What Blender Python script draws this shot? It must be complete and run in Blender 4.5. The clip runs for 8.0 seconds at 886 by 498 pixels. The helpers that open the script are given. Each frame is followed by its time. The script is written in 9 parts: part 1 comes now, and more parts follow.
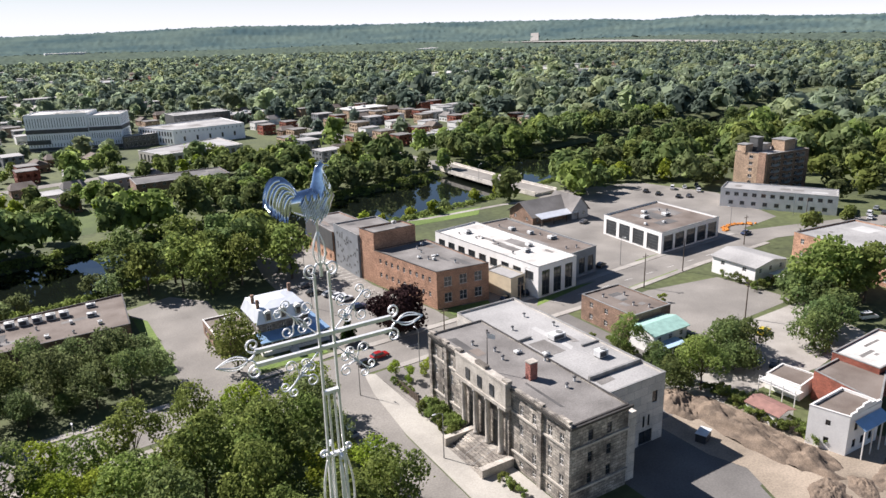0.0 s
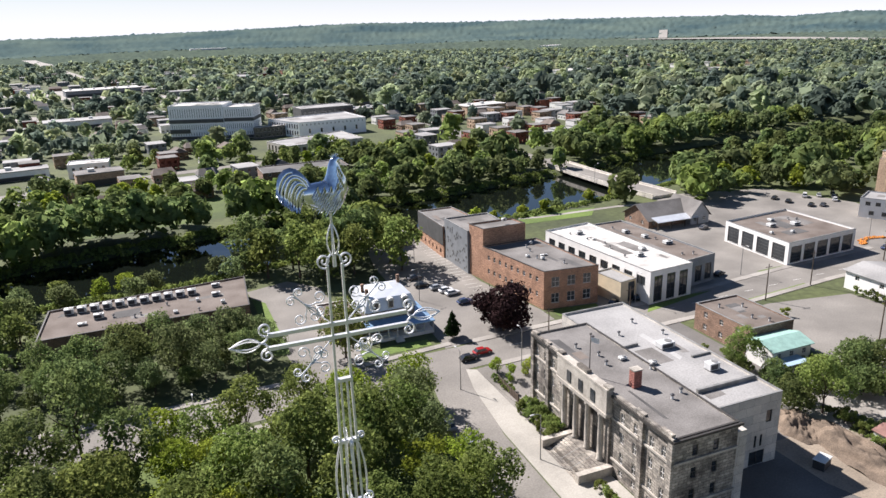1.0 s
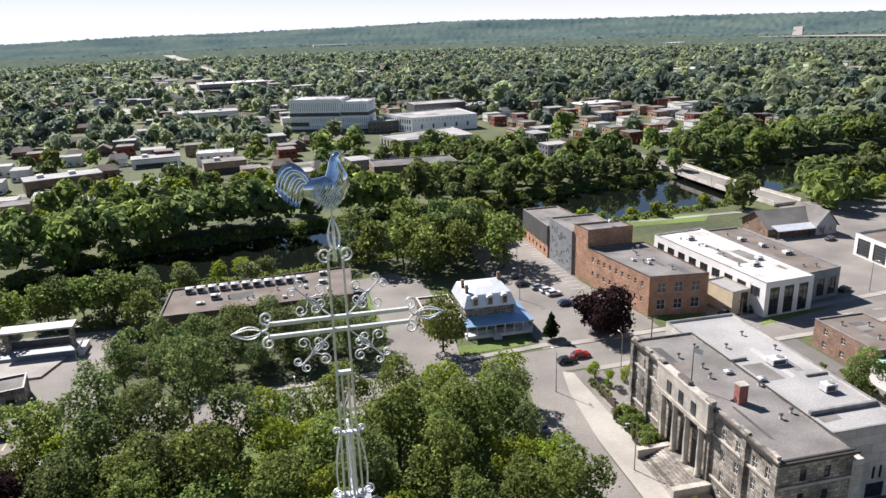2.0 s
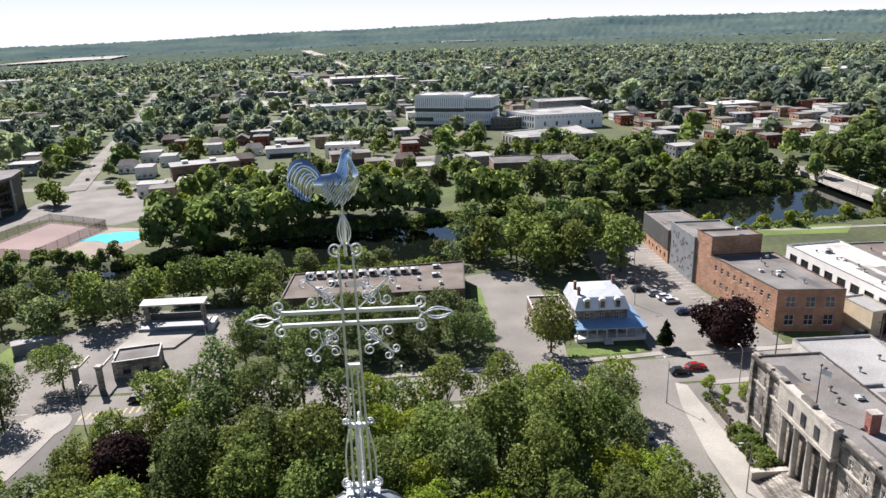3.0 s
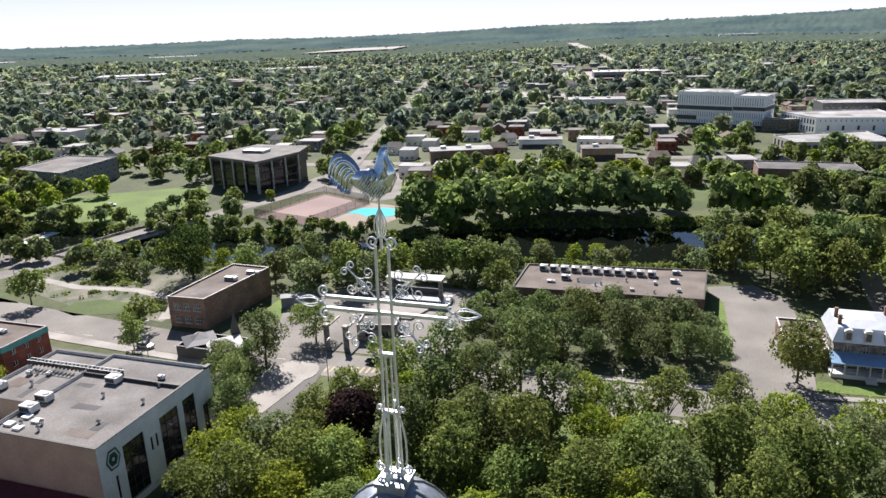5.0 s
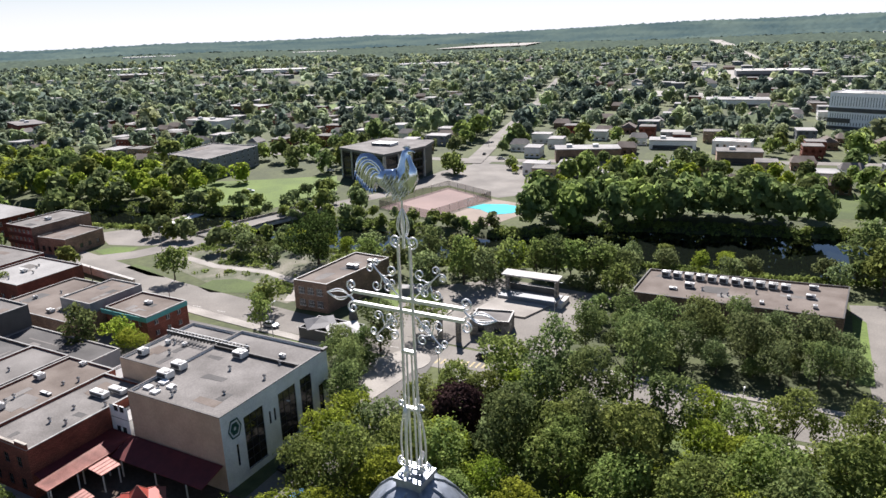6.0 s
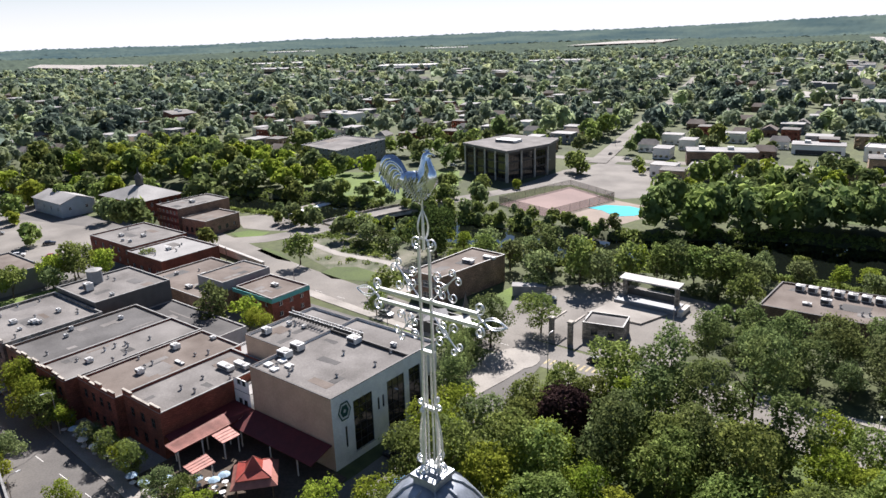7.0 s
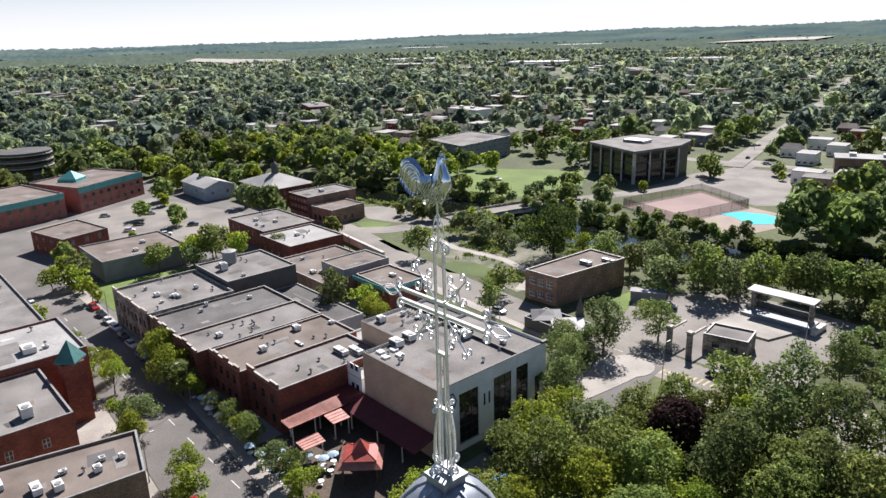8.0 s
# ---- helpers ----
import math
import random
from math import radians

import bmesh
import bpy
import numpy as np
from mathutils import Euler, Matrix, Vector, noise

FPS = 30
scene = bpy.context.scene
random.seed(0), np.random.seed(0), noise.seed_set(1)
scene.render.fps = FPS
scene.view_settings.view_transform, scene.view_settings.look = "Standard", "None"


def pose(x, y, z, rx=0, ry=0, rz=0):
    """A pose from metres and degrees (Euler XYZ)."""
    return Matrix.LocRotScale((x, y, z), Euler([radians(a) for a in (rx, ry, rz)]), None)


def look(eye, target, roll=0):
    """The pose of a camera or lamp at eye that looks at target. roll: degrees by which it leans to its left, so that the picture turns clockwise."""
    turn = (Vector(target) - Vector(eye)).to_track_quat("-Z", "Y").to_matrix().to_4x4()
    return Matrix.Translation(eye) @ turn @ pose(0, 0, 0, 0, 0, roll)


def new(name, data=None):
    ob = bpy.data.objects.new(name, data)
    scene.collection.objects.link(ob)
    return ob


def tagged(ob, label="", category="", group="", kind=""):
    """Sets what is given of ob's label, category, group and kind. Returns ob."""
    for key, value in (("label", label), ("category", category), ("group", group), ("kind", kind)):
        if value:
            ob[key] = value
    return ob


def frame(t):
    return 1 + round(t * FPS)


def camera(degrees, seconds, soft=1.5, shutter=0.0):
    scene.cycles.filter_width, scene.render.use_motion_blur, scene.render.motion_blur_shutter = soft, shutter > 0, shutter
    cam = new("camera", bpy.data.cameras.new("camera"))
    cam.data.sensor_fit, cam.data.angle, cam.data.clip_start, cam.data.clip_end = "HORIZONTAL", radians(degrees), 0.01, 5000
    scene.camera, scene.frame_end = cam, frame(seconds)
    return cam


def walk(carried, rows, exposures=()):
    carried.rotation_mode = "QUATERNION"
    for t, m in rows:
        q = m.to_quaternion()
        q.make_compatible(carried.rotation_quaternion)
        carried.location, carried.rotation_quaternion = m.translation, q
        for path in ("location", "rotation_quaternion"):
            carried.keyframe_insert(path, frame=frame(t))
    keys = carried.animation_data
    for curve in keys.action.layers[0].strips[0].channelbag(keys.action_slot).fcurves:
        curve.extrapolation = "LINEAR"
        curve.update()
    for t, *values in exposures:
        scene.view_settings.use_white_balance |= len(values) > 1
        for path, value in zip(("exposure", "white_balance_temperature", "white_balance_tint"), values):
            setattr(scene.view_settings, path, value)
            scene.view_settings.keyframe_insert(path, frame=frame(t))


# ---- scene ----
cam = camera(64.07, 8.0, soft=1.5)
ROWS = [
    (0.0, 0.018, 0.009, 70.060, -31.00, -17.37, -1.80),
    (0.5, 0.479, -0.257, 70.040, -26.16, -17.34, -1.81),
    (1.0, 0.997, -0.479, 70.023, -21.47, -17.32, -1.82),
    (1.5, 1.557, -0.655, 70.010, -17.00, -17.30, -1.83),
    (3.0, 3.376, -0.912, 69.994, -2.45, -17.25, -1.84),
    (3.5, 3.995, -0.906, 69.995, 3.01, -17.23, -1.84),
    (4.0, 4.609, -0.852, 70.001, 8.33, -17.22, -1.83),
    (4.5, 5.211, -0.750, 70.010, 13.20, -17.20, -1.83),
    (6.0, 6.914, -0.150, 70.059, 28.40, -17.16, -1.79),
    (6.5, 7.443, 0.151, 70.082, 33.66, -17.15, -1.78),
    (7.0, 7.955, 0.504, 70.110, 38.58, -17.14, -1.76),
    (7.5, 8.452, 0.911, 70.140, 43.65, -17.13, -1.74),
    (8.0, 8.939, 1.373, 70.175, 48.84, -17.12, -1.72),
]
EXPOSURE, KELVIN, TINT = 1.05, 6170.0, 16.0
walk(cam, [(t, pose(x, y, z, 0, 0, yaw) @ pose(0, 0, 0, 90 + pitch) @ pose(0, 0, 0, 0, 0, roll))
           for t, x, y, z, yaw, pitch, roll in ROWS], [(0.0, EXPOSURE, KELVIN, TINT), (8.0, EXPOSURE, KELVIN, TINT)])

# ---- world and sun ----
SUN_EL, SUN_AZ = 43.0, 330.0      # degrees above the horizon; compass turn from +y towards +x
world = bpy.data.worlds.new("sky")
scene.world = world
world.use_nodes = True
wn = world.node_tree.nodes
sky = wn.new("ShaderNodeTexSky")
sky.sky_type, sky.sun_disc = "NISHITA", False
sky.sun_elevation, sky.sun_rotation = radians(SUN_EL), radians(SUN_AZ)
sky.air_density, sky.dust_density, sky.ozone_density, sky.altitude = 1.0, 0.15, 2.5, 60
wn["Background"].inputs["Strength"].default_value = 0.040
# white summer haze low over the horizon, all round
wl = world.node_tree.links
coord, split, low, haze = wn.new("ShaderNodeTexCoord"), wn.new("ShaderNodeSeparateXYZ"), wn.new("ShaderNodeMapRange"), wn.new("ShaderNodeMix")
low.inputs["From Min"].default_value, low.inputs["From Max"].default_value = 0.0, 0.10
low.inputs["To Min"].default_value, low.inputs["To Max"].default_value = 0.96, 0.0
haze.data_type = "RGBA"
haze.inputs["B"].default_value = (12.7, 12.9, 13.3, 1)
wl.new(coord.outputs["Generated"], split.inputs[0]), wl.new(split.outputs["Z"], low.inputs["Value"])
wl.new(low.outputs["Result"], haze.inputs["Factor"]), wl.new(sky.outputs[0], haze.inputs["A"])
wl.new(haze.outputs["Result"], wn["Background"].inputs["Color"])
lamp = bpy.data.lights.new("sun", "SUN")
lamp.energy, lamp.angle, lamp.color = 5.0, radians(0.5), (1.0, 0.95, 0.87)
sun_dir = Vector((math.sin(radians(SUN_AZ)) * math.cos(radians(SUN_EL)), math.cos(radians(SUN_AZ)) * math.cos(radians(SUN_EL)), math.sin(radians(SUN_EL))))
new("sun", lamp).matrix_world = look(sun_dir * 300, (0, 0, 0))


# ---- materials ----
def material(name, color, rough=0.8, metal=0.0, var=0.25, scale=0.5, fine=8.0, bump=0.0, tint=None, rand=0.0, spec=0.4):
    """A surface whose colour varies at two scales; tint: a second colour for the large stains; rand: change from object to object."""
    m = bpy.data.materials.new(name)
    m.use_nodes = True
    n, l = m.node_tree.nodes, m.node_tree.links
    b = n["Principled BSDF"]
    b.inputs["Roughness"].default_value, b.inputs["Metallic"].default_value = rough, metal
    b.inputs["Specular IOR Level"].default_value = spec
    geo = n.new("ShaderNodeNewGeometry")
    big, small = n.new("ShaderNodeTexNoise"), n.new("ShaderNodeTexNoise")
    big.inputs["Scale"].default_value, small.inputs["Scale"].default_value = scale, fine
    big.inputs["Detail"].default_value, small.inputs["Detail"].default_value = 4, 3
    for t in (big, small):
        l.new(geo.outputs["Position"], t.inputs["Vector"])
    c = Vector(color)
    ramp = n.new("ShaderNodeMix")
    ramp.data_type = "RGBA"
    dark = Vector(tint) if tint else c * (1 - var)
    ramp.inputs["A"].default_value, ramp.inputs["B"].default_value = (*dark, 1), (*(c * (1 + var * 0.4)), 1)
    spread = n.new("ShaderNodeMapRange")
    spread.inputs["From Min"].default_value, spread.inputs["From Max"].default_value = 0.32, 0.66
    l.new(big.outputs["Fac"], spread.inputs["Value"])
    l.new(spread.outputs["Result"], ramp.inputs["Factor"])
    hsv = n.new("ShaderNodeHueSaturation")
    l.new(ramp.outputs["Result"], hsv.inputs["Color"])
    grain = n.new("ShaderNodeMapRange")
    grain.inputs["From Min"].default_value, grain.inputs["From Max"].default_value = 0.3, 0.7
    grain.inputs["To Min"].default_value, grain.inputs["To Max"].default_value = 1 - var * 0.7, 1 + var * 0.5
    l.new(small.outputs["Fac"], grain.inputs["Value"])
    value = grain.outputs["Result"]
    if rand:
        info = n.new("ShaderNodeObjectInfo")
        r = n.new("ShaderNodeMapRange")
        r.inputs["To Min"].default_value, r.inputs["To Max"].default_value = 1 - rand, 1 + rand
        l.new(info.outputs["Random"], r.inputs["Value"])
        mul = n.new("ShaderNodeMath")
        mul.operation = "MULTIPLY"
        l.new(value, mul.inputs[0]), l.new(r.outputs["Result"], mul.inputs[1])
        value = mul.outputs[0]
    l.new(value, hsv.inputs["Value"])
    l.new(hsv.outputs["Color"], b.inputs["Base Color"])
    if bump:
        bp = n.new("ShaderNodeBump")
        bp.inputs["Strength"].default_value, bp.inputs["Distance"].default_value = bump, 0.05
        l.new(small.outputs["Fac"], bp.inputs["Height"])
        l.new(bp.outputs["Normal"], b.inputs["Normal"])
    return m


def leaf_material(name, color, warm, rand=0.25, clump=0.46, through_share=0.58, patch=0.14):
    """Leaves: light from above comes partly through; each clump and each tree differs."""
    m = bpy.data.materials.new(name)
    m.use_nodes = True
    n, l = m.node_tree.nodes, m.node_tree.links
    n.remove(n["Principled BSDF"])
    geo, info = n.new("ShaderNodeNewGeometry"), n.new("ShaderNodeObjectInfo")
    mix = n.new("ShaderNodeMix")
    mix.data_type = "RGBA"
    mix.inputs["A"].default_value, mix.inputs["B"].default_value = (*color, 1), (*warm, 1)
    noise_t = n.new("ShaderNodeTexNoise")
    noise_t.inputs["Scale"].default_value, noise_t.inputs["Detail"].default_value = patch, 3
    l.new(geo.outputs["Position"], noise_t.inputs["Vector"])
    wide = n.new("ShaderNodeMapRange")
    wide.inputs["From Min"].default_value, wide.inputs["From Max"].default_value = 0.3, 0.7
    l.new(noise_t.outputs["Fac"], wide.inputs["Value"])
    l.new(wide.outputs["Result"], mix.inputs["Factor"])
    hsv = n.new("ShaderNodeHueSaturation")
    l.new(mix.outputs["Result"], hsv.inputs["Color"])
    isl, obj, mul, hue = (n.new("ShaderNodeMapRange"), n.new("ShaderNodeMapRange"), n.new("ShaderNodeMath"), n.new("ShaderNodeMapRange"))
    isl.inputs["To Min"].default_value, isl.inputs["To Max"].default_value = 1 - clump, 1 + clump
    obj.inputs["To Min"].default_value, obj.inputs["To Max"].default_value = 1 - rand, 1 + rand
    hue.inputs["To Min"].default_value, hue.inputs["To Max"].default_value = 0.494, 0.522
    mul.operation = "MULTIPLY"
    l.new(geo.outputs["Random Per Island"], isl.inputs["Value"]), l.new(info.outputs["Random"], obj.inputs["Value"])
    l.new(info.outputs["Random"], hue.inputs["Value"]), l.new(hue.outputs["Result"], hsv.inputs["Hue"])
    l.new(isl.outputs["Result"], mul.inputs[0]), l.new(obj.outputs["Result"], mul.inputs[1])
    l.new(mul.outputs[0], hsv.inputs["Value"])
    d, t, add = n.new("ShaderNodeBsdfDiffuse"), n.new("ShaderNodeBsdfTranslucent"), n.new("ShaderNodeMixShader")
    add.inputs[0].default_value = through_share
    l.new(hsv.outputs["Color"], d.inputs["Color"]), l.new(hsv.outputs["Color"], t.inputs["Color"])
    l.new(d.outputs[0], add.inputs[1]), l.new(t.outputs[0], add.inputs[2])
    l.new(add.outputs[0], n["Material Output"].inputs["Surface"])
    return m


M = {
    "stone": material("grey_limestone", (0.36, 0.33, 0.285), 0.9, var=0.45, scale=0.30, fine=2.2, bump=0.5, tint=(0.125, 0.11, 0.097)),
    "stone_trim": material("pale_limestone", (0.46, 0.42, 0.36), 0.85, var=0.25, scale=0.5, fine=4.0, tint=(0.30, 0.27, 0.23)),
    "brick_orange": material("orange_brick", (0.47, 0.275, 0.180), 0.9, var=0.25, scale=0.3, fine=5, bump=0.3),
    "brick_red": material("red_brick", (0.29, 0.095, 0.062), 0.9, var=0.3, scale=0.3, fine=5, bump=0.3, rand=0.15),
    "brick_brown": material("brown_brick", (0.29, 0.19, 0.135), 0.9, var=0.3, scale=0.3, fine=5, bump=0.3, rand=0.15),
    "tan_plaster": material("tan_plaster", (0.47, 0.34, 0.245), 0.85, var=0.14, scale=0.25, fine=3),
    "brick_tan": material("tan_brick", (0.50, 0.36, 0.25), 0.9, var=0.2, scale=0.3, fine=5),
    "concrete": material("pale_concrete", (0.50, 0.47, 0.42), 0.85, var=0.2, scale=0.3, fine=4),
    "white_wall": material("white_painted_wall", (0.78, 0.76, 0.72), 0.7, var=0.08, scale=0.4, fine=4, rand=0.06),
    "white_panel": material("white_glazed_panel", (0.88, 0.88, 0.88), 0.5, var=0.05, scale=0.4, fine=4),
    "blue_paint": material("bright_blue_boards", (0.10, 0.26, 0.46), 0.6, var=0.15),
    "cream_wall": material("cream_wall", (0.62, 0.52, 0.36), 0.8, var=0.12, scale=0.4, fine=4),
    "grey_wall": material("grey_cladding", (0.22, 0.23, 0.24), 0.6, var=0.15, scale=0.4, fine=4, rand=0.2),
    "grey_blue": material("pale_grey_blue_cladding", (0.36, 0.42, 0.46), 0.6, var=0.12, scale=0.5),
    "dark_cladding": material("dark_sheet_cladding", (0.085, 0.085, 0.083), 0.6, var=0.2, scale=0.4, fine=4),
    "bank_wall": material("pale_bank_stone", (0.72, 0.71, 0.69), 0.8, var=0.15, scale=0.4, fine=4),
    "roof_grey": material("grey_gravel_roof", (0.195, 0.182, 0.168), 0.95, var=0.35, scale=0.14, fine=5, tint=(0.125, 0.115, 0.105)),
    "roof_dark": material("dark_tar_roof", (0.10, 0.095, 0.09), 0.9, var=0.35, scale=0.15, fine=6, rand=0.2),
    "roof_pale": material("pale_membrane_roof", (0.32, 0.31, 0.295), 0.85, var=0.25, scale=0.10, fine=3, tint=(0.225, 0.218, 0.208)),
    "roof_pale_new": material("fresh_membrane_roof", (0.43, 0.42, 0.40), 0.8, var=0.15, scale=0.2, fine=3),
    "roof_white": material("white_membrane_roof", (0.60, 0.575, 0.53), 0.8, var=0.25, scale=0.16, fine=3, tint=(0.36, 0.34, 0.31)),
    "roof_brown": material("brown_gravel_roof", (0.170, 0.142, 0.120), 0.95, var=0.3, scale=0.15, fine=6, tint=(0.115, 0.09, 0.073)),
    "metal_cap": material("metal_flashing", (0.27, 0.265, 0.25), 0.6, 0.2, var=0.3, scale=0.6),
    "dark_cap": material("dark_flashing", (0.05, 0.045, 0.04), 0.6, var=0.2),
    "hvac": material("galvanised_casing", (0.62, 0.62, 0.60), 0.5, 0.1, var=0.15, scale=1.0, fine=9),
    "hvac_dark": material("dark_grille", (0.05, 0.05, 0.055), 0.6, var=0.2),
    "blue_roof": material("pale_blue_metal_roof", (0.27, 0.42, 0.60), 0.45, 0.3, var=0.15, scale=0.5),
    "silver_roof": material("silver_painted_roof", (0.72, 0.74, 0.76), 0.4, 0.4, var=0.1, scale=0.6),
    "teal": material("teal_trim", (0.085, 0.33, 0.31), 0.6, var=0.18),
    "green_roof": material("pale_green_metal_roof", (0.36, 0.55, 0.47), 0.5, 0.2, var=0.15, scale=0.8),
    "red_roof": material("red_awning_roof", (0.115, 0.017, 0.017), 0.65, var=0.25, scale=0.8),
    "gazebo_red": material("red_painted_metal", (0.36, 0.065, 0.045), 0.5, var=0.2, scale=0.8),
    "teal_dark": material("weathered_teal_roof", (0.05, 0.16, 0.15), 0.6, var=0.25, scale=0.8),
    "rust_roof": material("rusty_red_roof", (0.25, 0.135, 0.11), 0.8, var=0.25, scale=0.8),
    "red_metal": material("faded_red_metal_roof", (0.36, 0.15, 0.115), 0.55, 0.1, var=0.3, scale=0.8),
    "asphalt": material("worn_asphalt", (0.15, 0.14, 0.128), 0.95, var=0.22, scale=0.08, fine=3, tint=(0.105, 0.098, 0.09)),
    "asphalt_pale": material("sun_bleached_asphalt", (0.225, 0.207, 0.182), 0.95, var=0.25, scale=0.07, fine=3, tint=(0.155, 0.142, 0.125)),
    "pavement": material("concrete_pavement", (0.33, 0.305, 0.27), 0.9, var=0.22, scale=0.12, fine=4, tint=(0.23, 0.21, 0.185)),
    "walk": material("pale_concrete_walk", (0.36, 0.335, 0.29), 0.9, var=0.18, scale=0.12, fine=4, tint=(0.28, 0.26, 0.225)),
    "kerb": material("concrete_kerb", (0.45, 0.43, 0.40), 0.9, var=0.15),
    "paint": material("white_road_paint", (0.62, 0.60, 0.56), 0.8, var=0.25, fine=6),
    "paint_yellow": material("yellow_road_paint", (0.44, 0.36, 0.20), 0.8, var=0.25, fine=6),
    "grass": material("mown_grass", (0.085, 0.115, 0.03), 0.95, var=0.35, scale=0.06, fine=2.0, tint=(0.052, 0.072, 0.024)),
    "meadow": material("bright_grass", (0.125, 0.178, 0.036), 0.95, var=0.35, scale=0.05, fine=1.5, tint=(0.085, 0.125, 0.03)),
    "land": material("mixed_town_ground", (0.085, 0.098, 0.036), 0.95, var=0.4, scale=0.03, fine=0.5, tint=(0.05, 0.06, 0.026)),
    "soil": material("brown_soil", (0.17, 0.128, 0.092), 0.95, var=0.45, scale=0.5, fine=5, bump=0.8, tint=(0.10, 0.076, 0.056)),
    "sand": material("sandy_soil", (0.30, 0.245, 0.185), 0.95, var=0.3, scale=0.12, fine=3, tint=(0.19, 0.155, 0.115)),
    "bark": material("bark", (0.10, 0.075, 0.055), 0.95, var=0.3, scale=2, fine=12),
    "glass": material("dark_window_glass", (0.035, 0.04, 0.045), 0.08, 0.0, var=0.3, scale=0.3, spec=0.8),
    "frame_white": material("white_window_frame", (0.62, 0.60, 0.56), 0.6, var=0.1),
    "frame_dark": material("dark_window_frame", (0.05, 0.05, 0.05), 0.5, var=0.1),
    "cross": material("silver_painted_iron", (0.84, 0.83, 0.80), 0.28, 0.45, var=0.15, scale=3, fine=20),
    "zinc": material("dull_zinc_sheet", (0.30, 0.325, 0.36), 0.5, 0.55, var=0.3, scale=1.5, fine=10),
    "chrome": material("polished_steel", (0.72, 0.76, 0.82), 0.13, 1.0, var=0.15, scale=5, fine=30),
    "tyre": material("tyre_rubber", (0.02, 0.02, 0.02), 0.8, var=0.2),
    "rim": material("alloy_rim", (0.5, 0.5, 0.5), 0.35, 0.8, var=0.1),
    "court": material("red_clay_court", (0.25, 0.175, 0.155), 0.9, var=0.2, scale=0.05, fine=2),
    "deck": material("tan_pool_deck", (0.28, 0.225, 0.18), 0.9, var=0.18, scale=0.1, fine=3),
    "pool": material("turquoise_pool_water", (0.12, 0.62, 0.66), 0.08, 0.0, var=0.08, scale=0.3, spec=0.6),
    "fence": material("chain_link_screen", (0.15, 0.11, 0.09), 0.8, var=0.2),
    "pole": material("grey_steel_pole", (0.30, 0.30, 0.29), 0.5, 0.5, var=0.1),
    "hedge_flower": material("orange_flowers", (0.60, 0.22, 0.03), 0.8, var=0.3, fine=6),
    "gravel": material("mossy_river_gravel", (0.175, 0.162, 0.125), 0.95, var=0.45, scale=0.14, fine=2.0, bump=0.5, tint=(0.062, 0.078, 0.032)),
    "brick_pink": material("pink_brick", (0.40, 0.165, 0.13), 0.9, var=0.2, scale=0.3, fine=5),
    "smoked_glass": material("smoked_brown_glass", (0.022, 0.019, 0.017), 0.06, 0.0, var=0.3, scale=0.3, spec=0.5),
    "tarp": material("white_canvas", (0.75, 0.75, 0.74), 0.7, var=0.08),
    "tarp_blue": material("blue_canvas", (0.33, 0.45, 0.55), 0.7, var=0.15),
    "sign_green": material("dark_green_enamel", (0.01, 0.06, 0.05), 0.5, var=0.1),
    "leaf": leaf_material("summer_leaves", (0.143, 0.183, 0.057), (0.263, 0.294, 0.083), 0.28, 0.38),
    "leaf_deep": leaf_material("deep_green_leaves", (0.114, 0.155, 0.063), (0.211, 0.242, 0.084), 0.26, 0.36, 0.57),
    "leaf_light": leaf_material("light_leaves", (0.195, 0.250, 0.036), (0.340, 0.370, 0.056), 0.14),
    "leaf_willow": leaf_material("willow_leaves", (0.146, 0.177, 0.078), (0.213, 0.242, 0.101), 0.25, 0.36),
    "leaf_dark": leaf_material("dark_maple_leaves", (0.028, 0.017, 0.018), (0.050, 0.029, 0.028), 0.1, 0.3, 0.15),
    "leaf_round": leaf_material("dense_dark_leaves", (0.050, 0.085, 0.026), (0.085, 0.125, 0.036)),
    "leaf_fir": leaf_material("fir_needles", (0.022, 0.045, 0.016), (0.04, 0.065, 0.022)),
    # far leaf colours carry distance haze: bluer and mostly paler than near leaves
    "far_wood": leaf_material("hazed_woods", (0.193, 0.233, 0.158), (0.293, 0.332, 0.209), 0.16, 0.24, 0.58, 0.02),
    "far_dark": leaf_material("hazed_dark_woods", (0.116, 0.154, 0.125), (0.188, 0.227, 0.172), 0.16, 0.24, 0.58, 0.02),
    "far_light": leaf_material("hazed_light_woods", (0.276, 0.317, 0.174), (0.370, 0.400, 0.223), 0.16, 0.24, 0.58, 0.02),
    # the blue of the hill woods is haze put into the base colour
    "hills": leaf_material("hazed_hill_woods", (0.060, 0.098, 0.108), (0.132, 0.176, 0.152), 0.0, 0.05, 0.20, 0.003),
}
def see_through(m, share):
    """Lets part of the light pass, as fine wire mesh does."""
    n, l = m.node_tree.nodes, m.node_tree.links
    clear, mix = n.new("ShaderNodeBsdfTransparent"), n.new("ShaderNodeMixShader")
    mix.inputs[0].default_value = share
    l.new(n["Principled BSDF"].outputs[0], mix.inputs[1]), l.new(clear.outputs[0], mix.inputs[2])
    l.new(mix.outputs[0], n["Material Output"].inputs["Surface"])


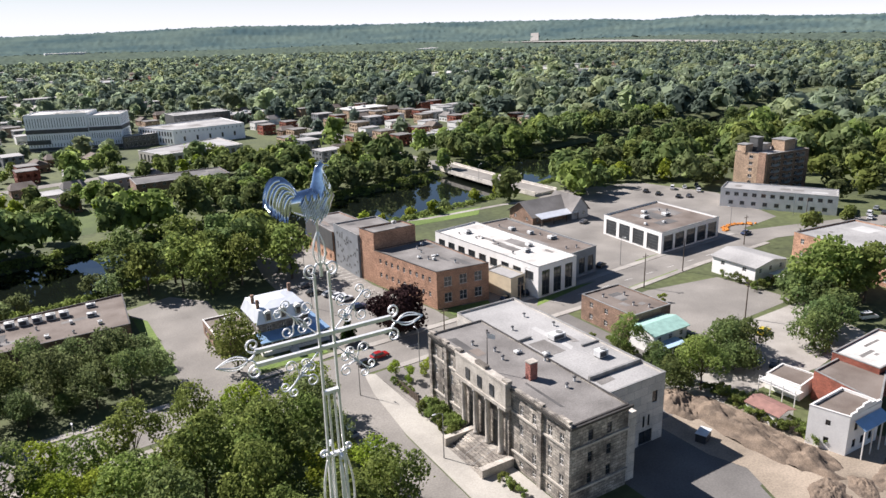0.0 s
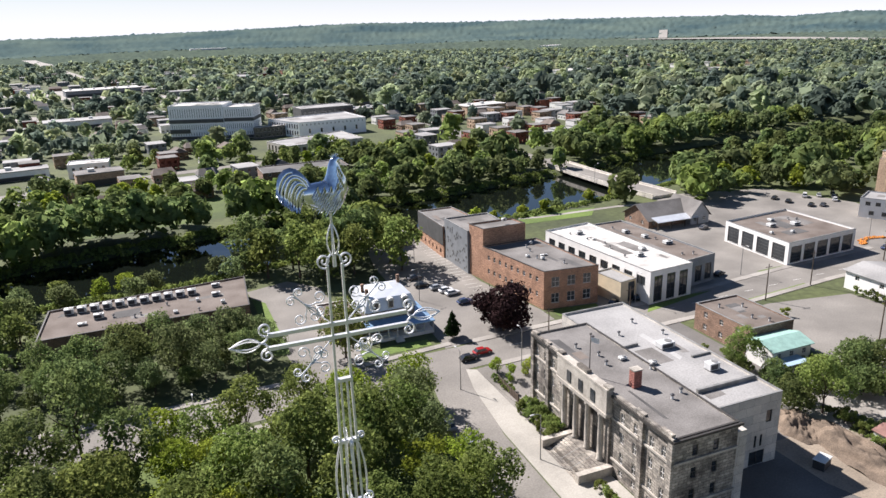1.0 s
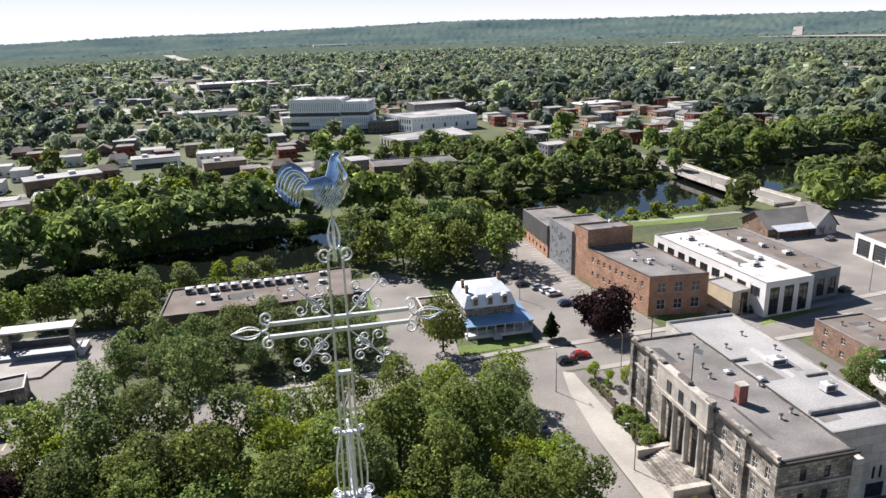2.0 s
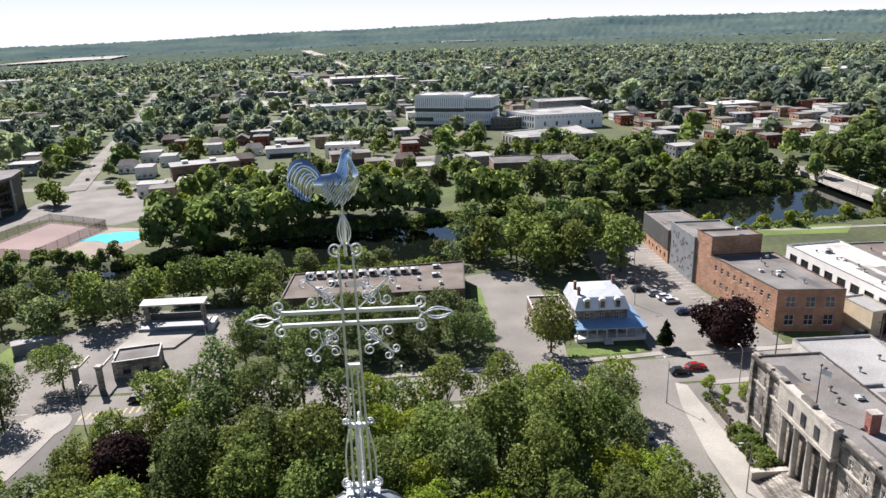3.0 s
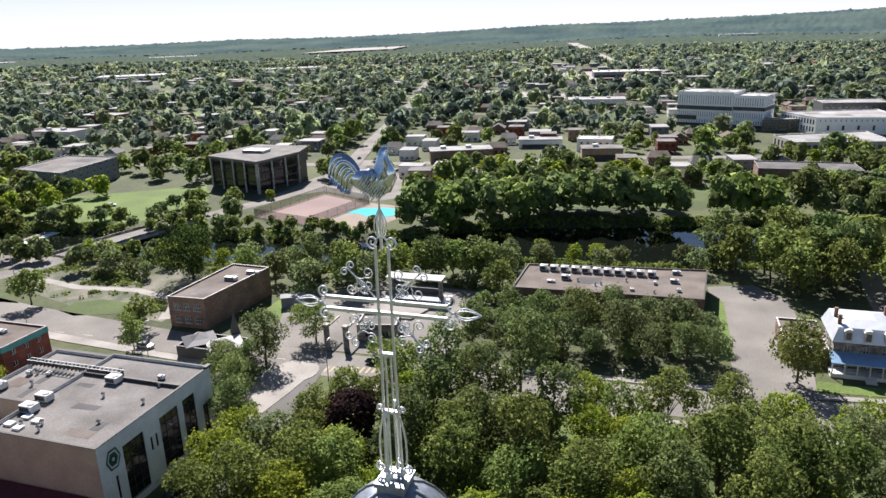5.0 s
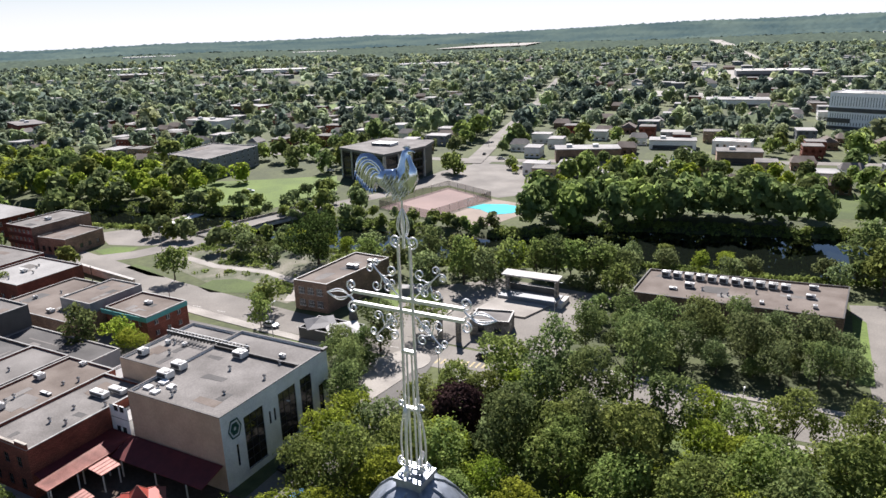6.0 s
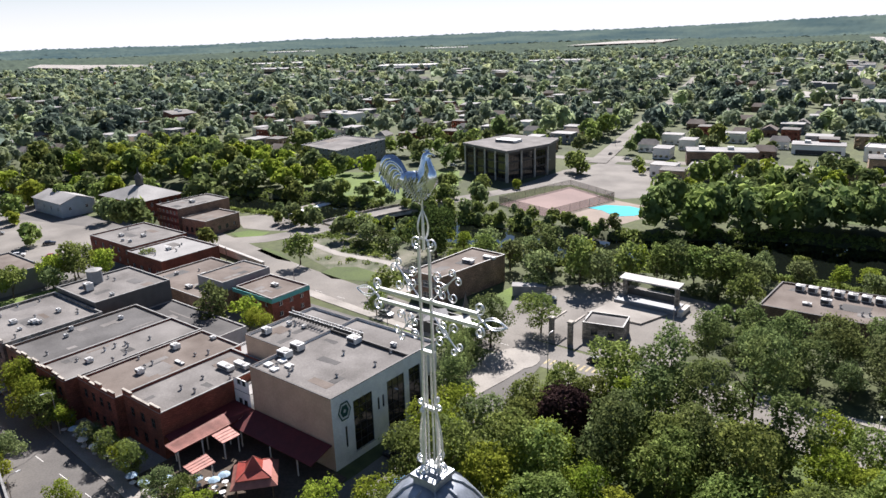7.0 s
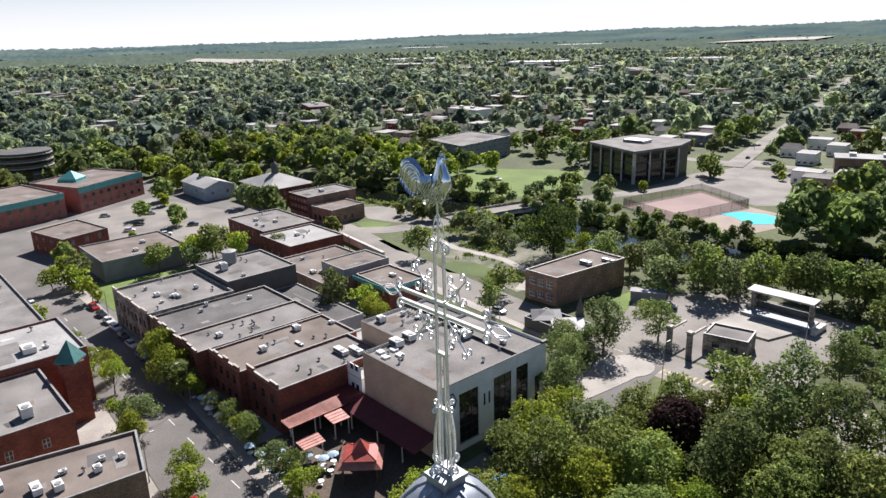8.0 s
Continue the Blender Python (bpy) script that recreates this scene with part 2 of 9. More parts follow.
see_through(M["fence"], 0.72)
def courses(m, width, height, joint, low):
    """Coursed blocks: each stone a little lighter or darker, with narrow darker joints that lie back."""
    n, l = m.node_tree.nodes, m.node_tree.links
    b = n["Principled BSDF"]
    tone = b.inputs["Base Color"].links[0].from_socket
    geo, split, along, flat, bricks, mul, bump = (n.new("ShaderNodeNewGeometry"), n.new("ShaderNodeSeparateXYZ"), n.new("ShaderNodeMath"), n.new("ShaderNodeCombineXYZ"), n.new("ShaderNodeTexBrick"), n.new("ShaderNodeMix"), n.new("ShaderNodeBump"))
    l.new(geo.outputs["Position"], split.inputs[0])
    l.new(split.outputs["X"], along.inputs[0]), l.new(split.outputs["Y"], along.inputs[1])
    l.new(along.outputs[0], flat.inputs["X"]), l.new(split.outputs["Z"], flat.inputs["Y"])
    l.new(flat.outputs[0], bricks.inputs["Vector"])
    bricks.inputs["Color1"].default_value, bricks.inputs["Color2"].default_value, bricks.inputs["Mortar"].default_value = (low, low, low, 1), (1.25, 1.22, 1.18, 1), (0.42, 0.40, 0.38, 1)
    bricks.inputs["Scale"].default_value, bricks.inputs["Brick Width"].default_value, bricks.inputs["Row Height"].default_value, bricks.inputs["Mortar Size"].default_value = 1.0, width, height, joint
    mul.data_type, mul.blend_type = "RGBA", "MULTIPLY"
    mul.inputs["Factor"].default_value = 1.0
    l.new(tone, mul.inputs["A"]), l.new(bricks.outputs["Color"], mul.inputs["B"])
    l.new(mul.outputs["Result"], b.inputs["Base Color"])
    bump.inputs["Strength"].default_value, bump.inputs["Distance"].default_value, bump.invert = 0.6, 0.06, True
    l.new(bricks.outputs["Fac"], bump.inputs["Height"])
    if b.inputs["Normal"].links:
        l.new(b.inputs["Normal"].links[0].from_socket, bump.inputs["Normal"])
    l.new(bump.outputs["Normal"], b.inputs["Normal"])


courses(M["stone"], 1.05, 0.48, 0.035, 0.62)
courses(M["concrete"], 3.2, 1.6, 0.02, 0.94)
for key in ("brick_orange", "brick_red", "brick_brown", "brick_tan", "brick_pink"):
    courses(M[key], 0.62, 0.24, 0.03, 0.80)
water = bpy.data.materials.new("river_water")
water.use_nodes = True
wb = water.node_tree.nodes["Principled BSDF"]
wb.inputs["Base Color"].default_value = (0.006, 0.008, 0.006, 1)
wb.inputs["Roughness"].default_value = 0.03
ripples, wbump = water.node_tree.nodes.new("ShaderNodeTexNoise"), water.node_tree.nodes.new("ShaderNodeBump")
wgeo = water.node_tree.nodes.new("ShaderNodeNewGeometry")
ripples.inputs["Scale"].default_value, wbump.inputs["Strength"].default_value = 0.5, 0.03
water.node_tree.links.new(wgeo.outputs["Position"], ripples.inputs["Vector"])
water.node_tree.links.new(ripples.outputs["Fac"], wbump.inputs["Height"])
water.node_tree.links.new(wbump.outputs["Normal"], wb.inputs["Normal"])


# ---- building blocks ----
def part(name, bm, mat, parent=None, label="", smooth=False):
    """Links a bmesh as one mesh object under a thing or a part."""
    me = bpy.data.meshes.new(name)
    bm.to_mesh(me)
    bm.free()
    return part_mesh(name, me, mat, parent, label, smooth)


def part_mesh(name, me, mat, parent=None, label="", smooth=False):
    if not me.materials:
        me.materials.append(M[mat] if isinstance(mat, str) else mat)
    if smooth:
        me.shade_smooth()
    ob = new(name, me)
    if parent:
        ob.parent = parent
    return tagged(ob, label) if label else ob


def thing(name, label, category, at=(0, 0, 0), turn=0.0, group="", kind=""):
    ob = new(name)
    ob.empty_display_size = 0.3
    ob.matrix_basis = pose(*at, 0, 0, turn)
    return tagged(ob, label, category, group, kind)


def box(bm, x0, y0, z0, x1, y1, z1):
    v = [bm.verts.new(p) for p in ((x0, y0, z0), (x1, y0, z0), (x1, y1, z0), (x0, y1, z0), (x0, y0, z1), (x1, y0, z1), (x1, y1, z1), (x0, y1, z1))]
    for f in ((0, 3, 2, 1), (4, 5, 6, 7), (0, 1, 5, 4), (1, 2, 6, 5), (2, 3, 7, 6), (3, 0, 4, 7)):
        bm.faces.new([v[i] for i in f])
    return v


def boxes(*rows):
    bm = bmesh.new()
    for r in rows:
        box(bm, *r)
    return bm


def soft_box(x0, y0, z0, x1, y1, z1, r=0.05, seg=1):
    bm = boxes((x0, y0, z0, x1, y1, z1))
    bmesh.ops.bevel(bm, geom=bm.edges[:], offset=r, segments=seg, affect="EDGES")
    return bm


def prism(bm, pts, z0, z1):
    """A block on a polygon (anticlockwise), without a bottom."""
    lo, hi = [bm.verts.new((x, y, z0)) for x, y in pts], [bm.verts.new((x, y, z1)) for x, y in pts]
    bm.faces.new(hi)
    for i in range(len(pts)):
        j = (i + 1) % len(pts)
        bm.faces.new((lo[i], lo[j], hi[j], hi[i]))
    return bm


def lathe(bm, rows, seg=16, cx=0.0, cy=0.0):
    rings = [[bm.verts.new((cx + r * math.cos(2 * math.pi * k / seg), cy + r * math.sin(2 * math.pi * k / seg), z)) for k in range(seg)] for r, z in rows]
    for a, b in zip(rings, rings[1:]):
        for k in range(seg):
            bm.faces.new((a[k], a[(k + 1) % seg], b[(k + 1) % seg], b[k]))
    bm.faces.new(rings[-1]), bm.faces.new(rings[0][::-1])
    return bm


def sweep(bm, pts, w, h=None, seg=6, taper=None):
    """A bar along a line of points: round, or flat with width w in the line's plane side and height h."""
    pts = [Vector(p) for p in pts]
    rings = []
    for i, p in enumerate(pts):
        d = (pts[min(i + 1, len(pts) - 1)] - pts[max(i - 1, 0)]).normalized()
        side = d.cross(Vector((0, 1, 0)))
        side = side.normalized() if side.length > 0.05 else Vector((1, 0, 0))
        up = side.cross(d).normalized()
        k = taper(i / (len(pts) - 1)) if taper else 1.0
        a, b = w * k / 2, (h or w) * k / 2
        rings.append([bm.verts.new(p + side * (a * math.cos(2 * math.pi * (s + 0.5) / seg) * 1.2) + up * (b * math.sin(2 * math.pi * (s + 0.5) / seg) * 1.2)) for s in range(seg)])
    for a, b in zip(rings, rings[1:]):
        for s in range(seg):
            bm.faces.new((a[s], a[(s + 1) % seg], b[(s + 1) % seg], b[s]))
    bm.faces.new(rings[0][::-1]), bm.faces.new(rings[-1])
    return bm


WINDOW_MESHES = {}


def window_meshes(w, h, frame, bars):
    """The frame and the pane of a window of that size; x along the wall, y into it, origin at the sill's middle."""
    key = (round(w, 2), round(h, 2), frame, bars)
    if key not in WINDOW_MESHES:
        bm, t = bmesh.new(), min(0.08, w * 0.08)
        if w > 1.5:
            box(bm, -w / 2, 0.10, 0, -w / 2 + t, 0.18, h), box(bm, w / 2 - t, 0.10, 0, w / 2, 0.18, h)
            box(bm, -w / 2 + t, 0.10, 0, w / 2 - t, 0.18, t), box(bm, -w / 2 + t, 0.10, h - t, w / 2 - t, 0.18, h)
        else:
            nc, nr = bars[0] + 1, bars[1] + 1
            cw, ch = (w - t * (nc + 1)) / nc, (h - t * (nr + 1)) / nr
            facade(bm, (-w / 2, 0.10), (w / 2, 0.10), h, [(t + c * (cw + t), t + k * (ch + t), t + c * (cw + t) + cw, t + k * (ch + t) + ch) for c in range(nc) for k in range(nr)], 0.08)
        bar_list = []
        for k in range(bars[0]):
            x = -w / 2 + w * (k + 1) / (bars[0] + 1)
            bar_list.append((x - t / 2, 0.11, t, x + t / 2, 0.17, h - t))
        for k in range(bars[1]):
            z = h * (k + 1) / (bars[1] + 1)
            bar_list.append((-w / 2 + t, 0.115, z - t / 2, w / 2 - t, 0.165, z + t / 2))
        bar_meshes = []
        for b in bar_list:
            if w > 1.5:
                me = bpy.data.meshes.new("glazing_bar")
                one = boxes(b)
                one.to_mesh(me), one.free()
                me.materials.append(M[frame])
                bar_meshes.append(me)
        if w > 1.5:
            box(bm, -w / 2 - 0.06, -0.06, -0.08, w / 2 + 0.06, 0.10, -0.002)
        fm = bpy.data.meshes.new("window")
        bm.to_mesh(fm), bm.free()
        fm.materials.append(M[frame])
        bm = boxes((-w / 2, 0.185, 0, w / 2, 0.215, h))
        pm = bpy.data.meshes.new("pane")
        bm.to_mesh(pm), bm.free()
        WINDOW_MESHES[key] = (fm, pm, bar_meshes)
    return WINDOW_MESHES[key]


def facade(bm, a, b, h, openings, depth=0.22):
    """A wall from a to b (outside to the right of the way), with openings (u0, z0, u1, z1) that go into it."""
    a, b = Vector((*a, 0)), Vector((*b, 0))
    d = (b - a).normalized()
    n = Vector((d.y, -d.x, 0))
    length = (b - a).length
    us = sorted({0.0, length, *[round(o[k], 4) for o in openings for k in (0, 2)]})
    zs = sorted({0.0, h, *[round(o[k], 4) for o in openings for k in (1, 3)]})
    grid = {}

    def vert(u, z, inn=0.0):
        key = (u, z, inn)
        if key not in grid:
            grid[key] = bm.verts.new(a + d * u - n * inn + Vector((0, 0, z)))
        return grid[key]
    holes = [tuple(round(q, 4) for q in o) for o in openings]
    for u0, u1 in zip(us, us[1:]):
        for z0, z1 in zip(zs, zs[1:]):
            if any(o[0] <= u0 and u1 <= o[2] and o[1] <= z0 and z1 <= o[3] for o in holes):
                continue
            bm.faces.new((vert(u0, z0), vert(u1, z0), vert(u1, z1), vert(u0, z1)))
    for u0, z0, u1, z1 in holes:
        c = [(u0, z0), (u1, z0), (u1, z1), (u0, z1)]
        for (p, q), (r, s) in zip(c, c[1:] + c[:1]):
            bm.faces.new((vert(p, q), vert(p, q, depth), vert(r, s, depth), vert(r, s)))


def rows_of(edge, length, floors, cols, w, h, z0, dz, margin=1.2, frame="frame_dark", bars=(1, 1), skip=()):
    """Even rows of openings on one side of a building."""
    out = []
    for f in range(floors):
        for c in range(cols):
            if (f, c) in skip:
                continue
            u = margin + (length - 2 * margin) * (c + 0.5) / cols
            out.append((edge, u, z0 + f * dz, w, h, frame, bars))
    return out


def building(name, label, category, poly, h, wall, roof, windows=(), parapet=0.5, cap="metal_cap", group="", base=0.0, pane="glass", holes=(), sides=None):
    """A flat-roofed house on a polygon (anticlockwise): walls with real openings, a roof inside a parapet, its cap, its windows.
    windows: (side, floors, columns, width, height, first sill, storey, margin, frame, bars)."""
    cx, cy = sum(p[0] for p in poly) / len(poly), sum(p[1] for p in poly) / len(poly)
    top = thing(name, label, category, (cx, cy, base), 0, group)
    pts = [(x - cx, y - cy) for x, y in poly]
    n = len(pts)
    bm = bmesh.new()
    wins = []
    sides = sides or {}
    for i in range(n):
        a, b = pts[i], pts[(i + 1) % n]
        length = math.dist(a, b)
        opens = []
        for wdef in windows:
            if wdef[0] != i:
                continue
            _, floors, cols, w, hh, z0, dz, margin, fr, bars = wdef
            for _, u, z, w2, h2, fr2, bars2 in rows_of(i, length, floors, cols, w, hh, z0, dz, margin, fr, bars):
                opens.append((u - w2 / 2, z, u + w2 / 2, z + h2))
                wins.append((i, u, z, w2, h2, fr2, bars2))
        for e, u, z, w, hh, fr, bars in holes:
            if e == i:
                opens.append((u - w / 2, z, u + w / 2, z + hh))
                wins.append((i, u, z, w, hh, fr, bars))
        if i in sides:
            other = bmesh.new()
            facade(other, a, b, h, opens)
            part("side_wall", other, sides[i], top)
        else:
            facade(bm, a, b, h, opens)
    # inner face of the parapet
    inner = inset(pts, 0.28)
    lo, hi = [bm.verts.new((*p, h - parapet)) for p in inner], [bm.verts.new((*p, h)) for p in inner]
    for i in range(n):
        j = (i + 1) % n
        bm.faces.new((lo[j], lo[i], hi[i], hi[j]))
    part("wall", bm, wall, top)
    bm = bmesh.new()
    bm.faces.new([bm.verts.new((*p, h - parapet)) for p in inset(pts, 0.27)])
    bm.faces.new([bm.verts.new((*p, h - parapet - 0.3)) for p in inset(pts, 0.27)][::-1])
    part("roof", bm, roof, top)
    bm = bmesh.new()
    o, q = inset(pts, -0.04), inset(pts, 0.30)
    vs = [[bm.verts.new((*p, z)) for p in ring] for ring, z in ((o, h - 0.08), (o, h + 0.04), (q, h + 0.04), (q, h - 0.05))]
    for r0, r1 in zip(vs, vs[1:]):
        for i in range(n):
            j = (i + 1) % n
            bm.faces.new((r0[i], r0[j], r1[j], r1[i]))
    part("parapet_cap", bm, cap, top)
    if n == 4 and min(math.dist(pts[0], pts[1]), math.dist(pts[1], pts[2])) > 9:
        roof_patches(top, inset(pts, 1.0), h - parapet, roof)
    for i, u, z, w, hh, fr, bars in wins:
        add_window(top, pts[i], pts[(i + 1) % n], u, z, w, hh, fr, bars, pane)
    return top


rng_roof = random.Random(31)


def roof_patches(top, q, z, roof):
    """Newer and older sheets of roofing, a few drain pans, laid on a four-cornered roof."""
    def at(u, v):
        return (Vector(q[0]) * (1 - u) * (1 - v) + Vector(q[1]) * u * (1 - v) + Vector(q[2]) * u * v + Vector(q[3]) * (1 - u) * v)
    other = {"roof_grey": ("roof_dark", "roof_brown", "roof_dark"), "roof_pale": ("roof_grey", "roof_pale_new", "roof_grey"), "roof_brown": ("roof_grey", "roof_dark", "roof_grey")}.get(roof, ("roof_grey",))
    for k in range(rng_roof.randrange(3, 6)):
        w, d = rng_roof.uniform(0.06, 0.34), rng_roof.uniform(0.04, 0.22)
        if rng_roof.random() < 0.5:
            w, d = d, w
        u, v = rng_roof.uniform(0.02, 0.97 - w), rng_roof.uniform(0.02, 0.97 - d)
        bm = bmesh.new()
        e = 0.012 + 0.006 * k
        prism(bm, [tuple(at(a + rng_roof.uniform(-0.01, 0.01), b + rng_roof.uniform(-0.01, 0.01))) for a, b in ((u, v), (u + w, v), (u + w, v + d), (u, v + d))], z, z + e)
        part("roof_patch", bm, other[k % len(other)], top)


def add_window(parent, a, b, u, z, w, hh, fr, bars, pane="glass"):
    fm, pm, bar_meshes = window_meshes(w, hh, fr, bars)
    if not pm.materials:
        pm.materials.append(M[pane])
    d = (Vector(b) - Vector(a)).normalized()
    ob = new("window", fm)
    ob.parent = parent
    ob.matrix_basis = pose(a[0] + d.x * u, a[1] + d.y * u, z, 0, 0, math.degrees(math.atan2(d.y, d.x)))
    pn = new("pane", pm)
    pn.parent = ob
    for me in bar_meshes:
        new("glazing_bar", me).parent = ob
    return ob


def inset(pts, k):
    """The polygon moved inwards by k."""
    out, n = [], len(pts)
    for i in range(n):
        p, a, b = Vector(pts[i]), Vector(pts[i - 1]), Vector(pts[(i + 1) % n])
        d0, d1 = (p - a).normalized(), (b - p).normalized()
        n0, n1 = Vector((-d0.y, d0.x)), Vector((-d1.y, d1.x))
        s = (n0 + n1) / max(1 + n0.dot(n1), 0.2)
        out.append(tuple(p + s * k))
    return out


def rect(x0, y0, x1, y1):
    return [(x0, y0), (x1, y0), (x1, y1), (x0, y1)]


def sheet(name, label, category, pts, z, mat, kind="structure", thick=0.0, group=""):
    """A flat piece of ground: a slab on a polygon."""
    bm = bmesh.new()
    if thick:
        prism(bm, pts, z - thick, z)
    else:
        bm.faces.new([bm.verts.new((x, y, z)) for x, y in pts])
    ob = part(name, bm, mat)
    return tagged(ob, label, category, group, kind)


def ribbon(pts, w):
    """The outline of a strip of width w along a line."""
    left, right = [], []
    for i, p in enumerate(pts):
        d = (Vector(pts[min(i + 1, len(pts) - 1)]) - Vector(pts[max(i - 1, 0)])).normalized()
        left.append((p[0] - d.y * w / 2, p[1] + d.x * w / 2)), right.append((p[0] + d.y * w / 2, p[1] - d.x * w / 2))
    return right + left[::-1]


def strip(name, label, category, pts, w, z, mat, thick=0.0):
    bm = bmesh.new()
    o = ribbon(pts, w)
    n = len(pts)
    hi = [bm.verts.new((*p, z)) for p in o]
    for i in range(n - 1):
        bm.faces.new((hi[i], hi[i + 1], hi[2 * n - 2 - i], hi[2 * n - 1 - i]))
    if thick:
        lo = [bm.verts.new((*p, z - thick)) for p in o]
        for i in range(2 * n):
            j = (i + 1) % (2 * n)
            bm.faces.new((lo[i], lo[j], hi[j], hi[i]))
    return tagged(part(name, bm, mat), label, category, "", "structure")


# ---- ground, river, hills ----
RIVER = [(-420, 150), (-300, 178), (-225, 196), (-170, 200), (-120, 201), (-85, 208), (-45, 230), (5, 238), (60, 252), (125, 262), (190, 275), (260, 300), (420, 330), (700, 380)]
HORIZON = [(-180, -0.45), (-80, -0.5), (-58, -0.5), (-40, -0.35), (-28, -0.28), (-17, -0.15), (-8, 0.1), (0, 0.2), (8, 0.38), (16, 0.48), (24, 0.46), (34, 0.33), (44, 0.30), (47, 0.05), (51, 0.28), (62, 0.0), (80, -0.2), (180, -0.45)]


def river_gap(x, y):
    """Distance from the river's middle line, for arrays."""
    best = np.full(np.shape(x), 1e9)
    for (ax, ay), (bx, by) in zip(RIVER, RIVER[1:]):
        dx, dy = bx - ax, by - ay
        t = np.clip(((x - ax) * dx + (y - ay) * dy) / (dx * dx + dy * dy), 0, 1)
        best = np.minimum(best, np.hypot(x - ax - t * dx, y - ay - t * dy))
    return best


def smooth(a, b, v):
    t = np.clip((v - a) / (b - a), 0, 1)
    return t * t * (3 - 2 * t)


def land_height(x, y):
    x, y = np.asarray(x, float), np.asarray(y, float)
    r, az = np.hypot(x, y), np.degrees(np.arctan2(x, y))
    el = np.interp(az, [h[0] for h in HORIZON], [h[1] for h in HORIZON])
    crest = 70 + 4500 * np.tan(np.radians(el)) - 9
    wave = 6 * np.sin(x / 310 + 1.3) * np.cos(y / 270) * smooth(900, 2200, r)
    z = crest * smooth(3200, 4500, r) ** 1.3 + wave
    half = np.interp(x, [-170, -100, -40, 0, 190], [9, 11, 16, 19, 21])
    return z - 4.5 * (1 - smooth(half, half + 8, river_gap(x, y)))


def axis(lo, hi, step, far):
    fine = np.arange(lo, hi + 0.1, step)
    out = step * 1.35 ** np.arange(1, 40)
    out = np.cumsum(out)
    a, b = lo - out, hi + out
    return np.concatenate([np.sort(a[a > -far]), fine, b[b < far]])


def add_ground():
    xs, ys = axis(-440, 460, 5, 4950), axis(-60, 420, 5, 4950)
    gx, gy = np.meshgrid(xs, ys)
    under_woods = 30 * smooth(2100, 2500, np.hypot(gx, gy))
    co = np.stack([gx, gy, land_height(gx, gy) - under_woods], -1).reshape(-1, 3)
    w, h = len(xs), len(ys)
    i = (np.arange(h - 1)[:, None] * w + np.arange(w - 1)).ravel()
    me = bpy.data.meshes.new("ground")
    me.from_pydata(co.tolist(), [], np.stack([i, i + 1, i + 1 + w, i + w], -1).tolist())
    tagged(part_mesh("ground", me, "land", smooth=True), "wide flat town ground of grass and bare earth", "ground", "", "structure")
    bm = bmesh.new()
    bm.faces.new([bm.verts.new(p) for p in ((-440, 100, -1.7), (700, 100, -1.7), (700, 420, -1.7), (-440, 420, -1.7))])
    tagged(part("water", bm, water), "dark slow river reflecting trees and sky", "river", "", "structure")


add_ground()

# ---- roads, pavements, lots ----
Z_ROAD = 0.05
strip("road", "grey worn asphalt cross street", "road", [(-232, 146), (-205, 142), (-160, 134), (-110, 129), (-60, 127), (0, 128), (50, 131), (120, 134), (170, 139), (212, 141), (248, 131), (330, 104)], 11, Z_ROAD, "asphalt_pale")
strip("road", "pale asphalt street before the stone building", "road", [(46, 20), (46, 60), (46.5, 100), (52, 130)], 9, Z_ROAD + 0.006, "asphalt_pale")
strip("road", "shop street with parked cars", "road", [(-330, 38), (-230, 42), (-134, 40), (-90, 37), (-40, 34)], 13, Z_ROAD, "asphalt")
strip("road", "side street before the grey bank", "road", [(-63, 34), (-63, 70), (-64, 100), (-68, 126)], 9, Z_ROAD + 0.006, "asphalt")
strip("road", "street that climbs to the river bridge", "road", [(-207, 141), (-196, 153), (-189, 170), (-186, 192), (-178, 228), (-160, 275), (-150, 320), (-160, 370)], 9, Z_ROAD + 0.012, "asphalt_pale")
strip("road", "long straight road towards the far suburbs", "road", [(-160, 345), (-185, 440), (-215, 560), (-245, 680), (-290, 840), (-330, 985)], 10, Z_ROAD + 0.3, "asphalt_pale")
strip("road", "road along the far river bank", "road", [(-420, 300), (-330, 330), (-250, 345), (-160, 356), (-100, 372), (0, 400), (60, 410)], 9, Z_ROAD + 0.02, "asphalt_pale")
strip("road", "road over the concrete bridge", "road", [(207, 146), (197, 190), (191, 235), (190, 330), (192, 420), (200, 560)], 11, Z_ROAD + 0.018, "asphalt_pale")
sheet("pavement", "wide concrete walk before the stone building", "pavement", [(50.6, 50), (61.2, 50), (61.2, 81), (57.2, 93), (57.0, 108), (57.0, 124.5), (55.0, 125.6), (53.0, 117), (51.2, 100)], 0.15, "walk", thick=0.15)
sheet("parking_lot", "bleached asphalt car park with faded lines", "parking lot", [(55, 137), (86, 141), (86, 148), (81, 175), (82, 226), (62, 232), (57, 200), (56, 165)], 0.03, "asphalt_pale")
sheet("parking_lot", "asphalt drive beside the flat building", "parking lot", [(22, 134), (36, 136), (38, 160), (38, 190), (30, 200), (18, 196), (20, 165)], 0.034, "asphalt_pale")
sheet("parking_lot", "wide asphalt yard beside the offices", "parking lot", [(86, 137), (165, 143), (235, 152), (250, 190), (240, 225), (196, 236), (150, 205), (104, 200), (104, 160)], 0.026, "asphalt_pale")
sheet("parking_lot", "empty tarred car park by the white house", "parking lot", [(128, 98), (166, 100), (164, 122), (140, 126), (122, 124)], 0.03, "asphalt_pale")
sheet("parking_lot", "sandy back yard with parked cars", "parking lot", [(100, 72), (108, 76), (135, 74), (160, 78), (166, 98), (128, 97), (104, 88)], 0.022, "pavement")
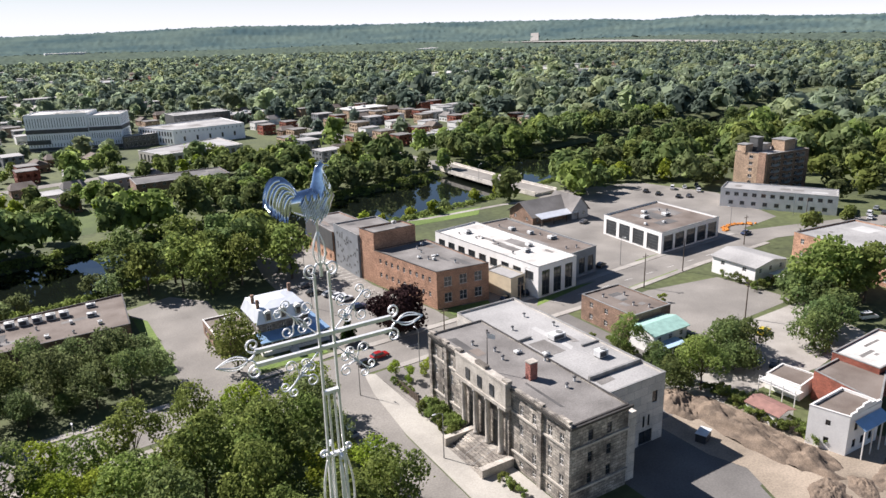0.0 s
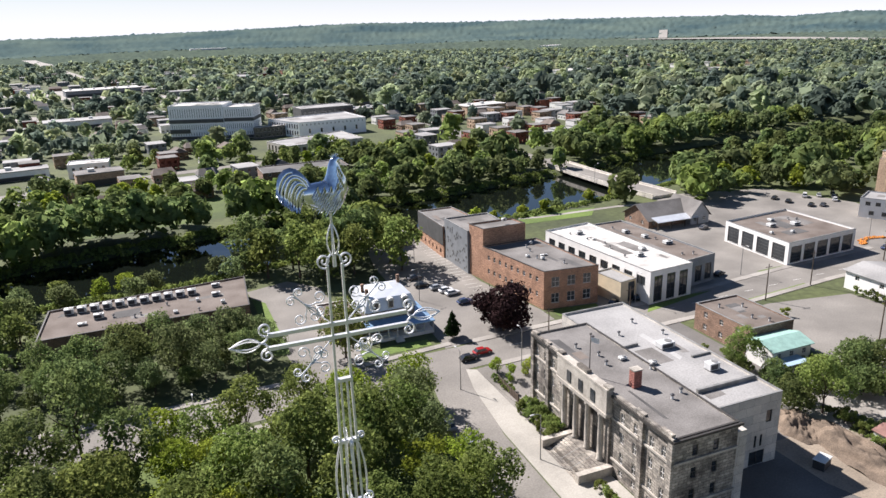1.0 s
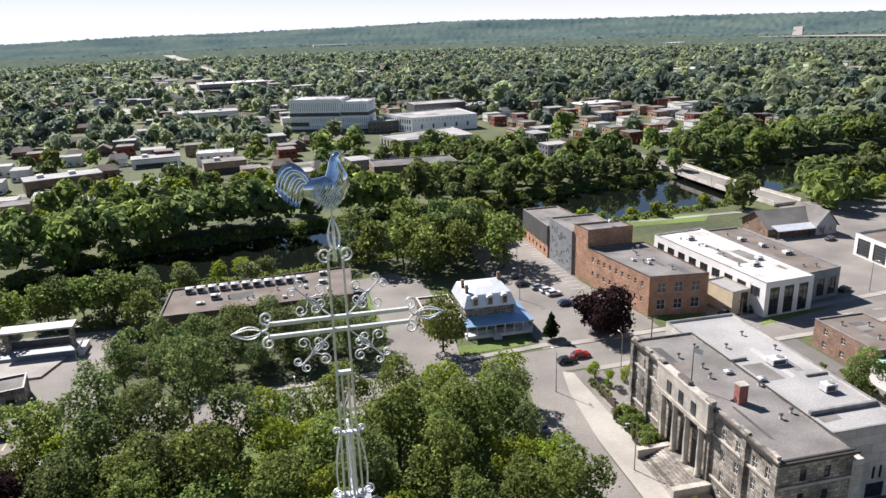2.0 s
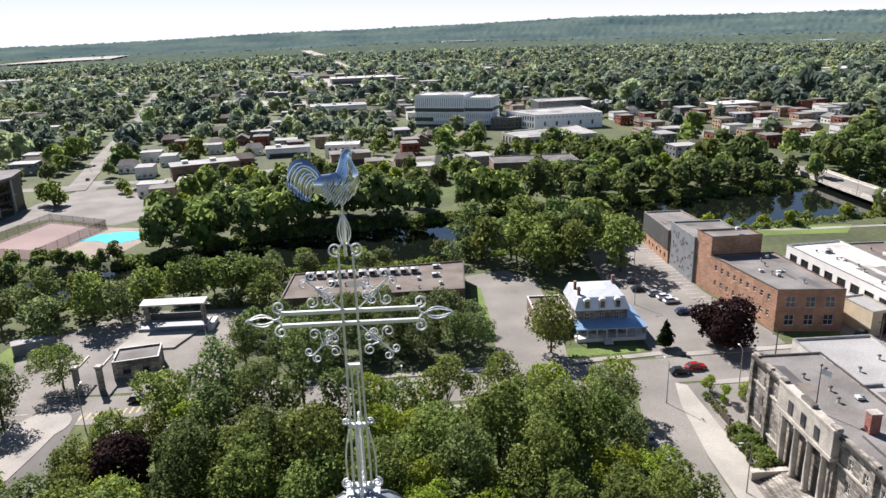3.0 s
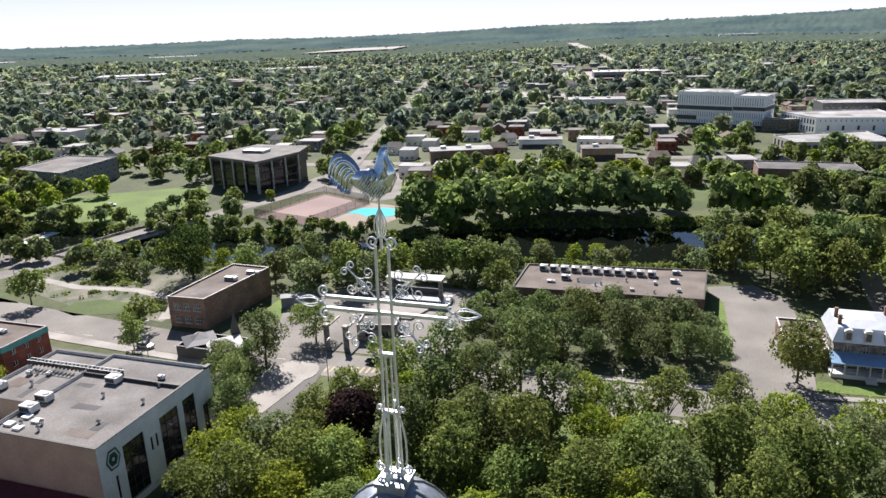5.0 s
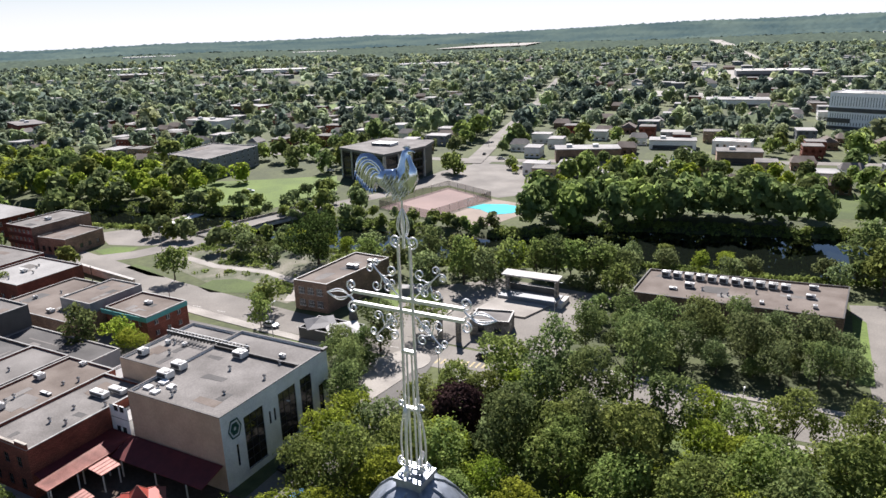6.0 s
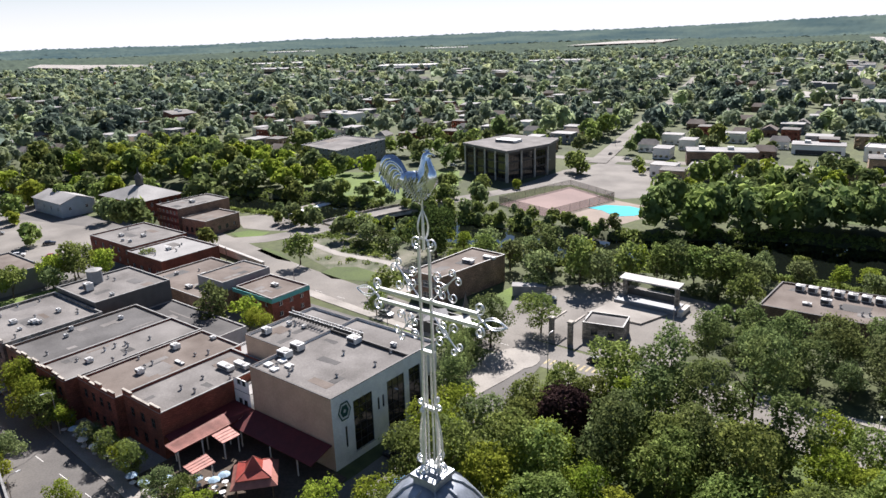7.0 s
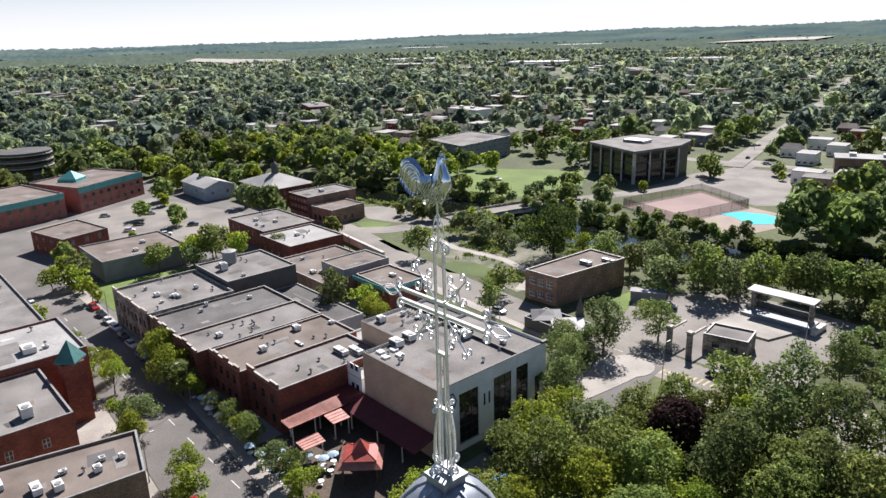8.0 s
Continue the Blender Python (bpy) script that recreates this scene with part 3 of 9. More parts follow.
sheet("plaza", "concrete square round the open stage", "pavement", [(-82, 133), (-40, 134), (-38, 178), (-72, 180), (-92, 160)], 0.06, "asphalt_pale", thick=0.05)
sheet("plaza", "pale paved bulge at the street corner", "pavement", [(-76, 100), (-67, 100), (-65.5, 112)] + [(-69 + 5.2 * math.cos(radians(a)), 122 + 5.2 * math.sin(radians(a))) for a in range(-40, 181, 20)] + [(-76, 120)], 0.15, "pavement", thick=0.15)
sheet("pavement", "concrete pavement along the park", "pavement", [(-56, 117.5), (40, 119.5), (40, 122), (-56, 120.5)], 0.15, "pavement", thick=0.15)
for side, w in ((6.6, 2.0), (-6.6, 1.8)):
    strip("pavement", "pale concrete pavement along the cross street", "pavement", [(62, 131.6 + side), (90, 132.8 + side), (120, 134 + side), (170, 139 + side * 0.98), (204, 140.6 + side)], w, 0.14, "pavement", 0.14)
sheet("pavement", "worn concrete pavement south of the cross street", "pavement", [(-160, 124.5), (-131, 122.0), (-84, 119.2), (-84, 121.8), (-110, 123.3), (-160, 128.2)], 0.14, "pavement", thick=0.14)
strip("pavement", "concrete pavement before the clinic and the house", "pavement", [(-36, 134.6), (0, 135.2), (24, 136.2)], 1.8, 0.14, "pavement", 0.14)
strip("pavement", "concrete pavement before the blue-roofed house", "pavement", [(36, 137.2), (50, 138.4), (57, 139.2)], 1.8, 0.14, "pavement", 0.14)
sheet("parking_lot", "large car park behind the shops", "parking lot", [(-300, 55), (-262, 62), (-240, 78), (-232, 118), (-262, 128), (-322, 112)], 0.03, "asphalt_pale")
sheet("parking_lot", "dark tarred yard behind the stone building", "parking lot", [(74, 46), (86, 46), (92, 60), (90, 66), (89, 73), (75, 73)], 0.03, "asphalt")
sheet("yard", "sandy building plot", "ground", [(70, 16), (150, 16), (150, 30), (113, 58), (106, 78), (90.4, 78), (90.6, 66), (92.6, 60), (86.4, 45.6), (70, 45.6)], 0.04, "sand")
sheet("lawn", "mown park lawn under the trees", "lawn", [(-56, 40), (40, 40), (40, 119), (-56, 117)], 0.03, "grass")
sheet("lawn", "bright grass slope by the river", "lawn", [(-300, 232), (-228, 216), (-196, 222), (-190, 262), (-212, 292), (-255, 262)], 0.04, "meadow")
sheet("lawn", "sunlit lawn behind the riverside trees", "lawn", [(-60, 275), (30, 290), (30, 330), (-60, 330)], 0.04, "grass")
sheet("tennis_court", "red tennis courts behind tall screens", "tennis court", [(-153, 241), (-124.5, 233), (-116, 272), (-144, 286)], 0.06, "court")
sheet("pool_deck", "tan paved deck round the pool", "pool deck", [(-124, 233), (-99, 230), (-90, 266), (-115.5, 272)], 0.05, "deck")
sheet("pool", "turquoise outdoor swimming pool", "pool", [(-119, 254), (-112, 253), (-104, 247), (-98, 252), (-95, 262), (-106, 265), (-115, 262)], 0.12, "pool")
sheet("yard", "asphalt corner beside the stone building", "yard", [(57.1, 93), (74, 108), (90, 118), (90, 128), (57.1, 125)], 0.016, "asphalt_pale")
sheet("forecourt", "paved forecourt beside the stone building", "pavement", [(58, 109), (72, 109), (72, 122), (57, 122)], 0.12, "asphalt_pale", thick=0.12)
sheet("pavement", "worn concrete pavement before the old shops", "pavement", [(-230, 48.6), (-134, 46.6), (-90, 43.6), (-67, 42), (-67, 46.9), (-97.4, 46.4), (-97.4, 53.9), (-110, 53.9), (-110.2, 52.4), (-124, 52.4), (-124.2, 49.9), (-176, 49.9), (-230, 52)], 0.14, "pavement", thick=0.14)
sheet("pavement", "worn concrete pavement before the brick stores", "pavement", [(-136, 24.2), (-113, 24.2), (-112.8, 8), (-105.5, 8), (-100.6, 30.1), (-88, 27.2), (-60, 20), (-60, 28.4), (-90, 30.3), (-134, 33.3), (-136, 33.4)], 0.14, "pavement", thick=0.14)
sheet("yard", "grey asphalt yards between the shop buildings", "yard", [(-182, 50), (-92, 50), (-92, 119), (-182, 119)], 0.014, "asphalt")
sheet("yard", "wide asphalt yards round the car park and shops", "yard", [(-372, 26), (-182.2, 50), (-182.2, 128), (-262, 138), (-372, 124)], 0.012, "asphalt")
sheet("lawn", "long grass slope above the old bridge", "lawn", [(-300, 236), (-232, 222), (-200, 232), (-196, 276), (-212, 286), (-262, 258), (-300, 256)], 0.035, "meadow")
sheet("yard", "asphalt lot beside the courts and the office", "parking lot", [(-166, 268), (-146, 290), (-114, 275), (-92, 300), (-112, 352), (-158, 346), (-166, 320)], 0.03, "asphalt_pale")
sheet("yard", "dark asphalt yard behind the public building", "yard", [(73.3, 56), (97, 56), (97, 78), (112, 80), (112, 131), (88, 128), (73.3, 120)], 0.009, "asphalt")
FIELDS = []


def field(label, q, mat):
    """A piece of open land laid over the ground between four corners."""
    n = 14
    q = np.array(q, float)
    u, v = np.meshgrid(np.linspace(0, 1, n + 1), np.linspace(0, 1, n + 1))
    p = (q[0] * ((1 - u) * (1 - v))[..., None] + q[1] * (u * (1 - v))[..., None] + q[2] * (u * v)[..., None] + q[3] * ((1 - u) * v)[..., None]).reshape(-1, 2)
    co = np.column_stack([p, land_height(p[:, 0], p[:, 1]) + 0.4 + 10.5 * smooth(2040, 2120, np.hypot(p[:, 0], p[:, 1]))])
    i = (np.arange(n)[:, None] * (n + 1) + np.arange(n)).ravel()
    me = bpy.data.meshes.new("field")
    me.from_pydata(co.tolist(), [], np.stack([i, i + 1, i + n + 2, i + n + 1], -1).tolist())
    tagged(part_mesh("field", me, mat), label, "field", "", "structure")
    FIELDS.append(q)


def in_fields(x, y):
    out = np.zeros(np.shape(x), bool)
    for q in FIELDS:
        inside = np.ones(np.shape(x), bool)
        for a, b in zip(q, np.roll(q, -1, 0)):
            inside &= (b[0] - a[0]) * (y - a[1]) - (b[1] - a[1]) * (x - a[0]) > -4
        out |= inside
    return out


field("pale gravel yard among the suburbs", [(-222, 764), (-88, 727), (-94, 777), (-250, 845)], "pavement")
field("sandy commercial yards beside the long road", [(-200, 1120), (0, 850), (60, 900), (-120, 1180)], "pavement")
field("pale open land far off", [(-2100, 860), (-1400, 980), (-1500, 1120), (-2250, 960)], "pavement")
field("dry open field far off", [(-1250, 1150), (-650, 1370), (-700, 1520), (-1350, 1280)], "sand")
field("pale yards beside the far highway", [(1640, 2280), (1660, 1250), (1760, 1300), (1760, 2340)], "pavement")
field("far industrial yards", [(-1165, 2150), (-900, 2300), (-950, 2600), (-1130, 2500)], "pavement")
field("bright meadow among the suburbs", [(-470, 540), (-330, 560), (-340, 620), (-500, 600)], "meadow")
field("bright meadow by the far road", [(-225, 570), (-180, 575), (-200, 640), (-240, 630)], "meadow")
field("pale strip of the far highway", [(1930, 2450), (1960, 2430), (2330, 2890), (2290, 2900)], "pavement")
field("pale strip of a far road", [(-110, 1400), (-90, 1400), (-340, 2720), (-380, 2720)], "pavement")


# ---- buildings near the camera ----
W, D = "frame_white", "frame_dark"
STONE = building("stone_building", "four-storey grey limestone public building with a columned porch", "building", rect(61.5, 67.9, 73.1, 107.8), 14.4, "stone", "roof_grey",
                 [(0, 3, 2, 1.0, 1.8, 3.4, 3.7, 2.0, D, (0, 1))], 0.25, "dark_cap",
                 holes=[(3, u, z, 0.95, h, W, (1, 1)) for u in (1.6, 4.4, 7.2, 28.2, 31.4, 35.2, 37.9) for z, h in ((0.9, 1.1), (3.3, 1.9), (6.9, 1.9), (10.5, 1.8))])
building("office_annex", "pale concrete rear wing with a membrane roof", "building", rect(73.4, 74.2, 88.3, 117.2), 12.7, "concrete", "roof_pale",
                 [], 0.4, holes=[(0, 10.2, 3.4, 0.5, 2.2, D, (0, 0)), (0, 11.4, 3.4, 0.5, 2.2, D, (0, 0)), (0, 12.6, 7.6, 1.2, 2.2, D, (0, 0)), (0, 10.8, 0.1, 3.2, 2.6, D, (1, 0))])
building("brick_hall", "orange brick hall with small square windows", "building", [(86.5, 147.6), (101.7, 146.0), (99.5, 175), (82, 174.5)], 10.4, "brick_orange", "roof_grey",
         [(0, 2, 3, 2.2, 2.6, 1.6, 4.4, 1.0, W, (1, 1)), (3, 2, 9, 1.0, 1.4, 3.0, 4.0, 1.5, W, (0, 1))], 0.3, "dark_cap")
building("brick_tower", "brick stair tower behind the hall", "building", [(82.2, 174.7), (96, 175.2), (95, 182), (81.2, 182)], 15.4, "brick_orange", "roof_grey", [], 0.4, "dark_cap")
CLAD = building("clad_hall", "grey panelled wing beside the brick hall", "building", [(80.6, 182.2), (95, 182.2), (95, 199), (80.2, 199)], 13.2, "grey_wall", "roof_grey", [], 0.4)
LOW_WING = building("low_brick_wing", "low wing of dark cladding over brick", "building", [(79.8, 199.2), (94, 199.2), (92, 222), (79.8, 222)], 10.5, "brick_orange", "roof_grey", [(3, 1, 6, 1.0, 1.3, 1.2, 3.2, 1, D, (0, 0))], 0.4)
building("white_office", "long low white office with a bright roof", "building", [(112.5, 138.6), (127, 140), (125, 187), (108.5, 185)], 9.0, "white_wall", "roof_white",
         [(3, 1, 9, 3.2, 2.4, 4.6, 4.0, 1, D, (1, 0)), (3, 1, 7, 2.6, 2.4, 0.8, 4.0, 4, D, (1, 0))], 0.5, "metal_cap", holes=[(0, u, 0.5, 2.9, 7.0, D, (1, 2)) for u in (2.8, 7.2, 11.6)])
building("cream_porch", "cream entrance block of the white office", "building", [(106, 142), (111.5, 143), (110.5, 153), (104.8, 152)], 6.2, "cream_wall", "roof_pale", [], 0.3, "metal_cap", holes=[(0, 3.9, 0.2, 2.4, 5.4, D, (0, 1)), (1, 5, 1, 2.6, 4.4, D, (0, 1))])
building("brown_office", "low dark office beside the white one", "building", [(127.3, 144), (140, 146), (138, 187), (125.5, 187)], 8.0, "grey_wall", "roof_brown", [(0, 1, 3, 2.6, 4.6, 1.0, 4.0, 0.5, D, (1, 1))], 0.4)
building("glass_showroom", "black glass showroom framed in white", "building", [(167.5, 146), (197, 148), (198, 176), (169.5, 173.5)], 7.0, "white_wall", "roof_brown",
         [(3, 1, 4, 5.2, 5.0, 0.6, 4, 0.6, D, (0, 4)), (0, 1, 5, 4.6, 5.0, 0.6, 4, 0.6, D, (0, 4))], 0.6, "metal_cap")
# side 0 takes a darker brick: its shade is put into the wall colour
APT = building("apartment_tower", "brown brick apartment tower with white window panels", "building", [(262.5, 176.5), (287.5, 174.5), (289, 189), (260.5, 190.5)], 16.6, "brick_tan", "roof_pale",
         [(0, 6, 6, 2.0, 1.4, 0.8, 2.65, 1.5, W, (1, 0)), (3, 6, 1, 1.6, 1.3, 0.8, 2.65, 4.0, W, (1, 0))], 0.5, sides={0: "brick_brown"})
building("grey_motel", "long pale grey two-storey office with white trim", "building", [(232.5, 175), (252, 139.5), (263, 146), (244, 181)], 7.2, "white_wall", "roof_pale", [(0, 1, 12, 1.6, 1.3, 4.6, 3.0, 1, D, (1, 0)), (0, 1, 9, 1.6, 1.4, 1.2, 3.0, 2, D, (1, 0))], 0.4)
building("red_brick_block", "brown brick block with white windows", "building", [(192, 88), (222, 86), (224, 118), (197, 121)], 8.0, "brick_orange", "roof_pale", [(3, 2, 7, 1.2, 1.6, 1.2, 3.6, 1, W, (1, 1)), (0, 2, 6, 1.2, 1.6, 1.2, 3.6, 1, W, (1, 1))], 0.5)
building("brick_house", "brown brick house with a brown flat roof", "house", rect(112.7, 105, 125, 122), 6.5, "brick_brown", "roof_brown", [(3, 2, 3, 1.2, 1.4, 1.0, 3, 1, W, (1, 1))], 0.3)
building("stone_bank", "pale stone bank with tall dark windows", "building", rect(-91.8, 68.8, -70.8, 96.2), 13.6, "bank_wall", "roof_grey",
                [], 0.5, "dark_cap", sides={0: "tan_plaster"}, holes=[(1, 7.2, 1.4, 4.6, 9.6, D, (2, 5)), (1, 15.6, 1.4, 4.6, 9.6, D, (2, 5)), (1, 20.8, 1.4, 3.2, 9.6, D, (1, 5)), (1, 25.0, 1.4, 1.4, 6.0, D, (0, 3)), (1, 11.0, 6.6, 0.5, 2.4, D, (0, 0)), (1, 12.2, 6.6, 0.5, 2.4, D, (0, 0)), (1, 3.0, 3.2, 0.5, 4.0, D, (0, 0))], pane="smoked_glass")
building("bank_wing", "rear wing of the bank with a long skylight", "building", rect(-105.4, 78, -92.1, 96.2), 13.0, "bank_wall", "roof_grey", [], 0.5, "dark_cap", sides={0: "tan_plaster"})
building("brick_restaurant", "red brick restaurant with a flat grey roof", "building", rect(-110, 54, -97.8, 77.5), 9.0, "brick_red", "roof_grey", [(0, 2, 3, 1.3, 1.9, 1.2, 4, 1, D, (1, 1))], 0.5)
building("service_block", "small white block between the bank and the restaurant", "building", rect(-97.5, 68.9, -92.9, 75.2), 7.4, "white_wall", "roof_pale", [(0, 2, 2, 1.1, 1.2, 4.6, 4, 0.8, D, (1, 0))], 0.3)
building("roof_block", "pale windowless block above the low warehouse", "building", rect(-160.2, 102.6, -148.7, 118.2), 7.9, "grey_wall", "roof_brown", [], 0.3)
building("white_shed", "small white rooftop block behind the restaurant", "building", rect(-113, 79, -105.8, 88), 7.5, "white_wall", "roof_pale", [], 0.4)
building("brick_shops", "old brick shop with a brown gravel roof", "building", rect(-124, 52.5, -110.3, 80), 8.6, "brick_red", "roof_brown", [(0, 2, 4, 1.3, 1.9, 1.2, 4, 1, D, (1, 1))], 0.4)
building("brick_shops", "old brick shop with a pale worn roof", "building", rect(-136, 50, -124.3, 80), 8.8, "brick_red", "roof_grey", [(0, 2, 4, 1.3, 1.9, 1.2, 4, 1, D, (1, 1))], 0.4)
building("low_store_room", "low store room with a dark roof", "building", rect(-156, 80.5, -125, 92), 5.0, "grey_wall", "roof_dark", [], 0.3)
building("long_shops", "row of shops with a stone front", "building", rect(-176, 50, -152, 71.8), 9.3, "stone", "roof_grey", [(0, 2, 8, 1.2, 1.8, 1.2, 4, 1, D, (1, 1))], 0.6)
building("long_shops", "shop with a dark tar roof", "building", rect(-151.7, 50.5, -136.3, 80), 8.6, "brick_brown", "roof_dark", [(0, 2, 5, 1.2, 1.8, 1.2, 4, 1, D, (1, 1))], 0.5)
building("dark_hall", "dark windowless hall with a gravel roof", "building", rect(-176, 72.3, -156, 92), 10.5, "dark_cladding", "roof_grey", [], 0.4)
building("teal_corner_shop", "small red brick shop with a teal band", "building", [(-147, 105.5), (-131, 104.5), (-131, 117), (-147, 117)], 6.5, "brick_red", "roof_brown", [(0, 2, 4, 1.2, 1.3, 0.9, 2.8, 1, W, (1, 0)), (1, 2, 3, 1.2, 1.3, 0.9, 2.8, 1, W, (1, 0))], 0.4)
building("brown_warehouse", "low warehouse with a brown gravel roof", "building", rect(-178, 96, -148, 119), 5.5, "brick_brown", "roof_brown", [], 0.4)
building("brown_brick_hall", "brown brick hall near the river", "building", [(-112.5, 136.8), (-102, 137.2), (-99, 163), (-111, 163.6)], 8.2, "brick_brown", "roof_brown", [(0, 2, 3, 2.0, 1.9, 1.2, 3.4, 1, W, (3, 1))], 0.4)
building("flat_clinic", "long flat-roofed building with a gravel roof", "building", [(-31, 168.5), (16, 170), (17.5, 193), (-30.5, 188)], 6.0, "brick_brown", "roof_brown", [(0, 1, 12, 1.8, 1.4, 1.6, 3, 1, D, (1, 0))], 0.4, "dark_cap")
building("plaza_kiosk", "small grey stone kiosk beside the square", "kiosk", [(-62.2, 139.8), (-53, 142), (-54.5, 149), (-63.5, 147)], 4.2, "stone", "roof_grey", [(0, 1, 2, 1.6, 1.6, 1.1, 3, 0.8, D, (1, 0))], 0.4)
building("brown_roof_shop", "corner shop with a brown gravel roof", "building", [(-105, 8), (-90, 6), (-88, 27), (-100.5, 30)], 10, "brick_brown", "roof_brown", [], 0.5)
building("red_brick_store", "red brick store with a grey roof", "building", rect(-136, -2, -113, 24), 10.5, "brick_red", "roof_grey", [(1, 2, 4, 1.2, 1.8, 1.4, 4.2, 2, W, (1, 1))], 0.5)
building("dark_store", "dark store with a grey roof", "building", rect(-158, 4, -136.4, 33), 12, "brick_red", "roof_pale", [], 0.5)
building("grey_store", "long store with a pale roof", "building", rect(-215, 0, -160, 32), 9, "brick_brown", "roof_grey", [(2, 2, 8, 1.4, 1.6, 1.2, 4, 1, D, (1, 0))], 0.5)
building("white_store", "store with a white roof edge", "building", rect(-290, -10, -222, 30), 8, "brick_brown", "roof_pale", [], 0.5)
building("brown_roof_store", "low store with a brown roof and grey flank", "building", rect(-236, 58, -212, 84), 6.5, "grey_wall", "roof_brown", [], 0.4)
building("small_red_house", "small red brick shop with white trim", "building", [(-268, 51), (-247, 56), (-252, 72), (-274, 68)], 7, "brick_red", "roof_brown", [(0, 2, 4, 1.4, 1.6, 1, 3.2, 1, W, (1, 1)), (1, 2, 3, 1.4, 1.6, 1, 3.2, 1, W, (1, 1))], 0.4, "metal_cap")
building("brick_mall", "long red brick mall with a teal band", "building", [(-301, 30), (-314, 74), (-350, 66), (-340, 20)], 10, "brick_pink", "roof_brown", [(0, 2, 9, 1.8, 1.4, 2.0, 4, 1, D, (1, 0))], 0.5)
building("brick_mall", "long red brick mall with a teal band", "building", [(-315, 80), (-333, 113), (-362, 100), (-345, 68)], 11, "brick_pink", "roof_brown", [(0, 2, 8, 1.8, 1.4, 2.0, 4, 1, D, (1, 0))], 0.5)
building("brick_shop_row", "brick shop with a tar roof", "building", rect(-232, 108, -205, 128), 7, "brick_red", "roof_grey", [(0, 2, 5, 1.3, 1.5, 1, 3, 1, W, (1, 0))], 0.4)
building("brick_shop_row", "brick shop with a tar roof", "building", rect(-204, 106, -184, 126), 6.5, "brick_red", "roof_pale", [(0, 1, 4, 1.6, 2, 1, 3, 1, W, (1, 0))], 0.4)
RED_FRONT = building("red_front_shop", "brick building with a red painted front", "building", [(-246, 141.5), (-231, 141), (-231, 164), (-246, 164)], 9, "brick_brown", "roof_grey", [(0, 3, 5, 1.3, 1.4, 1, 2.8, 1, W, (1, 0))], 0.4, sides={0: "brick_pink"})
DG_OFFICE = building("dark_glass_office", "dark glass office framed in pale concrete", "building", [(-206, 290), (-174, 279), (-168, 306), (-172, 322), (-201, 324)], 14.2, "dark_cap", "roof_grey",
         [(0, 3, 4, 7.4, 3.4, 1.4, 4.1, 0.6, D, (3, 0)), (1, 3, 3, 8.2, 3.4, 1.4, 4.1, 0.6, D, (3, 0)), (4, 3, 4, 7.4, 3.4, 1.4, 4.1, 0.6, D, (3, 0))], 0.6, pane="smoked_glass")
building("grey_apartments", "grey apartment block above the grass slope", "building", [(-302, 264), (-268, 259), (-274, 303), (-308, 303)], 11, "grey_wall", "roof_grey", [(0, 4, 7, 1.6, 1.4, 1.0, 2.7, 1, W, (1, 0)), (1, 4, 8, 1.6, 1.4, 1.0, 2.7, 1, W, (1, 0))], 0.4)
CA, CB = Vector((9.0, 536.0)), Vector((63.5, 515.0))
CD = (CB - CA).normalized()
CN = Vector((-CD.y, CD.x))


def college_poly(u0, u1, v0, v1):
    return [tuple(CA + CD * u + CN * v) for u, v in ((u0, v0), (u1, v0), (u1, v1), (u0, v1))]


COLLEGE = [building("college_tower", "white college block with narrow upright windows", "building", college_poly(0, 38, 0, 26), 23.8, "white_panel", "roof_white",
                    [(0, 1, 22, 0.34, 6.0, 15.4, 4, 0.8, D, (0, 0)), (0, 1, 24, 0.34, 3.4, 7.0, 4, 0.8, D, (0, 0)), (0, 1, 20, 0.4, 2.2, 2.8, 4, 0.8, D, (0, 0)), (3, 1, 14, 0.6, 6.0, 15.4, 4, 1, D, (0, 0)), (3, 1, 14, 0.6, 6.0, 5.0, 4, 1, D, (0, 0))], 0.6, "frame_white"),
           building("college_tower", "lower white college block with narrow upright windows", "building", college_poly(38.2, 58.5, 0.8, 24), 22.0, "white_panel", "roof_white",
                    [(0, 1, 12, 0.34, 5.0, 15.2, 4, 0.8, D, (0, 0)), (0, 1, 13, 0.34, 3.4, 7.0, 4, 0.8, D, (0, 0)), (0, 1, 12, 0.4, 2.2, 2.8, 4, 0.8, D, (0, 0)), (1, 1, 12, 0.6, 6.0, 15.2, 4, 1, D, (0, 0)), (1, 1, 12, 0.6, 6.0, 5.0, 4, 1, D, (0, 0))], 0.6, "frame_white")]
building("college_wing", "long pale grey college wing with a bright roof", "building", [(92, 496), (141, 500), (137, 546), (76, 530)], 10.6, "white_panel", "roof_pale", [(3, 2, 12, 1.6, 2.8, 1.6, 4.6, 1, D, (0, 0)), (0, 1, 16, 0.5, 1.2, 8.0, 5, 1, D, (0, 0)), (0, 1, 5, 1.4, 3.0, 2.6, 5, 3, D, (0, 0))], 0.5, "frame_white")
building("college_wing", "dark upper block on the rear of the college", "building", [(104, 548), (146, 552), (144, 580), (102, 572)], 14.5, "dark_cladding", "roof_pale", [(0, 1, 10, 2.4, 1.8, 10.5, 4, 1, D, (1, 0))], 0.5, "frame_white")
building("college_link", "low glazed passage between the college blocks", "building", [(62, 506), (90, 512), (88, 520), (64, 514)], 8.0, "dark_cladding", "roof_pale", [(0, 2, 9, 1.8, 2.2, 1.0, 3.6, 1, W, (0, 0))], 0.4, "frame_white")
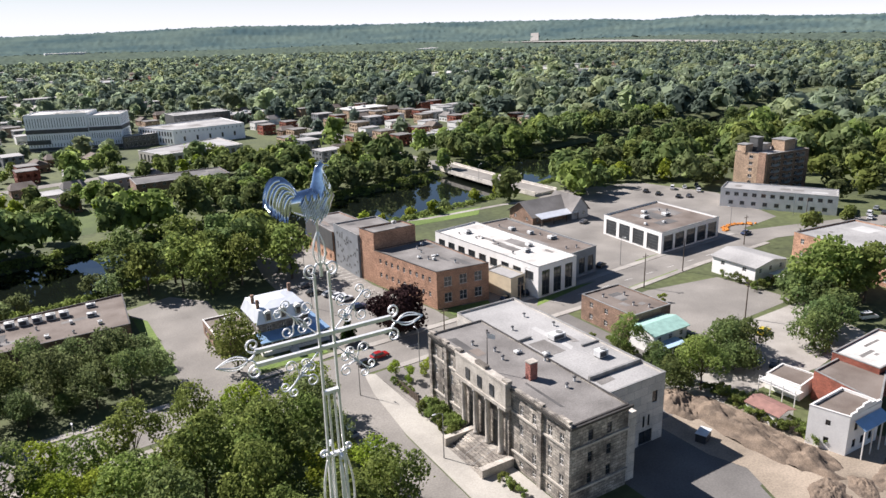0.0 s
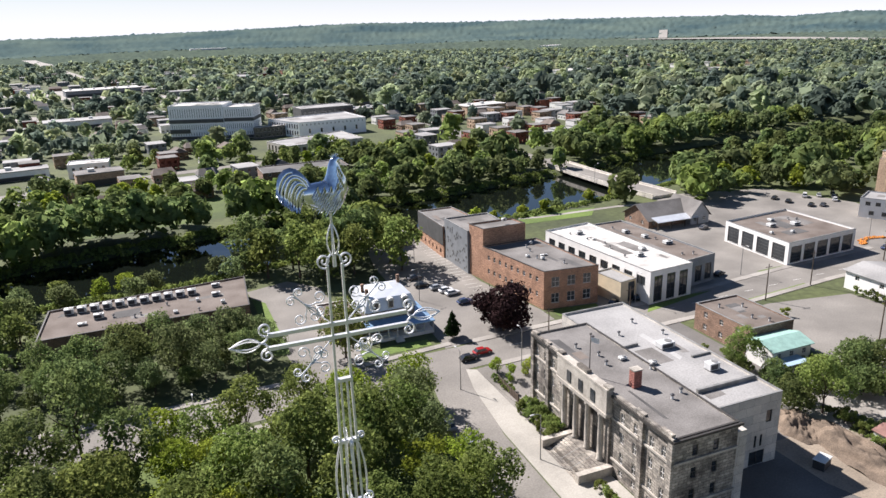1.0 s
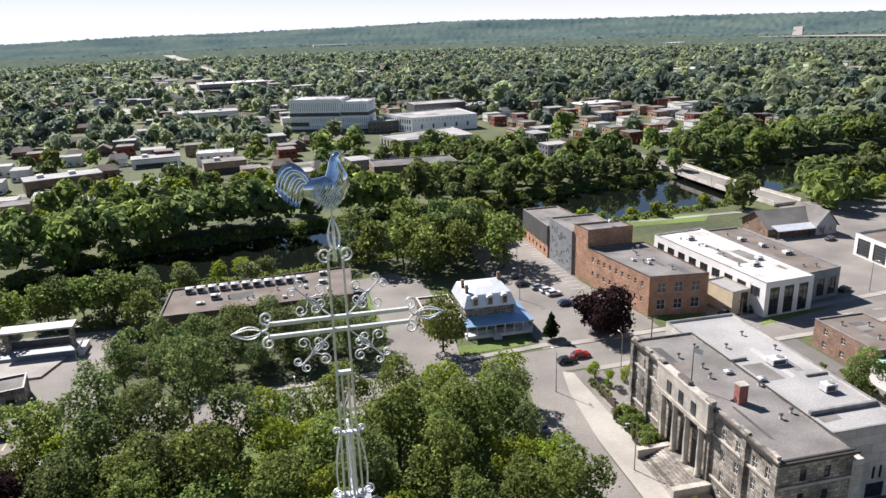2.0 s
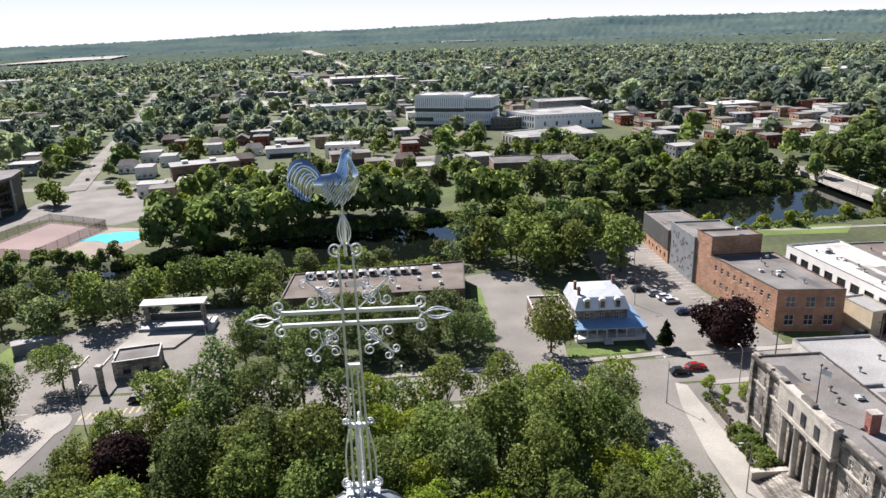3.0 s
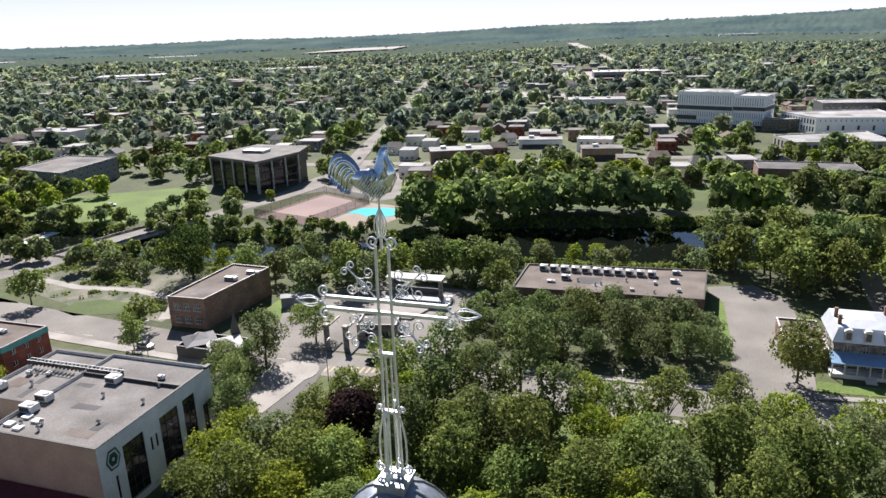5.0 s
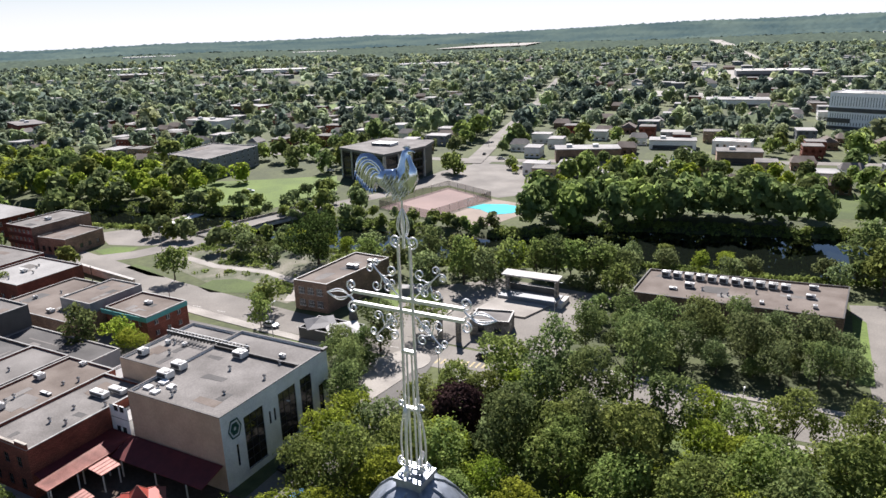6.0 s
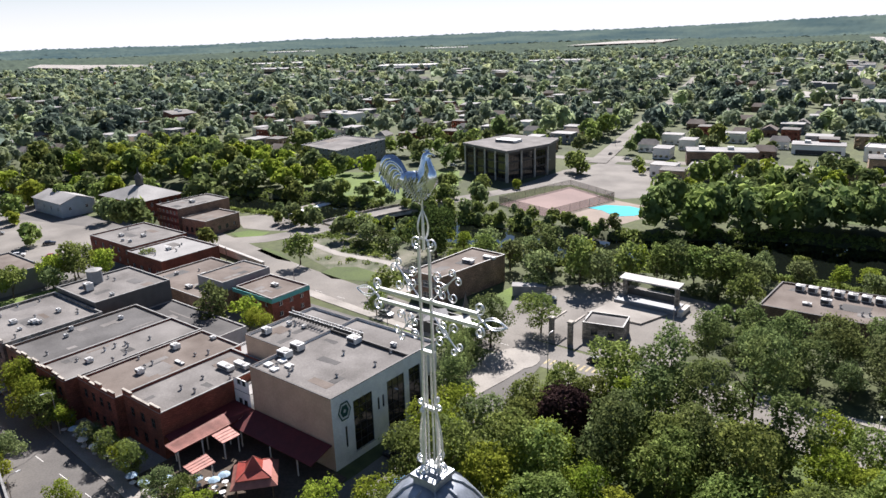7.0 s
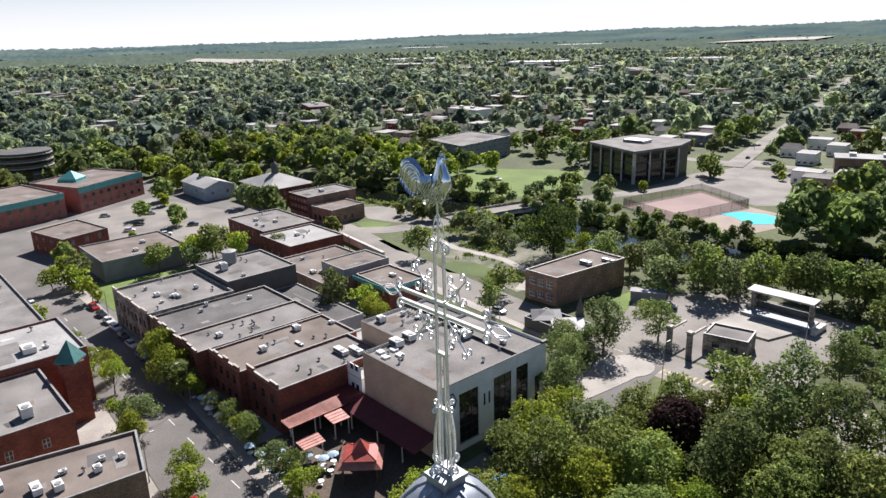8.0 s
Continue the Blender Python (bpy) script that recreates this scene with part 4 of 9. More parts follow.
building("college_hall", "low white college hall with a broad bright roof", "building", [(70.5, 420), (118.5, 428), (114, 468), (62, 446)], 6.6, "concrete", "roof_pale", [(0, 1, 13, 2.2, 3.6, 1.2, 5, 1, D, (0, 0)), (3, 1, 6, 2.0, 3.8, 1.2, 5, 1, D, (0, 0))], 0.5, "frame_white")
building("bank_side_school", "dark brick apartment house by the river", "building", [(43, 331), (84, 331), (84, 350), (43, 350)], 8.4, "brick_brown", "roof_dark", [(0, 3, 9, 1.4, 1.3, 1, 2.8, 1, W, (1, 0))], 0.4)


# ---- church top with its iron cross and weathercock ----
CX, CY = 2.592, 6.85


def spiral(cx, cz, r, turns, start, way=1, shrink=0.22):
    """Points of a flat scroll that winds in from radius r; start in degrees."""
    n = int(14 * turns) + 4
    return [(cx + r * (1 - (1 - shrink) * k / n) * math.cos(radians(start + way * 360 * turns * k / n)), 0,
             cz + r * (1 - (1 - shrink) * k / n) * math.sin(radians(start + way * 360 * turns * k / n))) for k in range(n + 1)]


def bend(p, q, bulge, n=8):
    """A bowed line from p to q in the x-z plane."""
    dx, dz = q[0] - p[0], q[1] - p[1]
    return [(p[0] + dx * k / n - dz * bulge * 4 * (k / n) * (1 - k / n), 0, p[1] + dz * k / n + dx * bulge * 4 * (k / n) * (1 - k / n)) for k in range(n + 1)]


def scroll_bm(lines, w=0.016, d=0.03, ends=True):
    bm = bmesh.new()
    for ln in lines:
        sweep(bm, ln, w, d, 6)
        if ends:
            bmesh.ops.create_icosphere(bm, subdivisions=1, radius=0.0115, matrix=Matrix.Translation(ln[-1]))
    return bm


def church_cross():
    top = thing("church_cross", "silver-painted wrought iron cross with scrolls on the church dome", "cross", (CX, CY, 64.39))
    z = lambda h: h - 64.39
    for s in (-1, 1):
        bm = bmesh.new()
        sweep(bm, [(s * 0.115, 0, 0.0), (s * 0.10, 0, z(65.36)), (s * 0.088, 0, z(66.2)), (s * 0.082, 0, z(67.58))], 0.030, 0.042, 4)
        part("upright_bar", bm, "cross", top)
        bm = bmesh.new()
        sweep(bm, [(s * 0.045, 0, 0.0), (s * 0.035, 0, z(66.17))], 0.022, 0.022, 6)
        part("inner_rod", bm, "cross", top)
        bm = boxes((-0.80, -0.024, z(66.80) + s * 0.078 - 0.021, 0.80, 0.024, z(66.80) + s * 0.078 + 0.021))
        part("arm_bar", bm, "cross", top)
        # arm ends: two scrolls and an open bud
        a = 0.80 * s
        up = spiral(a + s * 0.02, z(66.80) + 0.155, 0.082, 1.3, 270 if s > 0 else 270, 1 if s > 0 else -1)
        lines = [up, [(x, y, 2 * z(66.80) - h) for x, y, h in up]]
        lines += [bend((a, z(66.80) + 0.08), (a + s * 0.10, z(66.80)), -0.2 * s), bend((a, z(66.80) - 0.08), (a + s * 0.10, z(66.80)), 0.2 * s)]
        part("arm_scroll", scroll_bm(lines, 0.017, 0.034), "cross", top)
        for f in (-1, -0.35, 0.35, 1):
            bm = bmesh.new()
            sweep(bm, [(a + s * (0.08 + 0.34 * k / 10), 0.05 * math.cos(f * 1.4) * math.sin(math.pi * (k / 10) ** 0.85) * (1 if f > 0 else -1),
                        z(66.80) + 0.072 * f * math.sin(math.pi * (k / 10) ** 0.8)) for k in range(11)], 0.013, 0.02, 5)
            part("bud_petal", bm, "cross", top)
        # scrolls under the finial
        up = spiral(s * 0.115, z(67.63), 0.088, 1.4, 250 if s > 0 else 290, s)
        part("top_scroll", scroll_bm([bend((s * 0.03, z(67.70)), (up[0][0], up[0][2]), 0.15 * s) + up], 0.017, 0.03), "cross", top)
        # sprays in the four corners
        for v in (-1, 1):
            x0, z0 = s * 0.11, z(66.80) + v * 0.11
            def q(dx, dz):
                return x0 + s * dx, z0 + v * dz
            lines = []
            for flip in (False, True):
                tip = spiral(0.405, 0.315, 0.058, 1.25, 140, -1, 0.34)
                root = spiral(0.095, 0.325, 0.074, 1.3, -60, -1, 0.32)
                a, b = (root[0][0], root[0][2]), (tip[0][0], tip[0][2])
                body = [(((1 - t) ** 3) * a[0] + 3 * t * (1 - t) ** 2 * 0.24 + 3 * t * t * (1 - t) * 0.25 + t**3 * b[0], 0,
                         ((1 - t) ** 3) * a[1] + 3 * t * (1 - t) ** 2 * 0.20 + 3 * t * t * (1 - t) * 0.27 + t**3 * b[1]) for t in (k / 12 for k in range(1, 12))]
                small = spiral(0.098, 0.160, 0.060, 1.25, -50, -1, 0.34)
                arc = [(0.225, 0, 0.225), (0.205, 0, 0.165), (0.165, 0, 0.120)]
                for ln in (root[::-1] + body + tip, arc + small):
                    pts = [(z1, y1, x1) if flip else (x1, y1, z1) for x1, y1, z1 in ln]
                    lines.append([(q(px, pz)[0], 0, q(px, pz)[1]) for px, _, pz in pts])
            lines.append([(q(d, d)[0], 0, q(d, d)[1]) for d in (0.0, 0.10, 0.20, 0.29)])
            part("corner_spray", scroll_bm(lines, 0.0125, 0.022), "cross", top)
        # brackets at the foot, in both directions
        for turn in (0, 90):
            sp = spiral(s * 0.155, z(65.40), 0.052, 1.3, 200 if s > 0 else -20, -s)
            low = spiral(s * 0.19, 0.13, 0.075, 1.5, 100 if s > 0 else 80, -s)
            line = [bend((s * 0.115, z(65.30)), (low[0][0], low[0][2]), 0.05 * s) + low, bend((s * 0.10, z(65.28)), (sp[0][0], sp[0][2]), 0.1) + sp,
                    spiral(s * 0.12, 0.08, 0.05, 1.2, 90, s)]
            ob = part("foot_bracket", scroll_bm(line, 0.02, 0.03), "cross", top)
            ob.matrix_basis = pose(0, 0, 0, 0, 0, turn)
    for h, w in ((66.17, 0.10), (65.36, 0.125), (64.47, 0.15)):
        part("cross_plate", boxes((-w, -0.03, z(h) - 0.02, w, 0.03, z(h) + 0.02)), "cross", top)
    for k in range(6):
        bm = bmesh.new()
        a = math.pi * k / 3 + 0.3
        sweep(bm, [(0.075 * math.sin(math.pi * (j / 10) ** 0.8) * math.cos(a), 0.075 * math.sin(math.pi * (j / 10) ** 0.8) * math.sin(a), z(67.66) + 0.40 * j / 10) for j in range(11)], 0.012, 0.012, 5)
        part("finial_petal", bm, "cross", top)
    bm = bmesh.new()
    lathe(bm, [(0.022, z(67.55)), (0.014, z(68.0)), (0.012, z(68.22))], 8)
    part("spindle", bm, "cross", top)
    return top


def weathercock():
    """One plate-built cock of polished steel: body, neck, comb, wing and arched tail plumes."""
    bm = bmesh.new()
    # body and neck: rings along a curve from the tail's root to the head
    spine = [(-0.34, 0.26, 0.06), (-0.25, 0.225, 0.11), (-0.14, 0.195, 0.14), (-0.03, 0.185, 0.16), (0.05, 0.205, 0.168), (0.085, 0.27, 0.15), (0.085, 0.35, 0.122), (0.08, 0.43, 0.095), (0.08, 0.50, 0.072), (0.09, 0.555, 0.056), (0.125, 0.58, 0.038), (0.165, 0.57, 0.012)]
    rings = []
    for i, (x, z, r) in enumerate(spine):
        a, b = spine[max(i - 1, 0)], spine[min(i + 1, len(spine) - 1)]
        d = Vector((b[0] - a[0], 0, b[1] - a[1])).normalized()
        side = Vector((-d.z, 0, d.x))
        rings.append([bm.verts.new(Vector((x, 0, z)) + side * r * (1.1 if i < 7 else 1.0) * math.cos(2 * math.pi * k / 14) + Vector((0, 0.62 * r * math.sin(2 * math.pi * k / 14), 0))) for k in range(14)])
    for a, b in zip(rings, rings[1:]):
        for k in range(14):
            bm.faces.new((a[k], a[(k + 1) % 14], b[(k + 1) % 14], b[k]))
    bm.faces.new(rings[0][::-1]), bm.faces.new(rings[-1])

    def plume(pts, w, y, tilt=0.0):
        """One feather: a thin bent leaf of metal with a raised middle."""
        n = len(pts)
        rows = []
        for i, (x, z) in enumerate(pts):
            a, b = pts[max(i - 1, 0)], pts[min(i + 1, n - 1)]
            d = Vector((b[0] - a[0], 0, b[1] - a[1])).normalized()
            s = Vector((-d.z, 0, d.x)) * w * max(0.12, math.sin(math.pi * (0.12 + 0.85 * i / (n - 1))))
            c = Vector((x, y + tilt * i / n, z))
            bump = Vector((0, 0.012 if y >= 0 else -0.012, 0))
            rows.append([bm.verts.new(c - s), bm.verts.new(c + bump), bm.verts.new(c + s), bm.verts.new(c - bump * 0.3)])
        for a, b in zip(rows, rows[1:]):
            for k in range(4):
                bm.faces.new((a[k], a[(k + 1) % 4], b[(k + 1) % 4], b[k]))
        bm.faces.new(rows[0]), bm.faces.new(rows[-1][::-1])
    rng = random.Random(4)
    # tail: arched plumes that rise and fall back
    for k in range(38):
        f = k / 37
        y = (-1) ** k * (0.010 + 0.005 * (k % 5))
        tip = (-0.37 - 0.23 * f + rng.uniform(-0.015, 0.015), 0.04 + 0.20 * f * f + rng.uniform(-0.015, 0.015))
        root = (-0.22 - 0.02 * (k % 3), 0.31 - 0.10 * (1 - f))
        pts = []
        for j in range(10):
            t = j / 9
            a, b, c = (1 - t) ** 2, 2 * t * (1 - t), t * t
            bow = (-0.33 - 0.17 * f, 0.34 + 0.37 * f)
            pts.append((a * root[0] + b * bow[0] + c * tip[0], a * root[1] + b * bow[1] + c * tip[1]))
        plume(pts, 0.056, y, 0.024 * (-1) ** k)
    # feathers of the flanks, breast and neck
    for side in (-1, 1):
        for row, (x, z, n) in enumerate(((-0.16, 0.26, 6), (-0.08, 0.25, 7), (0.0, 0.25, 7), (0.08, 0.27, 6))):
            for k in range(n):
                x0, z0 = x + 0.012 * k, z - 0.035 * k
                plume([(x0, z0 + 0.05), (x0 - 0.02, z0), (x0 - 0.05, z0 - 0.05), (x0 - 0.085, z0 - 0.085)], 0.016, side * (0.098 - 0.004 * k), side * 0.006)
        for k in range(9):
            x0, z0 = 0.085 + 0.012 * (k % 4), 0.47 - 0.028 * k
            plume([(x0 + 0.03, z0 + 0.03), (x0 + 0.015, z0 - 0.02), (x0 + 0.01 - 0.006 * k, z0 - 0.08), (x0 - 0.01 - 0.008 * k, z0 - 0.13)], 0.017, side * (0.05 + 0.007 * k), side * 0.012)
        for k in range(7):
            plume([(-0.08 + 0.03 * k, 0.10), (-0.095 + 0.03 * k, 0.05), (-0.10 + 0.028 * k, 0.015)], 0.02, side * 0.05, -side * 0.02)
    # comb, beak, wattle, spur under the belly
    for k in range(5):
        a = radians(150 - 27 * k)
        plume([(0.10, 0.60), (0.10 + 0.04 * math.cos(a), 0.60 + 0.03 * math.sin(a)), (0.10 + 0.07 * math.cos(a), 0.60 + 0.05 * math.sin(a))], 0.014, 0.004)
    plume([(0.15, 0.58), (0.18, 0.575), (0.21, 0.56)], 0.014, 0.0)
    plume([(0.14, 0.56), (0.15, 0.525), (0.14, 0.49)], 0.018, 0.004)
    lathe(bm, [(0.03, -0.02), (0.045, 0.02), (0.03, 0.08)], 10, 0.0, 0)
    ob = part("weathercock", bm, "chrome", smooth=True)
    ob.matrix_basis = pose(CX - 0.0, CY, 68.19, 0, 0, 9) @ Matrix.Scale(0.94, 4)
    tagged(ob, "polished steel weathercock with arched tail plumes on the cross", "weathercock")


def church_top():
    top = thing("church_tower", "church tower with a rounded zinc dome under the cross", "church tower", (CX, CY, 0))
    bm = boxes((-0.19, -0.19, 63.92, 0.19, 0.19, 64.33), (-0.215, -0.215, 64.33, 0.215, 0.215, 64.39))
    part("cross_pedestal", bm, "zinc", top)
    bm = bmesh.new()
    lathe(bm, [(1.9, 61.0), (1.75, 61.4), (1.35, 62.1), (1.12, 62.6), (1.0, 63.1), (0.88, 63.5), (0.72, 63.82), (0.56, 64.03), (0.40, 64.17), (0.22, 64.25)], 24)
    part("dome", bm, "zinc", top, smooth=True)
    bm = bmesh.new()
    lathe(bm, [(1.6, 56.5), (1.6, 60.6), (2.0, 60.7), (2.0, 61.0)], 8)
    part("lantern", bm, "zinc", top)
    bm = boxes((-3.2, -3.2, 0, 3.2, 3.2, 52))
    lathe(bm, [(3.4, 52), (2.2, 54), (1.7, 56.6)], 8)
    part("shaft", bm, "stone", top)
    for k in range(8):
        ob = part("dome_rib", sweep(bmesh.new(), [(0.26, 0, 64.23), (0.40, 0, 64.17), (0.56, 0, 64.03), (0.72, 0, 63.82), (0.88, 0, 63.5), (1.0, 0, 63.1), (1.12, 0, 62.6), (1.35, 0, 62.1), (1.75, 0, 61.4)], 0.035, 0.035, 5), "zinc", top)
        ob.matrix_basis = pose(0, 0, 0.01, 0, 0, 45 * k)


church_top()
church_cross()
weathercock()


# ---- trees ----
def crown_data(rng, rx, rz, zc, lobes, leaves, size, droop=0.0):
    """Leaf sprays on boughs of small lobes: vertices and faces of an uneven, open crown."""
    nb = max(5, lobes // 5)
    b = rng.normal(size=(nb, 3)) + (0, 0, 0.25)
    b /= np.linalg.norm(b, axis=1)[:, None]
    b *= rng.uniform(0.42, 0.86, nb)[:, None]
    b[0] = (rng.uniform(-0.15, 0.15), rng.uniform(-0.15, 0.15), 0.62)
    c = b[np.arange(lobes) % nb] + rng.normal(size=(lobes, 3)) * 0.17
    far = np.linalg.norm(c, axis=1)
    c *= np.minimum(1, 0.95 / far)[:, None]
    c = c * (rx, rx, rz) + (0, 0, zc)
    rad = rng.uniform(0.20, 0.38, lobes) * rx
    k = rng.choice(lobes, leaves, p=rad**2 / (rad**2).sum())
    d = rng.normal(size=(leaves, 3)) + (0, 0, 0.3)
    d /= np.linalg.norm(d, axis=1)[:, None]
    out = rng.uniform(0.72, 1.08, leaves) + rng.uniform(0.2, 0.6, leaves) * (rng.uniform(size=leaves) < 0.13)
    p = c[k] + d * rad[k][:, None] * out[:, None] * (1, 1, 0.88)
    p[:, 2] -= droop * rng.uniform(0, 1, leaves) * np.hypot(p[:, 0], p[:, 1])
    keep = np.ones(leaves, bool)
    for q, r in zip(c, rad):
        keep &= ((p - q) ** 2).sum(1) > (0.66 * r) ** 2
    p, d = p[keep], d[keep]
    n = d + rng.normal(size=p.shape) * 0.55 + (0, 0, 0.12)
    n /= np.linalg.norm(n, axis=1)[:, None]
    return leaf_quads(rng, p, n, size)


def leaf_quads(rng, p, n, size, bent=0.35):
    m = len(p)
    ref = rng.normal(size=(m, 3))
    u = np.cross(n, ref)
    u /= np.linalg.norm(u, axis=1)[:, None]
    v = np.cross(n, u)
    s = np.asarray(size) * rng.uniform(0.55, 1.35, m)
    s = s[:, None]
    fold = n * s * bent
    co = np.stack([p - u * s, p - v * s * 0.75 - fold, p + u * s, p + v * s * 0.75 - fold], 1).reshape(-1, 3)
    return co, np.arange(4 * m).reshape(m, 4)


def mesh_of(name, co, faces):
    me = bpy.data.meshes.new(name)
    me.from_pydata(co.tolist(), [], faces.tolist())
    return me


def trunk_mesh(rng, h, r, split, spread, top):
    bm = bmesh.new()
    k = lambda a: float(rng.uniform(-a, a))
    tip = (k(0.4), k(0.4), top)
    sweep(bm, [(0, 0, -0.3), (k(0.1), k(0.1), split * 0.5), (tip[0] * 0.4, tip[1] * 0.4, split), (tip[0] * 0.7, tip[1] * 0.7, (split + top) / 2), tip], r * 2, None, 7, lambda t: 1.15 - 0.95 * t)
    for j in range(6):
        a, s = 2 * math.pi * (j + k(0.3)) / 6, split + (top - split) * 0.12 * j
        e = spread * (0.75 + k(0.2))
        sweep(bm, [(tip[0] * 0.4, tip[1] * 0.4, s), (math.cos(a) * e * 0.45, math.sin(a) * e * 0.45, s + (top - s) * 0.45), (math.cos(a) * e, math.sin(a) * e, s + (top - s) * 0.75)], r * 0.9, None, 5, lambda t: 1 - 0.75 * t)
    me = bpy.data.meshes.new("trunk")
    bm.to_mesh(me), bm.free()
    me.materials.append(M["bark"])
    return me


TREES = {}


def tree_kind(key, mat, variants, h, rx, rz, lobes, leaves, size, trunk_r, split, droop=0.0):
    """Each kind in several shapes: trunk, full crown, and a coarser crown for the far bank."""
    out = []
    for v in range(variants):
        rng = np.random.default_rng(hash_of(key) + v)
        crowns = []
        for n, s in ((leaves, size), (leaves * 0.3, size * 1.85)):
            co, fa = crown_data(np.random.default_rng(hash_of(key) + v), rx, rz, h - rz, lobes, int(n), s, droop)
            if key == "fir":
                co = co * np.stack([1.75 * np.clip(1.02 - co[:, 2] / h, 0.04, 1)] * 2 + [np.ones(len(co))], -1)
            me = mesh_of("crown", co, fa)
            me.materials.append(M[mat])
            crowns.append(me)
        out.append((trunk_mesh(rng, h, trunk_r, split, rx * 0.7, h - rz * 0.6), *crowns))
    TREES[key] = out


def hash_of(key):
    return sum(ord(c) * (i + 3) for i, c in enumerate(key))


tree_kind("broad", "leaf", 5, 12, 5.2, 4.9, 44, 5200, 0.26, 0.22, 2.4)
tree_kind("deep", "leaf_deep", 4, 12.5, 5.2, 5.2, 44, 5200, 0.26, 0.24, 2.6)
tree_kind("tall", "leaf_deep", 4, 15, 4.9, 6.2, 46, 5000, 0.24, 0.26, 3.4)
tree_kind("light", "leaf_light", 4, 10, 4.5, 4.2, 38, 4400, 0.22, 0.18, 2.0)
tree_kind("willow", "leaf_willow", 3, 10, 4.9, 4.2, 36, 4400, 0.26, 0.22, 2.0, 0.12)
tree_kind("maple", "leaf_dark", 1, 9, 5.2, 4.2, 64, 13000, 0.30, 0.22, 1.2)
tree_kind("small", "leaf_light", 3, 6, 2.8, 2.6, 22, 2400, 0.19, 0.10, 1.4)
tree_kind("round", "leaf_round", 1, 12.5, 7.0, 5.6, 70, 8000, 0.29, 0.3, 1.4)
tree_kind("thicket", "leaf_deep", 3, 7, 4.3, 3.6, 40, 4200, 0.235, 0.14, 0.6)
tree_kind("fir", "leaf_fir", 1, 12, 2.6, 6.0, 80, 7000, 0.30, 0.18, 1.0)
tree_kind("bush", "leaf", 3, 2.4, 1.6, 1.15, 12, 600, 0.19, 0.06, 0.4)
TREE_LABELS = {"broad": "broad leafy green tree in full summer leaf", "tall": "tall dark green tree with an open crown", "deep": "broad deep green tree with a full crown", "light": "bright yellow-green leafy tree",
               "willow": "grey-green willow with a loose crown", "maple": "dark purple-leaved maple with a dense crown", "small": "small light green street tree", "round": "large dense round dark green tree by the river",
               "thicket": "dense green thicket with leaves down to the ground", "fir": "dark narrow evergreen tree", "bush": "rounded green shrub with dense leaves"}
TREE_AT = []
rng_t = random.Random(11)


WANTED = []


def tree(key, x, y, k=1.0, z=None):
    v = rng_t.randrange(len(TREES[key]))
    TREE_AT.append((x, y, 4.5 * k))
    ground = float(land_height(x, y)) if z is None else z
    WANTED.append((math.hypot(x + 20, y - 20), key, v, x, y, ground, k, rng_t.uniform(0, 360), rng_t.uniform(0.9, 1.12), rng_t.uniform(0.9, 1.12)))


def crowns(rng, x, y, ground, h, w, lobes, q, size):
    """Far crowns of round lobes of leaf sprays: four corners for each spray, tree by tree."""
    m = len(x)
    c = rng.normal(size=(m, lobes, 3)) + (0, 0, 0.1)
    c /= np.linalg.norm(c, axis=2)[..., None]
    c *= rng.uniform(0.3, 0.66, (m, lobes))[..., None]
    c[:, 0] = (0, 0, 0.5)
    wide = np.stack([w, w, h * 0.46], -1)[:, None]
    c = np.stack([x, y, ground + h * 0.54], -1)[:, None] + c * wide
    d = rng.normal(size=(m, lobes, q, 3)) + (0, 0, 0.5)
    d /= np.linalg.norm(d, axis=3)[..., None]
    rad = (w[:, None] * rng.uniform(0.38, 0.64, (m, lobes)))[..., None, None]
    p = c[:, :, None] + d * rad * rng.uniform(0.8, 1.06, (m, lobes, q))[..., None]
    n = d + rng.normal(size=d.shape) * 0.22
    n /= np.linalg.norm(n, axis=3)[..., None]
    return leaf_quads(rng, p.reshape(-1, 3), n.reshape(-1, 3), np.repeat(w * size, lobes * q), 0.15)[0].reshape(m, -1, 3)


